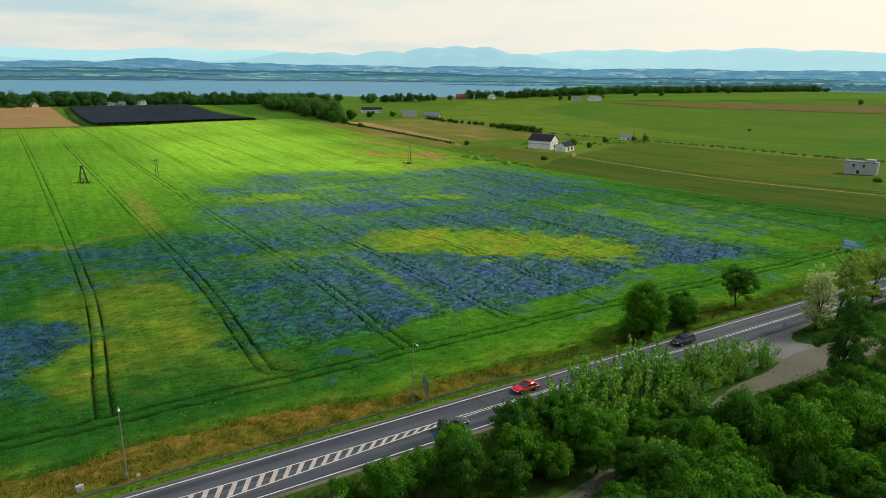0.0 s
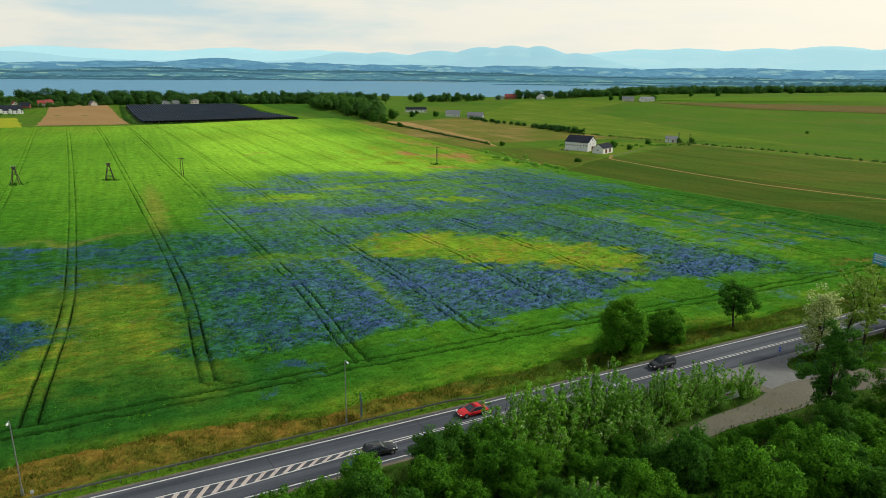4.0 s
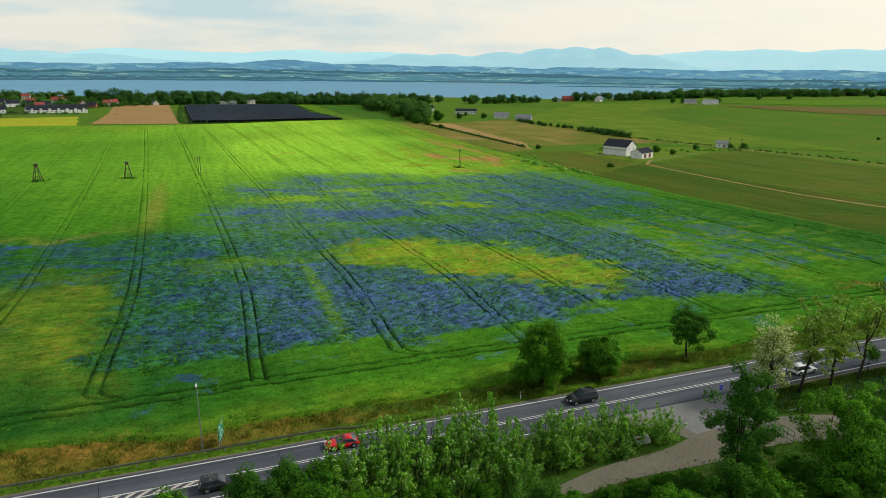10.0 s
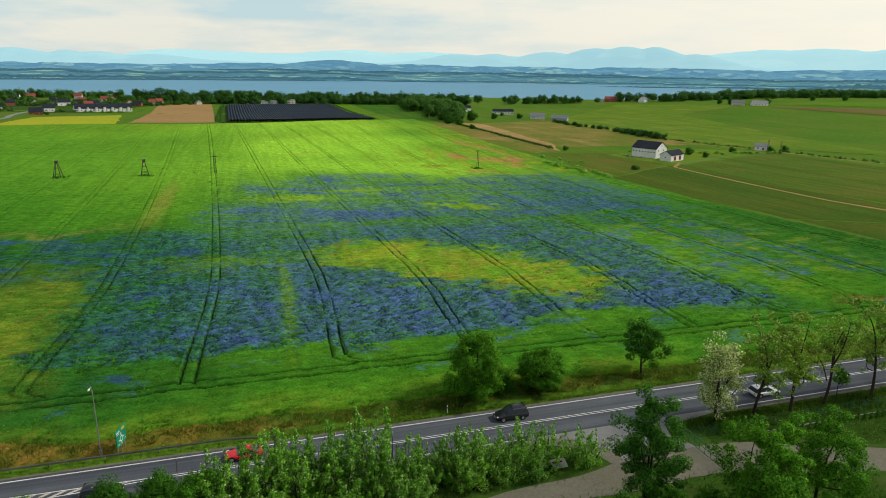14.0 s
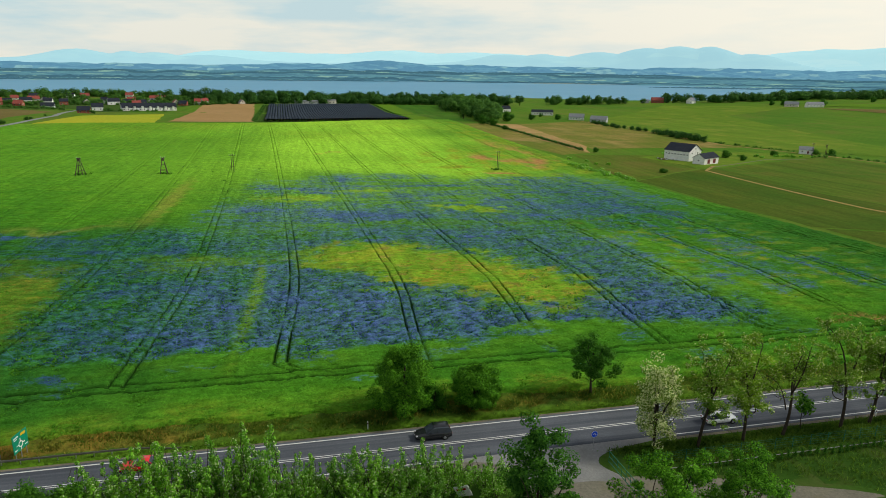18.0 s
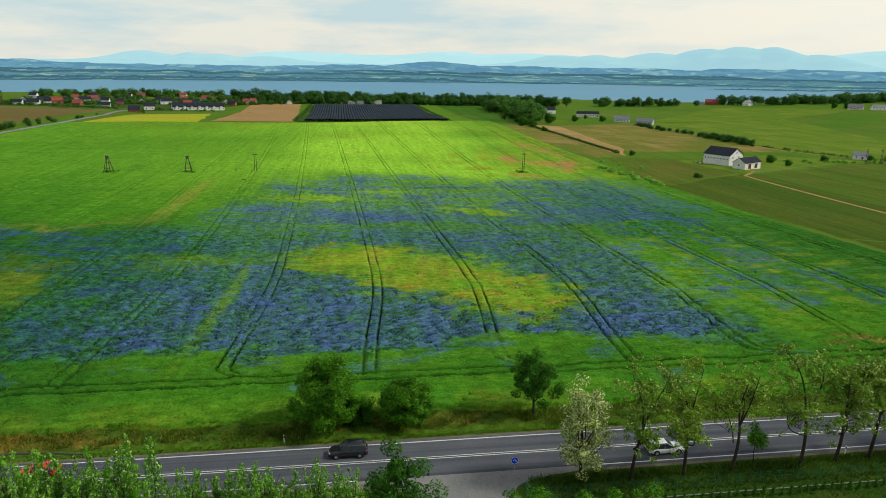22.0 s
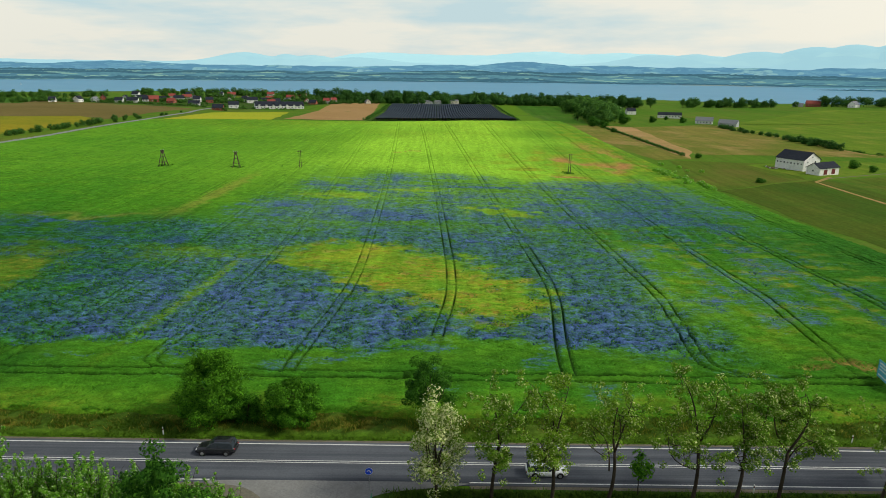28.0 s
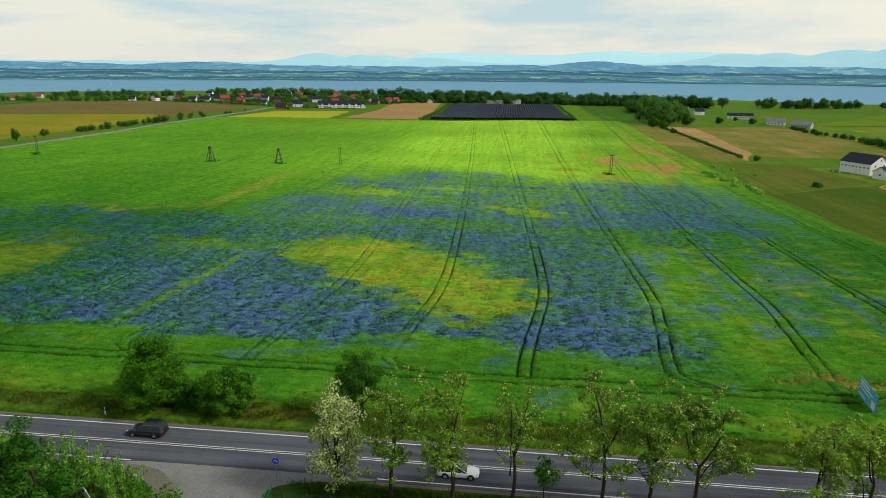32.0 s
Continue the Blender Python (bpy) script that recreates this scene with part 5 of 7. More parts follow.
# ---- far backdrop: islands, far shore woods, mountains ----
def ridge(name, dist, peaks, base, floor, mat, label, az0, az1, seed, rough):
    """A line of hills round the horizon; peaks: bearing, rise, spread."""
    az = np.linspace(az0, az1, 420)
    h = np.full_like(az, base)
    for a, up, sp in peaks:
        h = np.maximum(h, base + up * np.exp(-((az - a) / sp) ** 2)) + 0.15 * up * np.exp(-((az - a) / (sp * 1.8)) ** 2)
    h = h + rough * fnoise(az * 10, az * 3, 30, seed) + 0.4 * rough * fnoise(az * 10, az * 3, 9, seed + 1)
    h = floor + 40 + (h - floor - 40) * smooth((az - az0) / 9) * smooth((az1 - az) / 9)
    t = np.linspace(0, 1, 9)[:, None]
    d = dist - 180 * (1 - t)
    A = np.radians(az)[None, :]
    X, Y = 60 + d * np.sin(A), 40 + d * np.cos(A)
    Z = floor + (h[None, :] - floor) * smooth(t)
    return tagged(new(name, grid_mesh(name, X, Y, Z, mat)), label, "mountains", kind="structure")


# the ridges shine by themselves, in colours that already hold the haze
ridge("backdrop_far_mountains", 4890, [(-36, 14, 4), (-22.5, 28, 3), (-16, 20, 4), (-11, 6, 4), (11, 40, 4), (14.5, 48, 4), (20, 46, 4), (24.5, 58, 4), (29, 46, 5), (38, 40, 6), (48, 30, 8)], 138, -10, M_MOUNT_B, "pale blue mountains with haze painted into their colour", -46, 75, 61, 2.0)
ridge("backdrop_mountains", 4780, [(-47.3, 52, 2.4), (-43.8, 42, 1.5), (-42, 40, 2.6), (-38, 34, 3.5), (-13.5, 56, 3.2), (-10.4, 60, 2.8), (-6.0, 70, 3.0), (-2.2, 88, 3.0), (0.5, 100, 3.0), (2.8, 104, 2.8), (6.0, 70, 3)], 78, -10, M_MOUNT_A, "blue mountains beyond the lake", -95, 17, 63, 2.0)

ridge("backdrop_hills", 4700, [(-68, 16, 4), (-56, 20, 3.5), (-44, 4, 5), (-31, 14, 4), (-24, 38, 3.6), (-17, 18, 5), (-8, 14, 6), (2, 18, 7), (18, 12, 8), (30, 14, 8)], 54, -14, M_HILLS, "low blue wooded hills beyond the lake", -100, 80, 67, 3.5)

# dark wooded strips and points on the far shore, haze and glow painted in


def shore_band(name, az0, az1, dist, depth, h, label, seed, mat=M_FARWOOD):
    az = np.linspace(az0, az1, 260)
    t = np.linspace(0, 1, 6)[:, None]
    A = np.radians(az)[None, :]
    d = dist + 60 * fnoise(az * 8, az * 2, 60, seed)[None, :] + depth * t
    X, Y = 60 + d * np.sin(A), 40 + d * np.cos(A)
    top = h * (0.75 + 0.25 * fnoise(az * 40, az, 14, seed + 2) + 0.15 * fnoise(az * 40, az, 4, seed + 3))[None, :] * np.clip(np.minimum(az - az0, az1 - az) / 3, 0, 1)[None, :]
    Z = np.maximum(sheet_z(X, Y), LAKE_Z) - 1 + np.maximum(top, 0) * np.sin(np.pi * np.clip(t * 0.9 + 0.05, 0, 1)) ** 0.5
    return tagged(new(name, grid_mesh(name, X, Y, Z, mat)), label, "woodland", kind="structure")


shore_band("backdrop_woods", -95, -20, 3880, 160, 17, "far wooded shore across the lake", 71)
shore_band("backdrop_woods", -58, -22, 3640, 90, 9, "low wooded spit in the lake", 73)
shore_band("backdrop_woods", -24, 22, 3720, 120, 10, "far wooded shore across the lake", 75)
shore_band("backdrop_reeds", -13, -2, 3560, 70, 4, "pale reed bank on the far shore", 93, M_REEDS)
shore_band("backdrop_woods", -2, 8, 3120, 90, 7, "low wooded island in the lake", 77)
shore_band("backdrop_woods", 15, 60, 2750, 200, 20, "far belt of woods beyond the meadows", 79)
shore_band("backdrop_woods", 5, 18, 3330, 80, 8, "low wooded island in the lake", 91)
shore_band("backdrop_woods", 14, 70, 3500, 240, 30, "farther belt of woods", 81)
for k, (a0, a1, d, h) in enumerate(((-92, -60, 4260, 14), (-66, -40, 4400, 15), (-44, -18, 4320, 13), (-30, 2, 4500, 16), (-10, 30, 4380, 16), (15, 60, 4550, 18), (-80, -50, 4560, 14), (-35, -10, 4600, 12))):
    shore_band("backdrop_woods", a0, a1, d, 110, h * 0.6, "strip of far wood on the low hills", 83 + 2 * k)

# ---- neighbouring fields ----
parcel("field_brown", [(-394, 560), (-345, 630), (-587, 985), (-620, 900)], M_SOIL, "bare brown ploughed field", 1.3)
parcel("field_yellow", [(-437, 449), (-386, 533), (-505, 682), (-503, 560)], M_RAPE, "narrow strip of yellowing crop", 0.55)
parcel("field_strip_green", [(-170, 742), (-142, 772), (-316, 1190), (-400, 1135)], M_MEADOW2, "green meadow strip beside the orchard", 0.5)
parcel("field_strip_pale", [(-196, 714), (-172, 738), (-402, 1132), (-428, 1112)], M_FRESH, "paler mown strip beside the orchard", 0.5)
parcel("field_orchard_floor", [(-342, 630), (-199, 717), (-415, 1085), (-541, 946)], M_WOODFLOOR, "weedy ground under the orchard nets", 0.45)
parcel("field_fallow", [(-150, 704), (-126, 757), (16, 527), (0, 500)], M_TAN, "fallow strip with sandy spots beside the crop", 0.5)
parcel("field_sandy", [(-126, 757), (-92, 775), (8, 575), (16, 527)], M_SANDSTRIP, "sandy strip of bare earth along the hedge", 0.55)
parcel("field_olive", [(-92, 777), (-40, 905), (134, 656), (14, 560)], M_TAN, "tan-green mown meadow between hedge and lane", 0.5)
parcel("field_waste", [(8, 505), (70, 545), (88, 470), (52, 385)], M_PADDOCK, "weedy green corner with young shrubs", 0.5)
parcel("field_grazed", [(56, 392), (92, 470), (203, 292), (120, 289)], M_BROWNGREEN, "brownish grazed meadow beside the crop", 0.5)
parcel("field_grazed", [(124, 287), (204, 290), (300, 120), (196, 120)], M_BROWNGREEN, "brownish grazed meadow running to the road", 0.5)
parcel("field_paddock", [(94, 466), (188, 618), (288, 448), (206, 294)], M_PADDOCK, "olive green paddock beside the farm track", 0.5)
parcel("field_farmyard", [(50, 520), (112, 610), (180, 618), (96, 474)], M_MEADOW, "yellow-green rough grass round the barn", 0.6)
parcel("field_band", [(330, 1400), (470, 1240), (1180, 1040), (1450, 1260)], M_SOILW, "brownish fallow band in the meadows", 0.6, 30, 0.35)
parcel("field_light", [(300, 1470), (520, 1440), (1500, 1720), (1350, 2000)], M_FRESH, "fresh green field before the woods", 0.6, 30, 0.35)
parcel("field_meadow", [(-38, 915), (136, 664), (300, 640), (160, 1180)], M_MEADOW, "wide olive-green meadow beyond the lane", 0.45, 30, 0.2)
parcel("field_meadow", [(-30, 935), (158, 1186), (300, 1440), (60, 1480)], M_MEADOW, "wide green meadow towards the lake", 0.45, 30, 0.2)
M_GOLDEN = surface("olive_golden_crop", (0.150, 0.185, 0.014), (0.265, 0.220, 0.016), 0.02, 0.6, 0.95, 0.4, spec=0.02)
parcel("field_west_yellow", [(-348, 196), (-448, 398), (-500, 408), (-585, 240)], M_GOLDEN, "yellow-green crop beyond the side road", 0.5)
parcel("field_west_brown", [(-456, 404), (-577, 592), (-787, 628), (-502, 409)], M_SOILW, "brown bare field near the village", 0.5)
parcel("field_west_brown", [(-502, 409), (-787, 628), (-939, 596), (-587, 242)], M_SOILW, "brown bare field near the village", 0.52)
parcel("field_west_green", [(-590, 242), (-942, 597), (-1087, 682), (-900, 380)], M_MEADOW2, "green field before the village", 0.5)


# ---- tracks, side road, hedges ----
def ribbon(name, pts, width, mat, label, category, lift=0.7):
    P, n = [], len(pts)
    for i in range(n - 1):
        for k in range(8):
            t = k / 8
            P.append((pts[i][0] * (1 - t) + pts[i + 1][0] * t, pts[i][1] * (1 - t) + pts[i + 1][1] * t))
    P = np.array(P + [pts[-1]], float)
    D = np.gradient(P, axis=0)
    D /= np.linalg.norm(D, axis=1, keepdims=True)
    N = np.stack([-D[:, 1], D[:, 0]], 1)
    wv = width * (1 + 0.12 * fnoise(P[:, 0], P[:, 1], 25, 51))[:, None]
    A, B = P + N * wv / 2, P - N * wv / 2
    X, Y = np.stack([A[:, 0], B[:, 0]]), np.stack([A[:, 1], B[:, 1]])
    return tagged(new(name, grid_mesh(name, X, Y, sheet_z(X, Y) + 0.5 * lift * far_lift(X, Y), mat)), label, category, kind="structure")


M_LANE = surface("worn_lane_asphalt", (0.20, 0.21, 0.22), (0.26, 0.265, 0.27), 0.1, 2.0, 0.9, 0.1, spec=0.02)
ribbon("side_road", [(-262, 60), (-285, 120), (-305, 170), (-324, 217), (-343, 256), (-367, 305), (-401, 360), (-441, 433), (-505, 530), (-540, 568), (-600, 642), (-640, 690)], 5.0, M_LANE, "narrow grey side road to the village", "road", 0.65)
ribbon("farm_track", [(100, 492), (94, 462), (150, 345), (190, 285), (240, 210)], 2.2, M_SANDY, "pale farm track across the meadow", "track", 0.75)
ribbon("farm_lane", [(-45, 912), (25, 825), (80, 735), (120, 672), (190, 622), (250, 552), (292, 440), (330, 380)], 3.4, M_SANDY, "sandy lane with grassy edges", "track", 0.8)
ribbon("farm_track", [(97, 480), (140, 560), (170, 580)], 1.4, M_DIRT, "faint track through the farmyard", "track", 0.85)
ribbon("sandy_lane", [(-114, 757), (-88, 715), (-52, 662), (-14, 604), (4, 575)], 3.6, M_SANDY, "pale sandy lane beside the hedge", "track", 0.75)
hd = random.Random(31)
wood("hedge", along(hd, [(-128, 757), (-60, 655), (10, 540)], 1.7, 0.7, 2.0, 3.2), "low dark hedge along the sandy strip", detail=0.5, category="hedge")
wood("hedge", along(hd, [(-20, 878), (20, 812), (48, 782)], 7, 2, 4.5, 7) + along(hd, [(60, 758), (88, 716), (104, 690)], 5, 2.5, 6.5, 8.5), "bushy green hedge along the lane", detail=0.9, category="hedge")
wood("hedge", along(hd, [(110, 690), (190, 632), (250, 562), (300, 440)], 4.2, 1.5, 1.9, 3.6), "low weedy hedge along the lane", detail=0.4, category="hedge")
wood("hedge", along(hd, [(16, 440), (34, 412), (56, 384)], 3.0, 2.0, 2.8, 4.4), "row of pale green shrubs beside the crop", M_LEAF_PALE, detail=0.9, category="hedge")
wood("scrub", along(hd, [(128, 572), (160, 592), (196, 612)], 5, 4, 2.0, 3.6) + along(hd, [(60, 548), (84, 562)], 5, 3, 2.4, 4), "low scrub and bushes round the farmyard", M_LEAF_MID, detail=0.6, category="shrubs")
wood("weed_clumps", [(-170, 313, 1.5, 2.4), (-165, 317, 1.5, 2.4), (-154, 310, 1.5, 2.4), (-148, 309, 1.5, 2.4), (-124, 292, 1.5, 2.4), (-136, 313, 1.5, 2.4), (-132, 326, 1.5, 2.4), (-125, 287, 1.5, 2.4)], "dark weedy clumps standing in the crop", M_LEAF_DARK, detail=0.5, category="weeds")
wood("shrubs", along(hd, [(0, 485), (30, 470), (20, 430)], 7, 5, 1.4, 3.0), "scattered low shrubs in the weedy corner", M_LEAF_PALE, detail=0.6, category="shrubs")
wood("hedge", along(hd, [(-342, 628), (-270, 672), (-199, 715)], 3.5, 0.5, 2.2, 3.4) + along(hd, [(-199, 717), (-300, 900), (-415, 1085)], 5, 0.8, 3.0, 4.0) + along(hd, [(-346, 632), (-440, 780), (-541, 946)], 5, 1.2, 3.0, 5.0), "clipped hedge round the orchard", detail=0.3, category="hedge")
wood("roadside_trees", along(hd, [(-378, 282), (-394, 318), (-410, 354), (-430, 386)], 6.6, 1.3, 5.0, 6.4) + [(-373, 261, 5, 6), (-414, 366, 7.0, 8.0), (-450, 409, 5, 6.5), (-462, 427, 3.6, 5), (-469, 442, 4.4, 6), (-431, 397, 4.5, 6), (-440, 412, 3, 4), (-449, 432, 4, 6), (-472, 473, 3.2, 5), (-478, 482, 2.6, 4), (-505, 520, 2.6, 3)], "row of small trees along the side road", detail=1.0, category="trees")
for x, y, h, w, lab in ((-352, 236, 9.5, 5.5, "slim dark green tree beside the side road"), (-86, 688, 5, 6, "small round bush at the hedge's end"), (20, 535, 4, 4.5, "lone round bush on the meadow"), (69, 438, 2.4, 5, "low dark bush on the grazed meadow"), (379, 809, 3, 4.5, "small dark bush far out on the meadow"),
                        (122, 540, 5, 5, "small tree behind the barn"), (112, 556, 6, 7, "round tree behind the barn"), (184, 628, 5, 5, "small tree by the shed"), (196, 630, 6, 6, "dark tree beside the shed"), (150, 600, 4, 6, "low bush in the farmyard"), (224, 330, 2, 5, "low bush on the paddock"), (248, 385, 3, 5, "low shrub by the house"),
                        (664, 1841, 17, 17, "big lone tree on the far meadow"), (541, 1647, 14, 14, "big lone tree on the far meadow"), (870, 1380, 11, 12, "lone tree on the far meadow"), (300, 1462, 13, 12, "round tree by the far farm"), (282, 1470, 15, 13, "round tree by the far farm"), (350, 1470, 14, 14, "round tree by the far farm"), (262, 1478, 13, 11, "round tree by the far farm"),
                        (470, 1620, 12, 12, "lone tree before the woods"), (820, 1910, 16, 16, "lone tree before the woods"), (-70, 925, 8, 9, "round tree by the white house"), (-104, 985, 6, 6, "small tree by the white house"), (-122, 735, 12, 12, "round tree where the lane leaves the grove"), (-108, 726, 9, 9, "small round tree where the lane leaves the grove"), (-113, 815, 14, 14, "broad tree beside the white house"), (-98, 886, 9, 9, "round tree in the farm garden")):
    wood("lone_tree", [(x, y, h, w)], lab, M_LEAF_DARK, detail=1.6, category="tree")

# ---- the netted orchard: rows under dark nets on posts ----
oa, ob_, oc, od = np.array((-338, 640.0)), np.array((-205, 722.0)), np.array((-418, 1075.0)), np.array((-533, 945.0))
orchard = thing("netted_orchard", Matrix(), "orchard rows under dark grey nets", "orchard")
for k in range(48):
    u = (k + 0.5) / 48
    p, q = oa * (1 - u) + ob_ * u, od * (1 - u) + oc * u
    t = np.linspace(0, 1, 30)[:, None]
    L = p * (1 - t) + q * t
    side = (ob_ - oa) / np.linalg.norm(ob_ - oa) * 1.55
    prof = ((-0.95, 0.6), (-0.9, 2.7), (-0.3, 2.95), (0.3, 2.95), (0.9, 2.7), (0.95, 0.6))
    X = np.stack([L[:, 0] + side[0] * a for a, _ in prof])
    Y = np.stack([L[:, 1] + side[1] * a for a, _ in prof])
    Z = sheet_z(X, Y) + 0.45 + np.array([h for _, h in prof])[:, None] + 0.12 * fnoise(X, Y, 9, 52)
    row = part("net", grid_mesh("net", X, Y, Z, M_NET, shade=False), orchard)
    zz = float(sheet_z(p[0], p[1]))
    part("post", mesh_from("post", *tube_data([(p[0], p[1], zz), (p[0], p[1], zz + 4.0)], [0.12, 0.1], 5), M_RUST), row)


# ---- houses ----
def gable_shell(L, W, eaves, ridge):
    """Walls with gables, ridge along x, standing round the origin."""
    x, y = L / 2, W / 2
    v = [(-x, -y, -1.5), (x, -y, -1.5), (x, y, -1.5), (-x, y, -1.5), (-x, -y, eaves), (x, -y, eaves), (x, y, eaves), (-x, y, eaves), (-x, 0, ridge), (x, 0, ridge)]
    return v, [(0, 1, 5, 4), (2, 3, 7, 6), (1, 2, 6, 9, 5), (3, 0, 4, 8, 7), (4, 5, 9, 8), (6, 7, 8, 9)]


def roof_slab(L, W, eaves, ridge, side, over=0.45, thick=0.22):
    x, y = L / 2 + over, W / 2
    sl = (ridge - eaves) / y
    yo, zo = y + over, eaves - over * sl
    a = [(-x, side * yo, zo), (x, side * yo, zo), (x, 0, ridge), (-x, 0, ridge)]
    v = [(p[0], p[1], p[2] + 0.02) for p in a] + [(p[0], p[1], p[2] + 0.02 + thick) for p in a]
    f = [(0, 3, 2, 1), (4, 5, 6, 7), (0, 1, 5, 4), (1, 2, 6, 5), (2, 3, 7, 6), (3, 0, 4, 7)]
    return v, f if side < 0 else [q[::-1] for q in f]


def opening(parent, name, wall, u, z, w, h, L, W, mat, label=""):
    """A window or door set into a wall: f and b along the length, l and r at the ends; a frame with its pane."""
    d = 0.06
    if wall in "fb":
        y = -W / 2 if wall == "f" else W / 2
        s = -1 if wall == "f" else 1
        fr = box_data(u - w / 2 - 0.08, y + s * d if s < 0 else y - 0.02, z - 0.08, u + w / 2 + 0.08, y + 0.02 if s < 0 else y + s * d, z + h + 0.08)
        pa = box_data(u - w / 2, y + s * (d + 0.03) if s < 0 else y, z, u + w / 2, y if s < 0 else y + s * (d + 0.03), z + h)
    else:
        x = -L / 2 if wall == "l" else L / 2
        s = -1 if wall == "l" else 1
        fr = box_data(x + s * d if s < 0 else x - 0.02, u - w / 2 - 0.08, z - 0.08, x + 0.02 if s < 0 else x + s * d, u + w / 2 + 0.08, z + h + 0.08)
        pa = box_data(x + s * (d + 0.03) if s < 0 else x, u - w / 2, z, x if s < 0 else x + s * (d + 0.03), u + w / 2, z + h)
    ob = part(name, mesh_from(name, *fr, M_WHITE), parent)
    part("pane" if name == "window" else "leaf", mesh_from("pane", *pa, mat), ob, label)
    return ob


def house(name, x, y, turn, L, W, eaves, ridge, wall, roof, label, windows=(), doors=(), chimney=True, group="", category="house"):
    ob = thing(name, pose(x, y, float(sheet_z(x, y)) + 0.5, 0, 0, turn), label, category, group)
    part("wall", mesh_from("wall", *gable_shell(L, W, eaves, ridge), wall), ob)
    for side in (-1, 1):
        part("roof", mesh_from("roof", *roof_slab(L, W, eaves, ridge, side), roof), ob)
    if chimney:
        part("chimney", bevel_box("chimney", L * 0.2, 0.4, ridge - 1.0, L * 0.2 + 0.6, 1.0, ridge + 1.0, M_BRICK, 0.04), ob)
    for w in windows:
        opening(ob, "window", *w, L, W, M_GLASS)
    for dr in doors:
        opening(ob, "door", *dr, L, W, M_DOORRED)
    return ob


barn = house("barn", 81, 522, -32, 19.0, 15.5, 6.4, 10.8, M_WHITE, M_SLATE, "large white barn with a dark slate roof on the meadow",
             [("f", -8 + 2.3 * k, 3.6, 0.9, 0.8) for k in range(8)] + [("r", -4, 4.6, 1.0, 1.0), ("r", 3, 4.6, 1.0, 1.0), ("r", 0, 7.6, 0.9, 0.9)], [("r", 0.5, 0.1, 3.0, 3.2)], False, category="barn")
house("farm_building", 95.5, 505.5, 58, 18.0, 8.4, 3.9, 6.6, M_WHITE, M_SLATE, "low white farm building with two dark red doors",
              [("l", 0, 1.8, 1.0, 0.9)], [("f", -3.6, 0.1, 3.2, 2.9), ("f", 3.6, 0.1, 3.2, 2.9)], False, category="farm building")
house("shed", 178, 632, -10, 10.0, 6.5, 3.2, 5.4, M_WHITE, M_GREYROOF, "small white shed with a grey roof", [("f", -2.5, 1.2, 0.9, 0.9)], [("f", 1.5, 0.1, 1.2, 2.0)], False, category="shed")
house("long_house", -112, 1040, 18, 32, 9, 4.2, 7.6, M_WHITE, M_SLATE, "long white farmhouse with a dark roof", [("f", -12 + 4 * k, 1.4, 1.2, 1.4) for k in range(7)], [("f", 14, 0.1, 1.2, 2.1)])
house("house", -47, 938, 6, 20, 10, 3.4, 7.8, M_WHITE, M_GREYROOF, "white house with a steep grey roof", [("f", -7 + 3.5 * k, 1.0, 1.2, 1.3) for k in range(4)], [("f", 7.5, 0.1, 1.1, 2.0)])
house("house", -14, 906, -8, 21, 11, 3.6, 7.6, M_GREYWALL, M_GREYROOF, "grey unfinished house with a grey roof", [("f", -7 + 4.5 * k, 1.0, 1.4, 1.3) for k in range(4)], [("l", 0, 0.1, 1.4, 2.1)], False)
house("house", -178, 1075, 40, 14, 9, 5.0, 9.0, M_WHITE, M_SLATE, "white house with a dark roof among the trees", [("f", -4, 1.2, 1.1, 1.3), ("f", 0, 1.2, 1.1, 1.3), ("r", 0, 5.6, 1.0, 1.2)])
house("house", -205, 1100, -40, 13, 9, 5.0, 9.4, M_WHITE, M_SLATE, "white house with a dark roof among the trees", [("f", -4, 1.2, 1.1, 1.3), ("r", 0, 5.6, 1.0, 1.2)])
house("house", 116, 1572, 60, 16, 14, 5.0, 11.5, M_WHITE, M_GREYROOF, "white gabled house at the meadow's end", [("l", -3, 1.5, 1.3, 1.5), ("l", 3, 1.5, 1.3, 1.5)])
house("house", 46, 1592, 10, 26, 13, 6.0, 11.5, M_BRICK, M_TILE, "brick house with a bright red tile roof", [("f", -8 + 5 * k, 1.5, 1.4, 1.6) for k in range(4)])
house("house", 20, 1585, -5, 18, 9, 4.0, 7.0, M_GREYWALL, M_GREYROOF, "low grey building by the shore", [("f", -4, 1.4, 1.2, 1.2)])
house("house", 292, 1444, -12, 24, 12, 4.5, 9.5, M_CREAM, M_GREYROOF, "far farmhouse with a grey roof", [("f", -6 + 5 * k, 1.3, 1.3, 1.4) for k in range(3)])
house("house", 330, 1440, 15, 30, 12, 4.5, 9.0, M_WHITE, M_GREYROOF, "far white farm building", [("f", -9 + 6 * k, 1.3, 1.3, 1.4) for k in range(4)])
house("packing_hall", -515, 1030, 48, 40, 12, 4.5, 6.0, M_GREYWALL, M_GREYROOF, "low grey hall behind the orchard", [("f", -12 + 8 * k, 1.6, 2.0, 1.2) for k in range(4)], (), False, category="hall")
house("packing_hall", -488, 1062, 48, 22, 10, 6.0, 7.6, M_CREAM, M_GREYROOF, "taller pale hall behind the orchard", [("f", -6 + 6 * k, 2.0, 2.0, 1.4) for k in range(3)], (), False, category="hall")

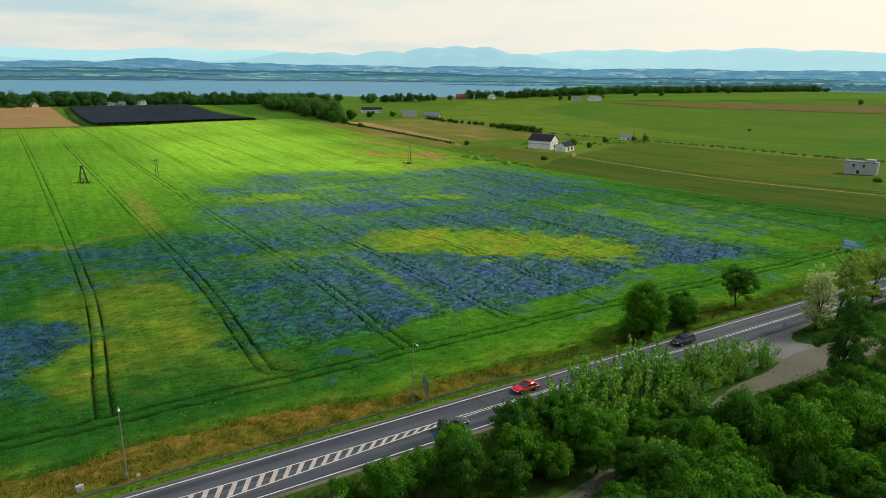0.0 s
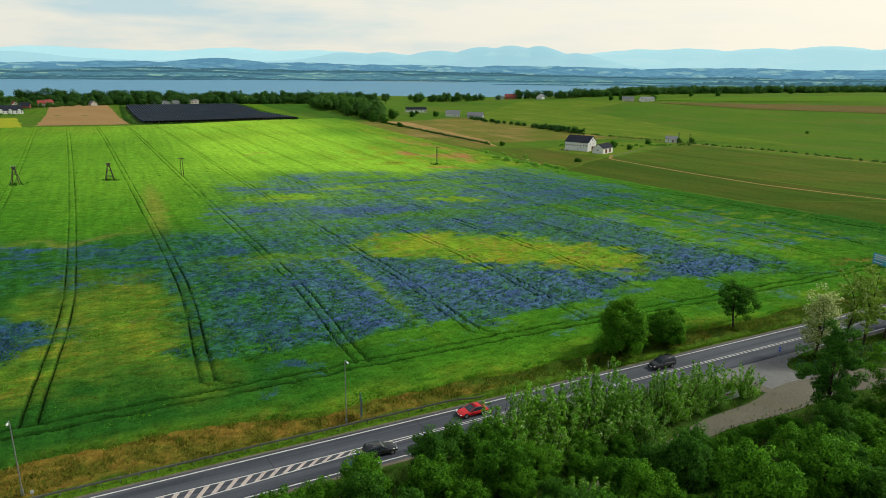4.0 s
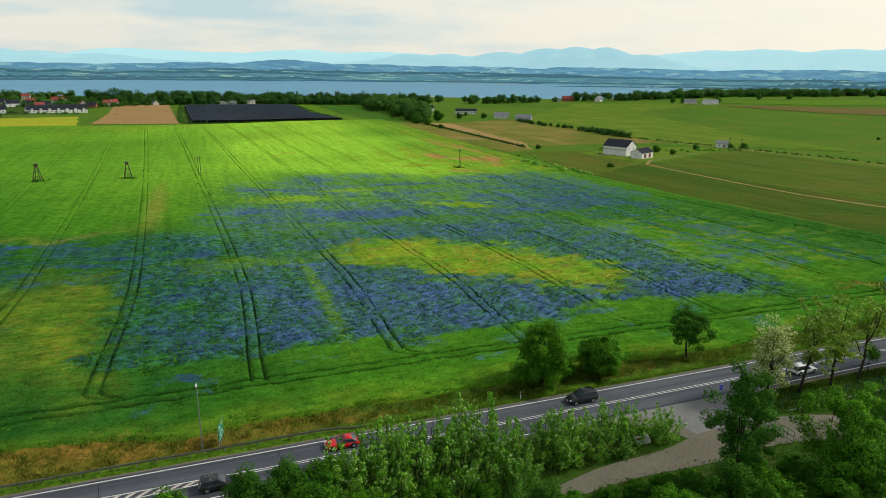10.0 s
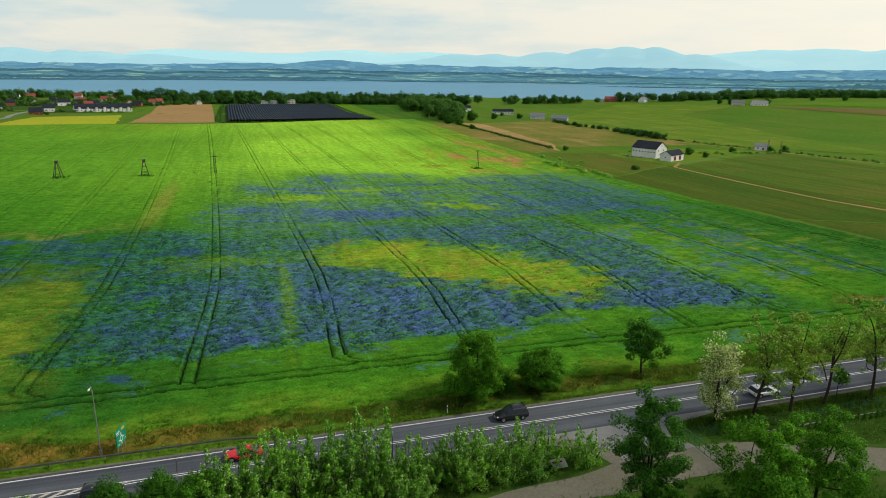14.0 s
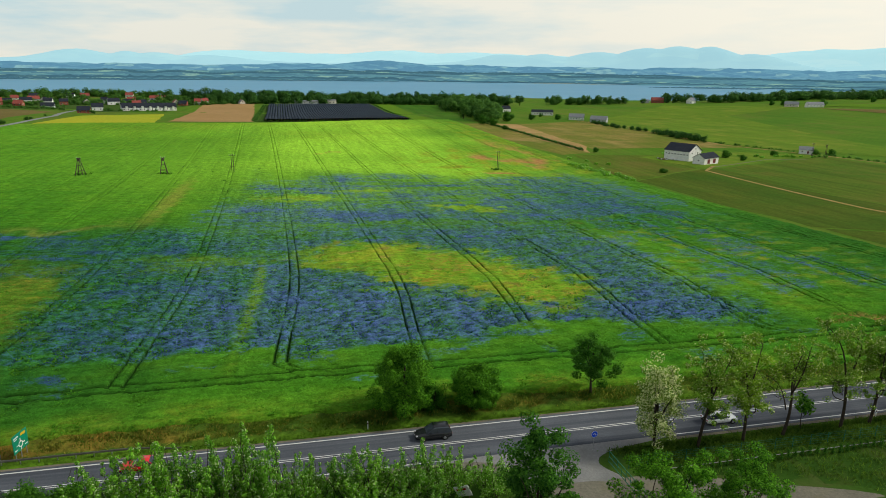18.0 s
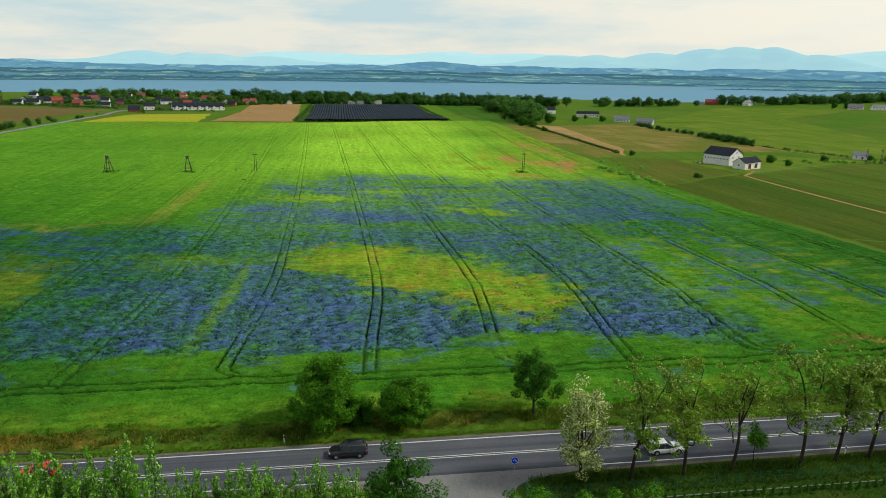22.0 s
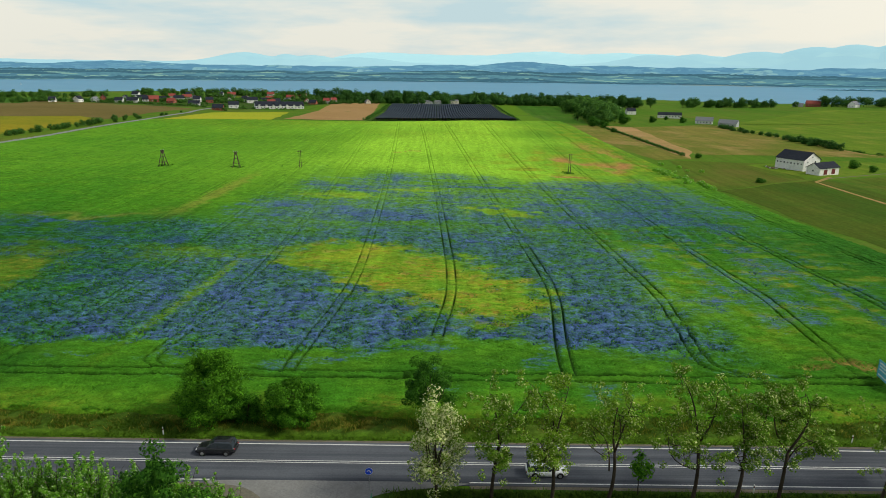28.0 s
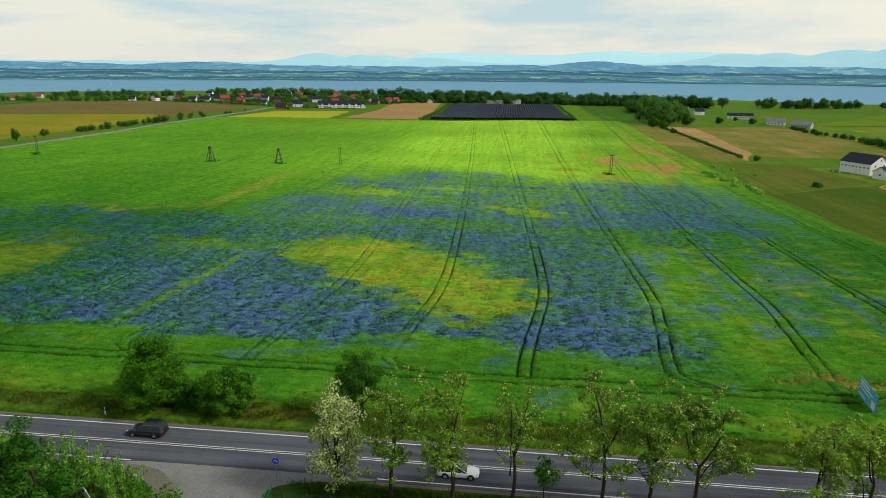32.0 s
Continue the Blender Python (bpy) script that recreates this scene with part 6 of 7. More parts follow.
# the terrace of new houses
RXA, RXB = np.array((-604.0, 716.0)), np.array((-566.0, 772.0))
row_turn = math.degrees(math.atan2(RXB[1] - RXA[1], RXB[0] - RXA[0]))
for k in range(7):
    c = RXA + (RXB - RXA) * (k + 0.5) / 7
    h = house("terraced_house", c[0], c[1], row_turn, 9.64, 11, 3.9, 9.4, M_WHITE, M_SLATE, "white terraced house with a dark roof and porch gable", [("f", -2.6, 0.9, 1.5, 1.5), ("f", 2.8, 0.9, 1.2, 1.5)], [("f", 0.4, 0.1, 1.1, 2.1)], False, "row of terraced houses")
    part("porch", bevel_box("porch", -0.9, -6.6, -0.5, 1.7, -4.6, 5.4, M_WHITE, 0.05), h, "white porch bay")
    part("porch_roof", mesh_from("porch_roof", *roof_slab(3.4, 3.0, 5.4, 6.8, -1, 0.2), M_SLATE), h, "", pose(0.4, -5.9, 0, 0, 0, 90))

# the village
vil = random.Random(44)
VILLAGE = ((-815, 650), (-802, 663), (-871, 727), (-699, 690), (-609, 683), (-700, 800), (-880, 990), (-962, 777), (-929, 863), (-886, 896), (-799, 741)), ((-796, 694), (-759, 697), (-662, 804), (-543, 601), (-814, 720)), ((-884, 791), (-843, 790), (-860, 900), (-839, 976), (-742, 879), (-792, 1013), (-735, 921), (-1041, 487), (-1077, 535))
VSPOTS = [(x, y, M_WHITE, M_SLATE) for x, y in VILLAGE[0]] + [(x, y, M_BRICK, M_SLATE if k > 2 else M_TILE) for k, (x, y) in enumerate(VILLAGE[1])] + [(x, y, M_CREAM, M_TILE) for x, y in VILLAGE[2]]
FIRM = len(VSPOTS)
parcel("field_gardens", [(-830, 620), (-560, 640), (-640, 990), (-1000, 800)], M_WOODFLOOR, "green gardens and yards of the village", 0.6)
while len(VSPOTS) < 44:
    u, v = vil.random(), vil.random()
    x, y = -905 + 290 * u + 40 * v, 600 + 300 * u + 120 * v - 40
    if min(math.hypot(x - q[0], y - q[1]) for q in VSPOTS) < 21:
        continue
    VSPOTS.append((x, y, vil.choice((M_WHITE, M_WHITE, M_CREAM, M_BRICK)), vil.choice((M_SLATE, M_SLATE, M_SLATE, M_TILE, M_GREYROOF))))
COLOUR = {M_WHITE.name: "white", M_CREAM.name: "cream", M_BRICK.name: "red-brick"}
ROOFED = {M_SLATE.name: "dark roof", M_TILE.name: "red tile roof", M_GREYROOF.name: "grey roof"}
for k, (x, y, wm, rm) in enumerate(VSPOTS):
    L, W, e = vil.uniform(11, 16) if k < FIRM else vil.uniform(9, 12), vil.uniform(8, 10), vil.choice((2.8, 3.0, 4.6))
    house("village_house", x, y, (vil.choice((35, 48, 55)) if k < FIRM else vil.choice((30, 55, 120, 145))) + vil.uniform(-8, 8), L, W, e, e + W * 0.45, wm, rm, "%s village house with a %s among trees" % (COLOUR[wm.name], ROOFED[rm.name]),
          [("f", -L / 4, 1.0, 1.2, 1.3), ("f", L / 4, 1.0, 1.2, 1.3), ("r", -W / 5, 1.0, 1.1, 1.3), ("r", W / 5, 1.0, 1.1, 1.3), ("l", 0, e + 0.4, 1.2, 1.3)], (), True, "houses of the village")
spots = []
for k in range(330):
    u, v = vil.random(), vil.random()
    x, y = -930 + 320 * u + 60 * v, 600 + 310 * u + 150 * v - 40
    if min(math.hypot(x - q[0], y - q[1]) for q in VSPOTS) > 7.5:
        spots.append((x, y, vil.uniform(3.5, 8.5), vil.uniform(5, 9.5)))
for x, y, wm, rm in VSPOTS:
    for k in range(3):
        a, d = vil.uniform(0, 6.28), vil.uniform(11, 19)
        spots.append((x + d * math.cos(a), y + d * math.sin(a) * 0.8 + 3, vil.uniform(3, 7), vil.uniform(5, 8.5)))
spots += along(vil, [(-840, 626), (-780, 655), (-700, 672), (-650, 668)], 4.5, 2.5, 3.2, 6) + along(vil, [(-640, 690), (-590, 690), (-548, 735)], 6, 3, 3.0, 5) + along(vil, [(-1010, 800), (-960, 880), (-900, 960), (-800, 1030)], 4.5, 12, 15, 15) + along(vil, [(-1110, 560), (-1060, 640), (-1010, 760)], 6, 10, 12, 13)
spots += along(vil, [(-860, 800), (-760, 900), (-660, 960)], 7, 14, 12, 13) + along(vil, [(-800, 350), (-860, 480), (-960, 640)], 11, 8, 9, 10)
wood("village_trees", spots, "green garden trees between the village houses", detail=0.75, category="trees")

# flat-roofed house at the meadow's edge
villa = thing("flat_house", pose(240, 369, gz(240, 369) + 0.5, 0, 0, -38), "pale two-storey house with a flat roof", "house")
part("wall", mesh_from("wall", *box_data(-8, -5.5, -1.5, 8, 5.5, 6.6), M_GREYWALL), villa)
part("parapet", mesh_from("parapet", *join_data(box_data(-8.1, -5.6, 6.6, 8.1, -5.3, 7.0), box_data(-8.1, 5.3, 6.6, 8.1, 5.6, 7.0), box_data(-8.1, -5.3, 6.6, -7.8, 5.3, 7.0), box_data(7.8, -5.3, 6.6, 8.1, 5.3, 7.0)), M_GREYROOF), villa)
part("roof", mesh_from("roof", *box_data(-7.8, -5.3, 6.58, 7.8, 5.3, 6.68), M_GREYROOF), villa)
part("stair_house", bevel_box("stair_house", 2, -2, 6.68, 6.5, 3, 8.0, M_GREYWALL, 0.05), villa)
for wl_, u, z in (("f", -3.5, 3.9), ("f", 1.5, 3.9), ("r", -2.5, 3.9), ("r", 1.0, 3.9), ("r", -2.5, 1.0), ("r", 1.0, 1.0)):
    opening(villa, "window", wl_, u, z, 1.3, 1.5, 16, 11, M_GLASS)
opening(villa, "door", "f", -1.0, 0.1, 1.6, 2.2, 16, 11, M_GLASS)
rub = np.random.default_rng(9)
heap = thing("rubble_heap", pose(70, 508, gz(70, 508) + 0.5), "heap of rubble and timber beside the barn", "rubble heap")
for k in range(14):
    w = rub.uniform(0.5, 1.6)
    part("block", bevel_box("block", -w / 2, -w * 0.3, 0, w / 2, w * 0.3, w * 0.5, M_RUST if k % 3 else M_GREYWALL, 0.06), heap, "", pose(rub.normal() * 3.5, rub.normal() * 1.6, rub.uniform(0, 0.5), rub.uniform(-15, 15), rub.uniform(-15, 15), rub.uniform(0, 180)))
boat = thing("sailing_boat", pose(-2429, 1318, LAKE_Z), "small white sailing boat on the lake", "boat")
part("hull", mesh_from("hull", [(-4, 0, 0.9), (-3.4, -1.2, 0.9), (3, -1.3, 0.9), (3, 1.3, 0.9), (-3.4, 1.2, 0.9), (-3, 0, -0.3), (3, -0.6, -0.3), (3, 0.6, -0.3)], [(0, 1, 2, 3, 4), (0, 5, 6, 2, 1), (0, 4, 3, 7, 5), (2, 6, 7, 3), (5, 7, 6)], M_SIGNWHITE), boat)
part("mast", mesh_from("mast", *tube_data([(0, 0, 0.5), (0, 0, 11)], [0.1, 0.06], 5), M_STEEL), boat)
part("sail", mesh_from("sail", [(0.1, 0.02, 1.6), (3.4, 0.3, 1.7), (1.6, 0.45, 5), (0.1, 0.05, 10.6), (0.1, -0.02, 1.6), (3.4, 0.26, 1.7), (1.6, 0.4, 5), (0.1, 0.0, 10.6)], [(0, 1, 2, 3), (7, 6, 5, 4)], M_SIGNWHITE), boat)

# ---- power line across the field ----
def lattice_pylon(name, x, y, turn, h, label):
    """A four-legged timber and steel trestle with a cap and crossarm."""
    ob = thing(name, pose(x, y, gz(x, y) + 0.1, 0, 0, turn), label, "pylon", "pylons of the power line")
    b, t = 1.9, 0.38
    for sx in (-1, 1):
        for sy in (-1, 1):
            part("leg", mesh_from("leg", *tube_data([(sx * b, sy * b, -0.2), (sx * t, sy * t, h * 0.84)], [0.2, 0.15], 6), M_PYLON), ob)
    for k, z in enumerate((0.30, 0.58)):
        w = b + (t - b) * z / 0.84
        for sx, sy, ex, ey in ((-1, -1, 1, -1), (1, -1, 1, 1), (1, 1, -1, 1), (-1, 1, -1, -1)):
            part("brace", mesh_from("brace", *tube_data([(sx * w, sy * w, h * z), (ex * w, ey * w, h * z)], [0.09, 0.09], 5), M_PYLON), ob)
    part("cap", bevel_box("cap", -0.62, -0.55, h * 0.78, 0.62, 0.55, h * 0.9, M_PYLON, 0.06), ob, "dark platform")
    part("crossarm", bevel_box("crossarm", -1.0, -0.12, h * 0.9, 1.0, 0.12, h * 0.94, M_PYLON, 0.03), ob)
    for sx in (-0.9, 0, 0.9):
        part("insulator", mesh_from("insulator", *tube_data([(sx, 0, h * 0.94), (sx, 0, h)], [0.1, 0.06], 6), M_GREYWALL), ob)
    rng = np.random.default_rng(int(abs(x)))
    part("weeds", quads_mesh("weeds", *swap(leaf_quads(rng, np.column_stack([rng.normal(size=(26, 2)) * 2.0, rng.uniform(0.7, 1.3, 26)]), rng.uniform(0.4, 0.9, 26), 16, 0.25), M_LEAF_DARK)), ob, "dark weeds round the feet")["kind"] = "stuff"
    return ob


def mast(name, x, y, h, label, weeds=True):
    ob = thing(name, pose(x, y, gz(x, y) + 0.1, 0, 0, ROAD_TURN), label, "utility pole", "pylons of the power line")
    for s in (-0.55, 0.55):
        part("post", mesh_from("post", *tube_data([(s, 0, -0.2), (s * 0.75, 0, h)], [0.16, 0.11], 7), M_PYLON), ob)
    part("crossarm", bevel_box("crossarm", -1.5, -0.1, h - 0.7, 1.5, 0.1, h - 0.5, M_PYLON, 0.03), ob)
    for sx in (-1.3, 0, 1.3):
        part("insulator", mesh_from("insulator", *tube_data([(sx, 0, h - 0.5), (sx, 0, h - 0.1)], [0.09, 0.05], 6), M_GREYWALL), ob)
    part("tie", bevel_box("tie", -0.6, -0.07, h * 0.35, 0.6, 0.07, h * 0.35 + 0.14, M_PYLON, 0.02), ob)
    if weeds:
        rng = np.random.default_rng(3)
        part("bush", quads_mesh("bush", *swap(leaf_quads(rng, np.column_stack([rng.normal(size=(18, 2)) * 1.2 - np.array([1.2, 0]), rng.uniform(0.3, 1.8, 18)]), rng.uniform(0.5, 0.9, 18), 18, 0.28), M_LEAF_DARK)), ob, "dark bush at the foot")
    return ob


lattice_pylon("pylon", -192.5, 270, 25, 9.4, "weathered trestle pylon standing in the crop")
lattice_pylon("pylon", -162.5, 291, 40, 9.4, "weathered trestle pylon standing in the crop")
mast("power_mast", -275, 218, 11.0, "thin double power mast with weeds at its foot")
mast("power_mast", -19.5, 391, 11.5, "double timber power mast with a bush at its foot")
mast("power_mast", -138, 312, 10.0, "thin double power mast in the crop", False)
for x, y in ((178, 607), (186, 601)):
    mast("power_mast", x, y, 10.5, "timber power mast beside the shed", False)


# ---- roadside furniture ----
def on_road(r, s, z=0.0, turn=0.0):
    x, y = xy_of(r, s)
    return pose(x, y, gz(x, y) + z, 0, 0, ROAD_TURN + turn)


def lamp_post(r, s, h):
    ob = thing("street_lamp", on_road(r, s, 0.1), "slim grey street lamp beside the road", "street lamp", "street lamps")
    part("base", bevel_box("base", -0.14, -0.14, -0.1, 0.14, 0.14, 0.9, M_STEEL, 0.03), ob)
    part("pole", mesh_from("pole", *tube_data([(0, 0, 0.8), (0, 0, h * 0.6), (0, 0, h - 0.2), (0, -0.25, h), (0, -1.0, h + 0.12)], [0.085, 0.07, 0.055, 0.05, 0.045], 8), M_STEEL), ob)
    hd_ = part("lamp_head", bevel_box("lamp_head", -0.12, -1.5, h + 0.06, 0.12, -0.95, h + 0.17, M_SIGNWHITE, 0.04), ob, "pale lamp head")
    part("lens", bevel_box("lens", -0.09, -1.45, h + 0.02, 0.09, -1.05, h + 0.06, M_LAMPCLEAR, 0.01), hd_)
    return ob


lamp_post(-2.6, 2.9, 9.5)
lamp_post(-39.7, 3.7, 9.5)
lamp_post(-78.0, 3.7, 9.5)


def arc_quads(cx, cz, r0, r1, a0, a1, n, y):
    V, Fs = [], []
    for i in range(n + 1):
        a = radians(a0 + (a1 - a0) * i / n)
        V += [(cx + r0 * math.cos(a), y, cz + r0 * math.sin(a)), (cx + r1 * math.cos(a), y, cz + r1 * math.sin(a))]
    for i in range(n):
        Fs.append((2 * i, 2 * i + 1, 2 * i + 3, 2 * i + 2))
    return V, Fs


# big green direction sign; its face looks along the road
dsign = thing("direction_sign", on_road(-0.3, 3.4, 0.1, 90 - 14), "large green direction sign with a roundabout symbol", "road sign")
for u in (-0.95, 0.0, 0.95):
    part("post", mesh_from("post", *tube_data([(u, 0.09, -0.2), (u, 0.09, 3.3)], [0.06, 0.06], 8), M_STEEL), dsign)
panel = part("panel", bevel_box("panel", -1.3, -0.03, 1.12, 1.3, 0.03, 3.45, M_SIGNGREEN, 0.015), dsign)
part("back", bevel_box("back", -1.27, 0.032, 1.15, 1.27, 0.05, 3.42, M_GREYROOF, 0.008), panel, "dark grey back of the panel")
part("ring", mesh_from("ring", *arc_quads(0, 1.92, 0.27, 0.40, -60, 300, 24, -0.036), M_SIGNWHITE), panel, "white roundabout ring")
for x0, z0, x1, z1 in ((-0.07, 2.30, 0.07, 2.68), (-0.07, 1.18, 0.07, 1.54), (-0.76, 1.86, -0.38, 1.98), (0.38, 1.86, 0.76, 1.98), (-1.1, 3.0, -0.25, 3.13), (-1.1, 2.76, -0.5, 2.86), (-1.14, 1.42, -0.62, 1.52), (0.66, 1.42, 1.14, 1.52)):
    part("bar", mesh_from("bar", *box_data(x0, -0.04, z0, x1, -0.031, z1), M_SIGNWHITE), panel, "white bar")
M_YELLOW = surface("yellow_sign_sheet", (0.65, 0.42, 0.02), (0.6, 0.38, 0.02), 1.0, 6.0, 0.4, 0.0)
part("number_field", mesh_from("number_field", *box_data(0.16, -0.04, 2.86, 1.0, -0.031, 3.2), M_YELLOW), panel, "yellow field")


def round_sign(name, r, s, turn, h, sheet, label):
    ob = thing(name, on_road(r, s, 0.1, turn), label, "road sign")
    part("post", mesh_from("post", *tube_data([(0, 0.05, -0.2), (0, 0.05, h + 0.35)], [0.035, 0.035], 8), M_STEEL), ob)
    V, Fs = [], []
    n = 24
    for y in (-0.012, 0.012):
        V += [(0.45 * math.cos(2 * math.pi * i / n), y, h + 0.45 * math.sin(2 * math.pi * i / n)) for i in range(n)]
    Fs = [tuple(range(n)), tuple(range(2 * n - 1, n - 1, -1))] + [(i, n + i, n + (i + 1) % n, (i + 1) % n) for i in range(n)]
    d = part("disc", mesh_from("disc", V, Fs, sheet), ob)
    part("arrow", mesh_from("arrow", *arc_quads(-0.02, h - 0.06, 0.12, 0.2, 10, 180, 12, -0.017), M_SIGNWHITE), d, "white bent arrow")
    part("arrow_head", mesh_from("arrow_head", [(0.05, -0.017, h - 0.03), (0.27, -0.017, h - 0.03), (0.16, -0.017, h - 0.22)], [(0, 1, 2)], M_SIGNWHITE), d, "white arrow head")
    part("rim", mesh_from("rim", *arc_quads(0, h, 0.412, 0.45, 0, 360, 24, -0.015), M_SIGNWHITE), d, "white rim")
    return ob


round_sign("blue_sign", 68.0, -8.6, 5, 2.2, M_SIGNBLUE, "round blue sign with a white arrow at the turning")
round_sign("blue_sign", -6.0, -9.2, 90, 2.2, M_SIGNBLUE, "round blue sign among the roadside bushes")


def delineator(r, s):
    ob = thing("marker_post", on_road(r, s, 0.05), "white roadside marker post with a red reflector", "marker post", "marker posts")
    part("body", mesh_from("body", [(-0.06, -0.04, 0), (0.06, -0.04, 0), (0.05, 0.05, 0), (-0.05, 0.05, 0), (-0.06, -0.04, 1.05), (0.06, -0.04, 1.05), (0.05, 0.05, 1.15), (-0.05, 0.05, 1.15)], [(0, 3, 2, 1), (4, 5, 6, 7), (0, 1, 5, 4), (1, 2, 6, 5), (2, 3, 7, 6), (3, 0, 4, 7)], M_SIGNWHITE), ob)
    part("band", mesh_from("band", *box_data(-0.064, -0.045, 0.75, 0.064, 0.056, 0.95), M_RUBBER), ob, "black band")
    part("reflector", mesh_from("reflector", *box_data(-0.03, -0.05, 0.79, 0.03, -0.044, 0.91), M_LAMPRED), ob, "red reflector")


for r, s in ((41.0, 1.8), (127.0, 1.9), (215.0, 1.8), (24.0, -8.6), (110.0, -8.5)):
    delineator(r, s)

# guard rail along the western stretch
rail = thing("guard_rail", Matrix(), "grey steel guard rail beside the road", "guard rail")
gr = np.arange(-160, 19.0, 2.0)
prof = ((0.0, 0.42), (0.05, 0.48), (0.0, 0.56), (0.05, 0.64), (0.0, 0.72))
GRr, GRs = np.meshgrid(gr, [1.75 - p[0] for p in prof])
gX, gY = xy_of(GRr, GRs)
gZ = np.array([p[1] for p in prof])[:, None] + 0.08 + 0 * gX
gZ = gZ - 0.6 * smooth((GRr - 12) / 6)
M_RAIL = surface("weathered_rail", (0.15, 0.145, 0.13), (0.21, 0.20, 0.17), 0.6, 5.0, 0.75, 0.1, metal=0.2, dirt=(0.10, 0.08, 0.06), dirt_scale=0.8)
part("beam", grid_mesh("beam", gX, gY, gZ, M_RAIL), rail)
for r in np.arange(-80, 14, 2.0):
    x, y = xy_of(r, 1.85)
    part("post", mesh_from("post", *box_data(x - 0.05, y - 0.05, -0.1, x + 0.05, y + 0.05, 0.72), M_STEEL), rail)

cab = thing("roadside_cabinet", on_road(-44.5, 3.6, 0.15), "small white roadside cabinet in the dry grass", "cabinet")
part("body", bevel_box("body", -0.35, -0.2, 0, 0.35, 0.2, 0.9, M_SIGNWHITE, 0.03), cab)
part("lid", bevel_box("lid", -0.4, -0.25, 0.9, 0.4, 0.25, 1.0, M_GREYWALL, 0.03), cab)
part("door", bevel_box("door", -0.28, -0.22, 0.12, 0.28, -0.2, 0.8, M_GREYWALL, 0.008), cab)
mk = thing("marker_board", on_road(-38.6, 2.4, 0.05), "small grey marker on a post", "marker")
part("post", mesh_from("post", *tube_data([(0, 0, 0), (0, 0, 1.2)], [0.04, 0.04], 6), M_STEEL), mk)
part("plate", bevel_box("plate", -0.18, -0.03, 0.9, 0.18, 0.0, 1.3, M_SIGNWHITE, 0.01), mk)

# leaning board in the bushes by the turning
board = thing("leaning_board", on_road(50.2, -14.9, 0.25, -35), "faded white board leaning on a stake", "board")
part("panel", bevel_box("panel", -0.9, -0.03, 0.35, 0.9, 0.03, 1.75, M_SIGNWHITE, 0.01), board, "faded white panel", pose(0, 0, 0, 12, -24, 0))
part("stake", mesh_from("stake", *tube_data([(0.2, 0.15, -0.2), (0.25, 0.1, 1.5)], [0.05, 0.04], 6), M_RUST), board)
part("stripe", bevel_box("stripe", -0.7, -0.042, 1.2, 0.5, -0.031, 1.45, M_LAMPRED, 0.003), board, "red bar of lost writing", pose(0, 0, 0, 12, -24, 0))

# blue banner at the field's corner
ban = thing("banner", on_road(141.8, 17.8, 0.2, -98), "large pale blue banner on a timber frame in the crop", "banner")
for u in (-3.1, -1.05, 1.05, 3.1):
    part("post", mesh_from("post", *tube_data([(u, 0.09, -0.3), (u, 0.09, 3.5)], [0.07, 0.06], 6), M_RUST), ban)
sheet = part("sheet", bevel_box("sheet", -3.2, -0.03, 0.9, 3.2, 0.03, 3.6, M_TARP, 0.01), ban)
for x0, z0, x1, z1 in ((-2.8, 3.05, 0.4, 3.3), (-2.8, 2.6, 1.6, 2.82), (-2.8, 2.1, 0.8, 2.28), (1.5, 1.2, 2.8, 2.3), (-2.8, 1.25, -0.4, 1.45)):
    part("bar", mesh_from("bar", *box_data(x0, -0.04, z0, x1, -0.031, z1), M_SIGNWHITE), sheet, "white bar of lost writing")

# ---- yard: gate, fence, young hedge ----
GA, GB = (68.6, -11.6), (68.9, -20.6)
gate = thing("sliding_gate", Matrix(), "green steel sliding gate across the yard entrance", "gate")
n = 9
for k in range(n + 1):
    t = k / n
    x, y = xy_of(GA[0] + (GB[0] - GA[0]) * t, GA[1] + (GB[1] - GA[1]) * t)
    part("upright", mesh_from("upright", *box_data(x - 0.03, y - 0.03, 0.3, x + 0.03, y + 0.03, 1.75), M_GREENPAINT), gate)
for z in (0.35, 1.05, 1.72):
    p, q = xy_of(*GA), xy_of(*GB)
    part("rail", mesh_from("rail", *tube_data([(p[0], p[1], z), (q[0], q[1], z)], [0.05, 0.05], 6), M_GREENPAINT), gate)
fence = thing("wire_fence", Matrix(), "green wire fence on posts along the lawn", "fence")
for k in range(52):
    r = 70.5 + k * 2.5
    x, y = xy_of(r, -13.0 + 0.1 * math.sin(k))
    part("post", mesh_from("post", *tube_data([(x, y, 0.0), (x, y, 1.75)], [0.045, 0.04], 6), M_GREENPAINT), fence)
for z in (0.35, 0.7, 1.05, 1.4, 1.65):
    a, b = xy_of(70.5, -13.0), xy_of(198.0, -13.0)
    part("wire", mesh_from("wire", *tube_data([(a[0], a[1], z), (b[0], b[1], z)], [0.012, 0.012], 4), M_GREENPAINT), fence)
CON = thing("young_conifer", Matrix(), "small dark green columnar conifer in a row", "shrub", "young hedge inside the fence")
crng = np.random.default_rng(17)
cz_ = np.linspace(0.15, 1.15, 12)
part("foliage", quads_mesh("foliage", *swap(leaf_quads(crng, np.column_stack([crng.normal(size=12) * 0.04, crng.normal(size=12) * 0.04, cz_]), 0.34 * (1.25 - cz_ * 0.85), 22, 0.07, 0.4, 1.0), M_LEAF_DARK)), CON)
part("stem", mesh_from("stem", *tube_data([(0, 0, -0.1), (0, 0, 1.1)], [0.03, 0.01], 5), M_BARK), CON)
put(CON, 76.0, -15.0)
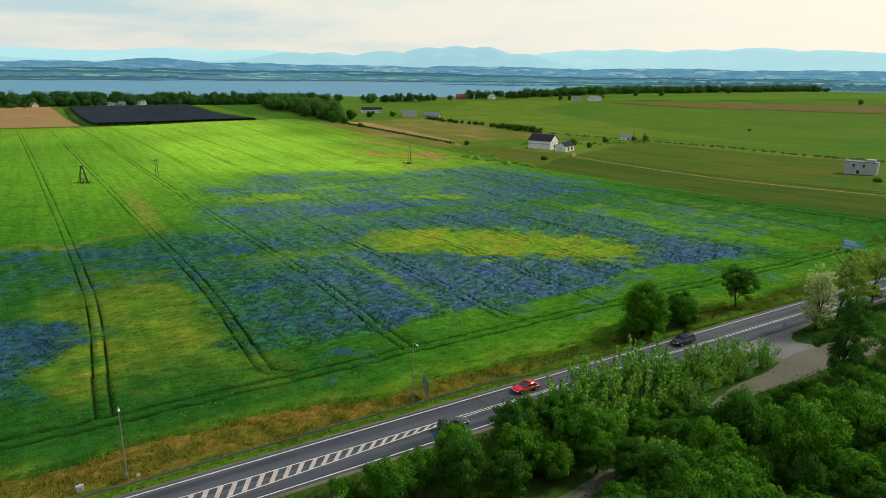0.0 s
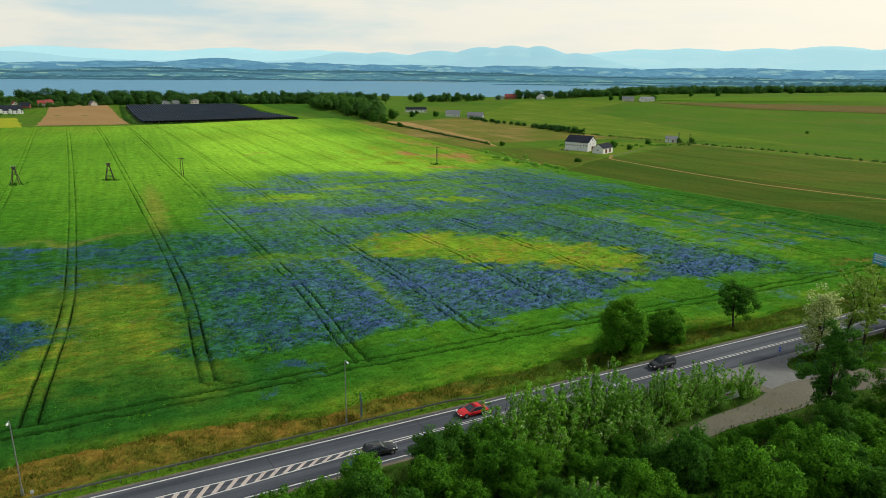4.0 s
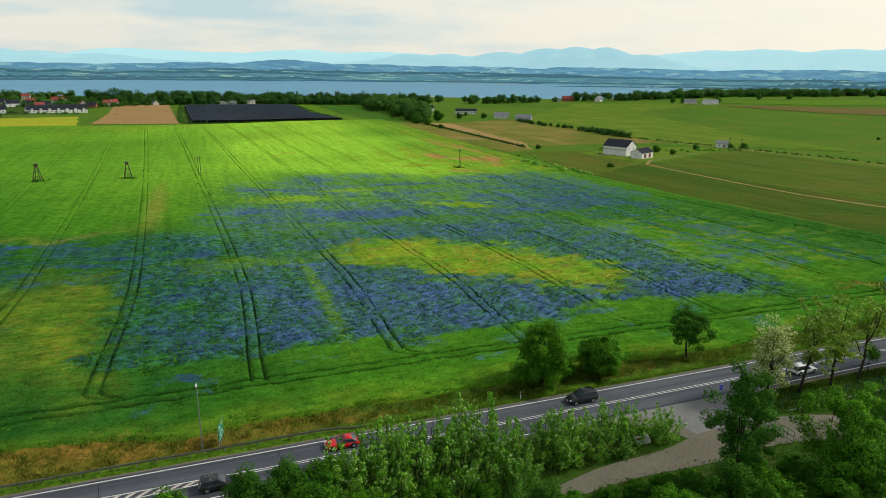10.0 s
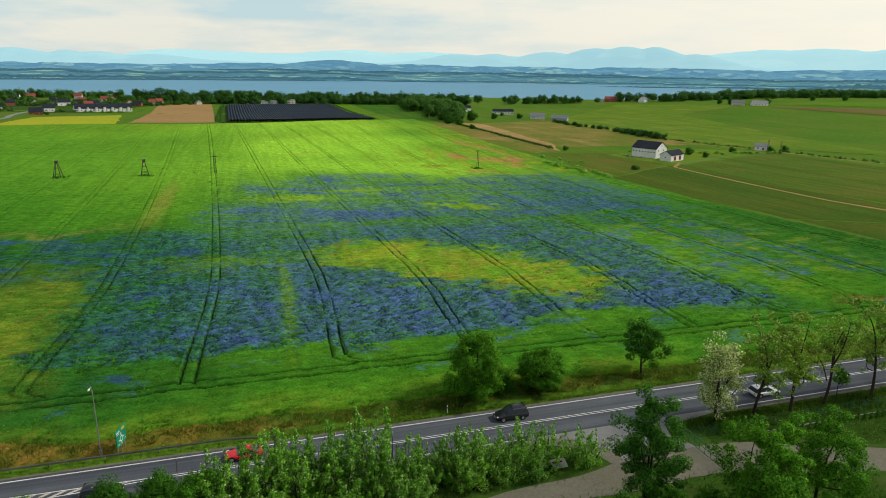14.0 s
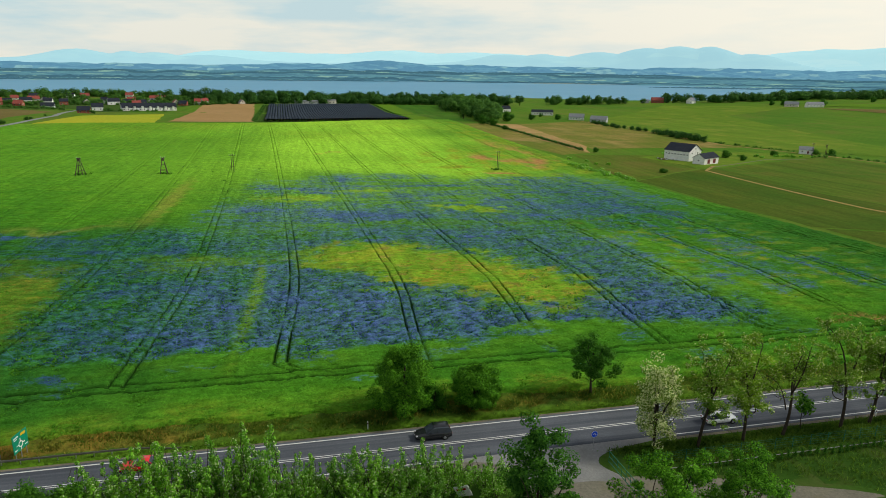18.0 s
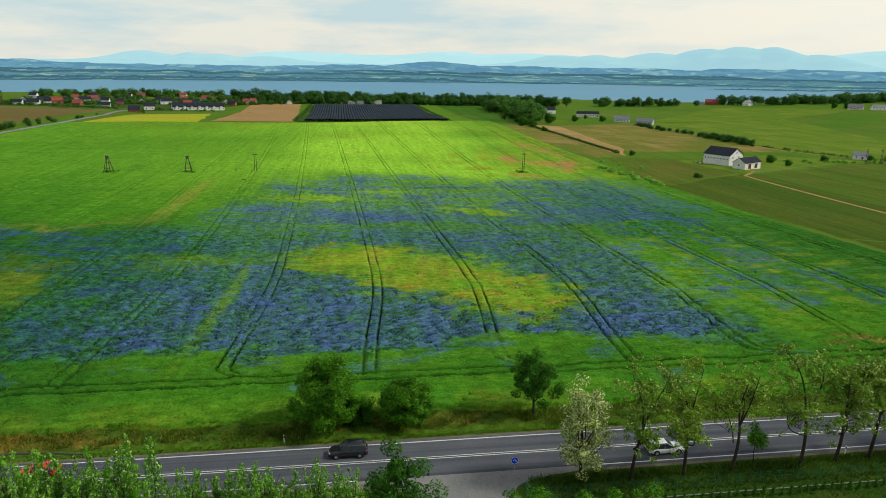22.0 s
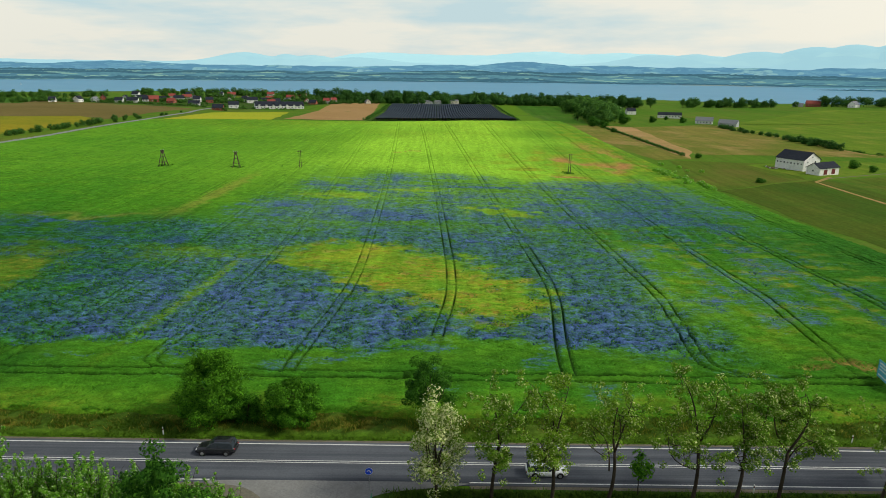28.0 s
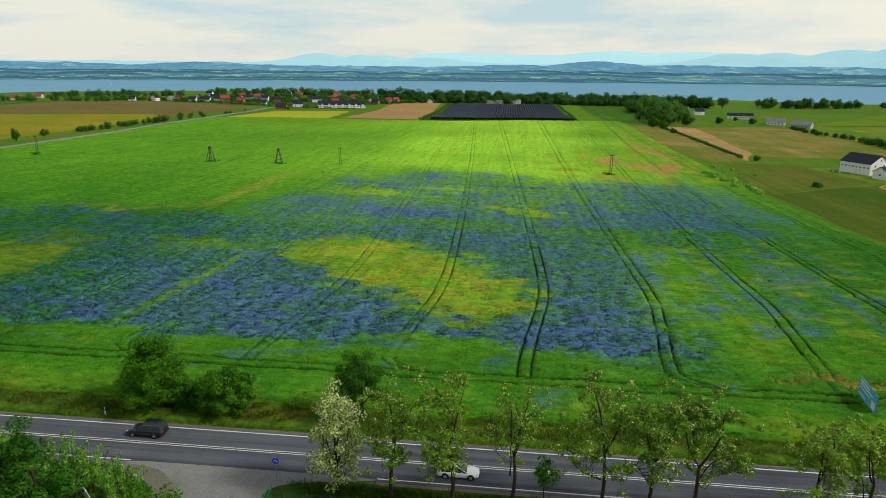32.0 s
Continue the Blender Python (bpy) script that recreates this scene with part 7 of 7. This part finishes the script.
for k in range(1, 64):
    again(CON, 76.0 + k * 1.05, -15.0 - 0.15 * math.sin(k * 0.7), 40 * k, 0.85 + 0.3 * ((k * 37) % 10) / 10)
edging = tagged(new("lawn_edging", strip("lawn_edging", 75.0, 142.0, -14.35, -14.2, 0.33, M_APRON)), "pale stone edging beside the young hedge", "edging", kind="structure")


# ---- cars on the road ----
def loft(rings):
    """A closed skin over rings of equal count."""
    n = len(rings[0])
    V = [p for ring in rings for p in ring]
    Fs = [(n * i + k, n * i + (k + 1) % n, n * (i + 1) + (k + 1) % n, n * (i + 1) + k) for i in range(len(rings) - 1) for k in range(n)]
    return V, Fs + [tuple(range(n))[::-1], tuple(n * (len(rings) - 1) + k for k in range(n))]


def hull_ring(x, w, z0, z1, shoulder):
    """A car's cross section: tucked sills, full flanks, a crowned top."""
    half = [(0.86, 0.0), (0.97, 0.16), (1.0, 0.45), (0.985, 0.72), (shoulder, 0.93), (shoulder * 0.6, 0.985), (0.0, 1.0)]
    pts = [(x, -w * a, z0 + (z1 - z0) * b) for a, b in half]
    return pts + [(x, w * a, z0 + (z1 - z0) * b) for a, b in half[-2::-1]]


def car(name, r, s, heading, paint, label, L=4.5, W=1.85, H=1.5, suv=False):
    """A passenger car: lofted body, glazed cabin under a painted roof, wheels with rims, lamps."""
    x, y = xy_of(r, s)
    ob = thing(name, pose(x, y, 0.055, 0, 0, ROAD_TURN + heading), label, "car", "cars on the road")
    f, hw = L / 2, W / 2
    belt = (0.60 if suv else 0.62) * H
    tail = belt * (1.0 if suv else 0.96)
    spans = [(-f, 0.80, 0.44, tail * 0.80, 0.80), (-f + 0.06, 0.90, 0.34, tail * 0.92, 0.86), (-f + 0.30, 0.97, 0.26, tail, 0.90), (-f + 1.1, 1.0, 0.22, belt, 0.90), (0.0, 1.0, 0.20, belt, 0.90), (f - 1.45, 1.0, 0.20, belt * 0.97, 0.90), (f - 0.85, 0.98, 0.22, belt * 0.90, 0.88), (f - 0.30, 0.92, 0.26, belt * 0.80, 0.84), (f - 0.08, 0.84, 0.32, belt * 0.68, 0.80), (f, 0.74, 0.40, belt * 0.58, 0.76)]
    body = part("body", mesh_from("body", *loft([hull_ring(a, hw * w, z0, z1, sh) for a, w, z0, z1, sh in spans]), paint, True), ob)
    rear, front = -f + (0.16 if suv else 0.45), f - (1.35 if suv else 1.40)
    cabin = [(rear, 0.86, 0.05), (rear + (0.22 if suv else 0.62), 0.80, 0.86), (rear + (0.60 if suv else 1.05), 0.77, 0.985), (0.0, 0.76, 1.0), (front - 0.95, 0.76, 0.96), (front - 0.45, 0.80, 0.55), (front, 0.86, 0.03)]
    rings = []
    for a, w, up in cabin:
        z1 = belt * 0.97 + (H - belt * 0.97) * up
        rings.append([(a, -hw * 0.90, belt * 0.93), (a, -hw * (0.90 + (w - 0.90) * up * 0.8), belt * 0.93 + (z1 - belt * 0.93) * 0.8), (a, -hw * w * 0.86, z1 - 0.02 * up), (a, 0.0, z1), (a, hw * w * 0.86, z1 - 0.02 * up), (a, hw * (0.90 + (w - 0.90) * up * 0.8), belt * 0.93 + (z1 - belt * 0.93) * 0.8), (a, hw * 0.90, belt * 0.93)])
    part("glass", mesh_from("glass", *loft(rings), M_GLASS), body, "dark window glass")
    roof = []
    for a, w, up in cabin[1:5]:
        z1 = belt * 0.97 + (H - belt * 0.97) * up
        roof.append([(a, -hw * w * 0.90, z1 - 0.06), (a, -hw * w * 0.84, z1 + 0.012), (a, 0.0, z1 + 0.03), (a, hw * w * 0.84, z1 + 0.012), (a, hw * w * 0.90, z1 - 0.06)])
    part("roof", mesh_from("roof", *loft(roof), paint, True), body)
    zr = H - 0.05
    for sy in (-1, 1):
        for xa, xb in ((front - 0.93, front - 0.04), (rear + (0.30 if suv else 0.70), rear + 0.04)):
            part("pillar", mesh_from("pillar", *tube_data([(xa, sy * hw * 0.69, zr - 0.02), (xb, sy * hw * 0.86, belt * 0.97)], [0.045, 0.05], 5), paint), body)
        part("pillar", mesh_from("pillar", *tube_data([(-0.32, sy * hw * 0.70, zr), (-0.36, sy * hw * 0.90, belt * 0.97)], [0.04, 0.045], 5), paint), body)
        part("mirror", bevel_box("mirror", front - 0.62, sy * (hw + 0.05) - 0.09, belt * 0.96, front - 0.44, sy * (hw + 0.05) + 0.09, belt * 0.96 + 0.14, paint, 0.04), body)
        part("headlight", bevel_box("headlight", f - 0.34, sy * W * 0.34 - 0.17, belt * 0.60, f - 0.05, sy * W * 0.34 + 0.13, belt * 0.73, M_LAMPCLEAR, 0.04), body, "clear headlight")
        part("tail_light", bevel_box("tail_light", -f - 0.012, sy * W * 0.34 - 0.15, tail * 0.66, -f + 0.20, sy * W * 0.34 + 0.13, tail * 0.86, M_LAMPRED, 0.03), body, "red tail light")
        for wx in (-L * 0.29, L * 0.31):
            V, Fs = tube_data([(wx, sy * (hw - 0.02), 0.35), (wx, sy * (hw + 0.012), 0.35)], [0.40, 0.385], 18)
            part("wheel_arch", mesh_from("wheel_arch", V, Fs, M_RUBBER), body, "dark wheel arch")
            V, Fs = tube_data([(wx, sy * (hw - 0.2), 0.33), (wx, sy * (hw - 0.19), 0.33), (wx, sy * (hw + 0.02), 0.33), (wx, sy * (hw + 0.03), 0.33)], [0.27, 0.33, 0.33, 0.29], 18)
            wh = part("wheel", mesh_from("wheel", V, Fs, M_RUBBER), ob)
            V, Fs = tube_data([(wx, sy * (hw - 0.05), 0.33), (wx, sy * (hw + 0.045), 0.33)], [0.23, 0.20], 14)
            part("rim", mesh_from("rim", V, Fs, M_STEEL), wh)
    part("bumper", bevel_box("bumper", f - 0.16, -hw * 0.74, 0.28, f + 0.03, hw * 0.74, 0.42, M_RUBBER, 0.04), body, "dark lower bumper")
    part("bumper", bevel_box("bumper", -f - 0.02, -hw * 0.76, 0.32, -f + 0.14, hw * 0.76, 0.48, M_RUBBER, 0.04), body, "dark lower bumper")
    part("plate", mesh_from("plate", *box_data(f + 0.02, -0.26, 0.46, f + 0.04, 0.26, 0.57), M_SIGNWHITE), body, "plain pale plate")
    return ob


car("car", 14.0, -1.8, 180, M_RED, "bright red sports coupe driving on the road", 4.4, 1.9, 1.28)
car("car", 87.8, -5.4, 0, M_CARWHITE, "white estate car driving behind the roadside trees", 4.7, 1.88, 1.5, True)
car("car", -1.0, -5.4, 0, M_BLACK, "black hatchback driving on the road", 4.3, 1.85, 1.5, True)
car("car", 49.0, -1.8, 180, M_BLACK, "black off-road car driving on the road", 4.7, 1.95, 1.75, True)
for k, (x, y, t) in enumerate(((249, 357, 30), (253, 361, 34))):
    c = car("parked_car", 0, 0, 0, M_CARWHITE, "white car parked beside the flat-roofed house", 4.5, 1.85, 1.5, True)
    c.matrix_basis = pose(x, y, gz(x, y) + 0.52, 0, 0, t)
    c["group"] = "parked cars"

# ---- plants of the crop and verge, far too many to count ----
def tufts(name, n, r_lo, r_hi, s_lo, s_hi, keep, mat, size, lift, label, seed, category="plants", near=1.0, wide=0.8, lean=0.7, tip=1.2):
    """Loose upright sprays scattered over a stretch; keep gives their density."""
    rng = np.random.default_rng(seed)
    r = rng.uniform(r_lo, r_hi, n)
    s = s_lo + (s_hi - s_lo) * rng.random(n) ** near
    ok = rng.random(n) < keep(r, s)
    r, s = r[ok], s[ok]
    x, y = xy_of(r, s)
    m = len(r)
    h = size * rng.uniform(0.6, 1.5, m)
    w = size * wide * rng.uniform(0.5, 1.1, m)
    a = rng.uniform(0, 2 * np.pi, m)
    tx, ty = rng.normal(size=m) * lean * h, rng.normal(size=m) * lean * h
    base = ground_z(x, y) + lift(r, s)
    dx, dy = np.cos(a) * w / 2, np.sin(a) * w / 2
    P0 = np.stack([x - dx, y - dy, base - 0.1], -1)
    P1 = np.stack([x + dx, y + dy, base - 0.1], -1)
    P2 = np.stack([x + dx * tip + tx, y + dy * tip + ty, base + h * 0.52], -1)
    P3 = np.stack([x - dx * tip + tx, y - dy * tip + ty, base + h * 0.6], -1)
    up = np.stack([rng.normal(size=m) * 0.45, rng.normal(size=m) * 0.45, np.ones(m)], -1)
    return tagged(new(name, quads_mesh(name, np.stack([P0, P1, P2, P3], 1), mat, up / np.linalg.norm(up, axis=1, keepdims=True))), label, category, kind="stuff")


def no_track(r, s):
    return 1 - tracks(row_of(r, s), s, 0.3)


tufts("cornflowers", 420000, -75, 175, 24, 260, lambda r, s: np.clip(field_cover(r, s)[0] * 1.15 - 0.15, 0, 1) * no_track(r, s), M_TUFT_FLOWER, 0.26, lambda r, s: 0.88 + 0 * r, "violet-blue cornflowers in loose drifts", 401, near=1.6)
tufts("crop_plants", 260000, -75, 200, 7.0, 110, lambda r, s: smooth((s - field_edge(r)) / 0.6) * (1 - field_cover(r, s)[0] * 0.75) * (1 - field_cover(r, s)[2]) * no_track(r, s) * (1 - 0.9 * smooth((s - 45) / 60)), M_TUFT, 0.24, lambda r, s: 0.88 + 0 * r - 0.3 * field_cover(r, s)[1], "tops of the standing green crop", 402, near=1.5)
tufts("dry_grass", 80000, -75, 190, 2.2, 11.5, lambda r, s: smooth((s - 1.8) / 2.0) * smooth((field_edge(r) - s) / 0.6 + 0.5) * (0.78 - 0.34 * smooth((r - 6) / 26)) * (0.6 + 0.5 * fnoise(r, s, 6, 406)), M_TUFT_DRY, 0.62, lambda r, s: 0.2 + 0 * r, "tall dry yellow grass on the verge", 403, "grass", wide=0.22, lean=0.35, tip=0.5)
tufts("verge_grass", 150000, -75, 200, 0.9, 7.8, lambda r, s: 0.22 + 0.7 * smooth((r - 5) / 30), M_TUFT_GRASS, 0.40, lambda r, s: 0.02 + 0.2 * smooth((s - 2.4) / 1.5), "green grass on the verge", 404, "grass", wide=0.25, lean=0.4, tip=0.5)
tufts("weeds", 70000, -60, 190, -60, -8.9, lambda r, s: 0.9 * (1 - blob(r, s, 62, -13, 12, 7, 0, 0.2)) * (1 - blob(r, s, 82, -21, 18, 4, -14, 0.2)) * (1 - smooth((r - 69) / 4) * smooth((-13.2 - s) / 1.0)) * (1 - np.exp(-((s + 18 + 6.0 * np.clip((44 - r) / 58, 0, 1)) / 2.2) ** 4)), M_TUFT_GRASS, 0.42, lambda r, s: 0.16 + 0 * r, "weeds and long grass under the bushes", 405, "weeds", near=0.6, wide=0.4, lean=0.5, tip=0.7)
tufts("roadside_grass", 42000, 60, 190, -13.0, -8.9, lambda r, s: 0.95 * (1 - blob(r, s, 62, -13, 11, 7, 0, 0.2)), M_TUFT_GRASS, 0.50, lambda r, s: 0.10 + 0 * r, "lush grass between the road and the fence", 408, "grass", wide=0.3, lean=0.45, tip=0.5)
tufts("lawn_grass", 34000, 70, 190, -38, -13.2, lambda r, s: 0.9 * (1 - blob(r, s, 82, -21, 18, 4.6, -14, 0.15)) * (1 - blob(r, s, 68, -17, 7, 5, 0, 0.15)), M_TUFT_GRASS, 0.36, lambda r, s: 0.2 + 0 * r, "longer grass and weeds in the lawn", 407, "grass", wide=0.35, lean=0.5, tip=0.6)
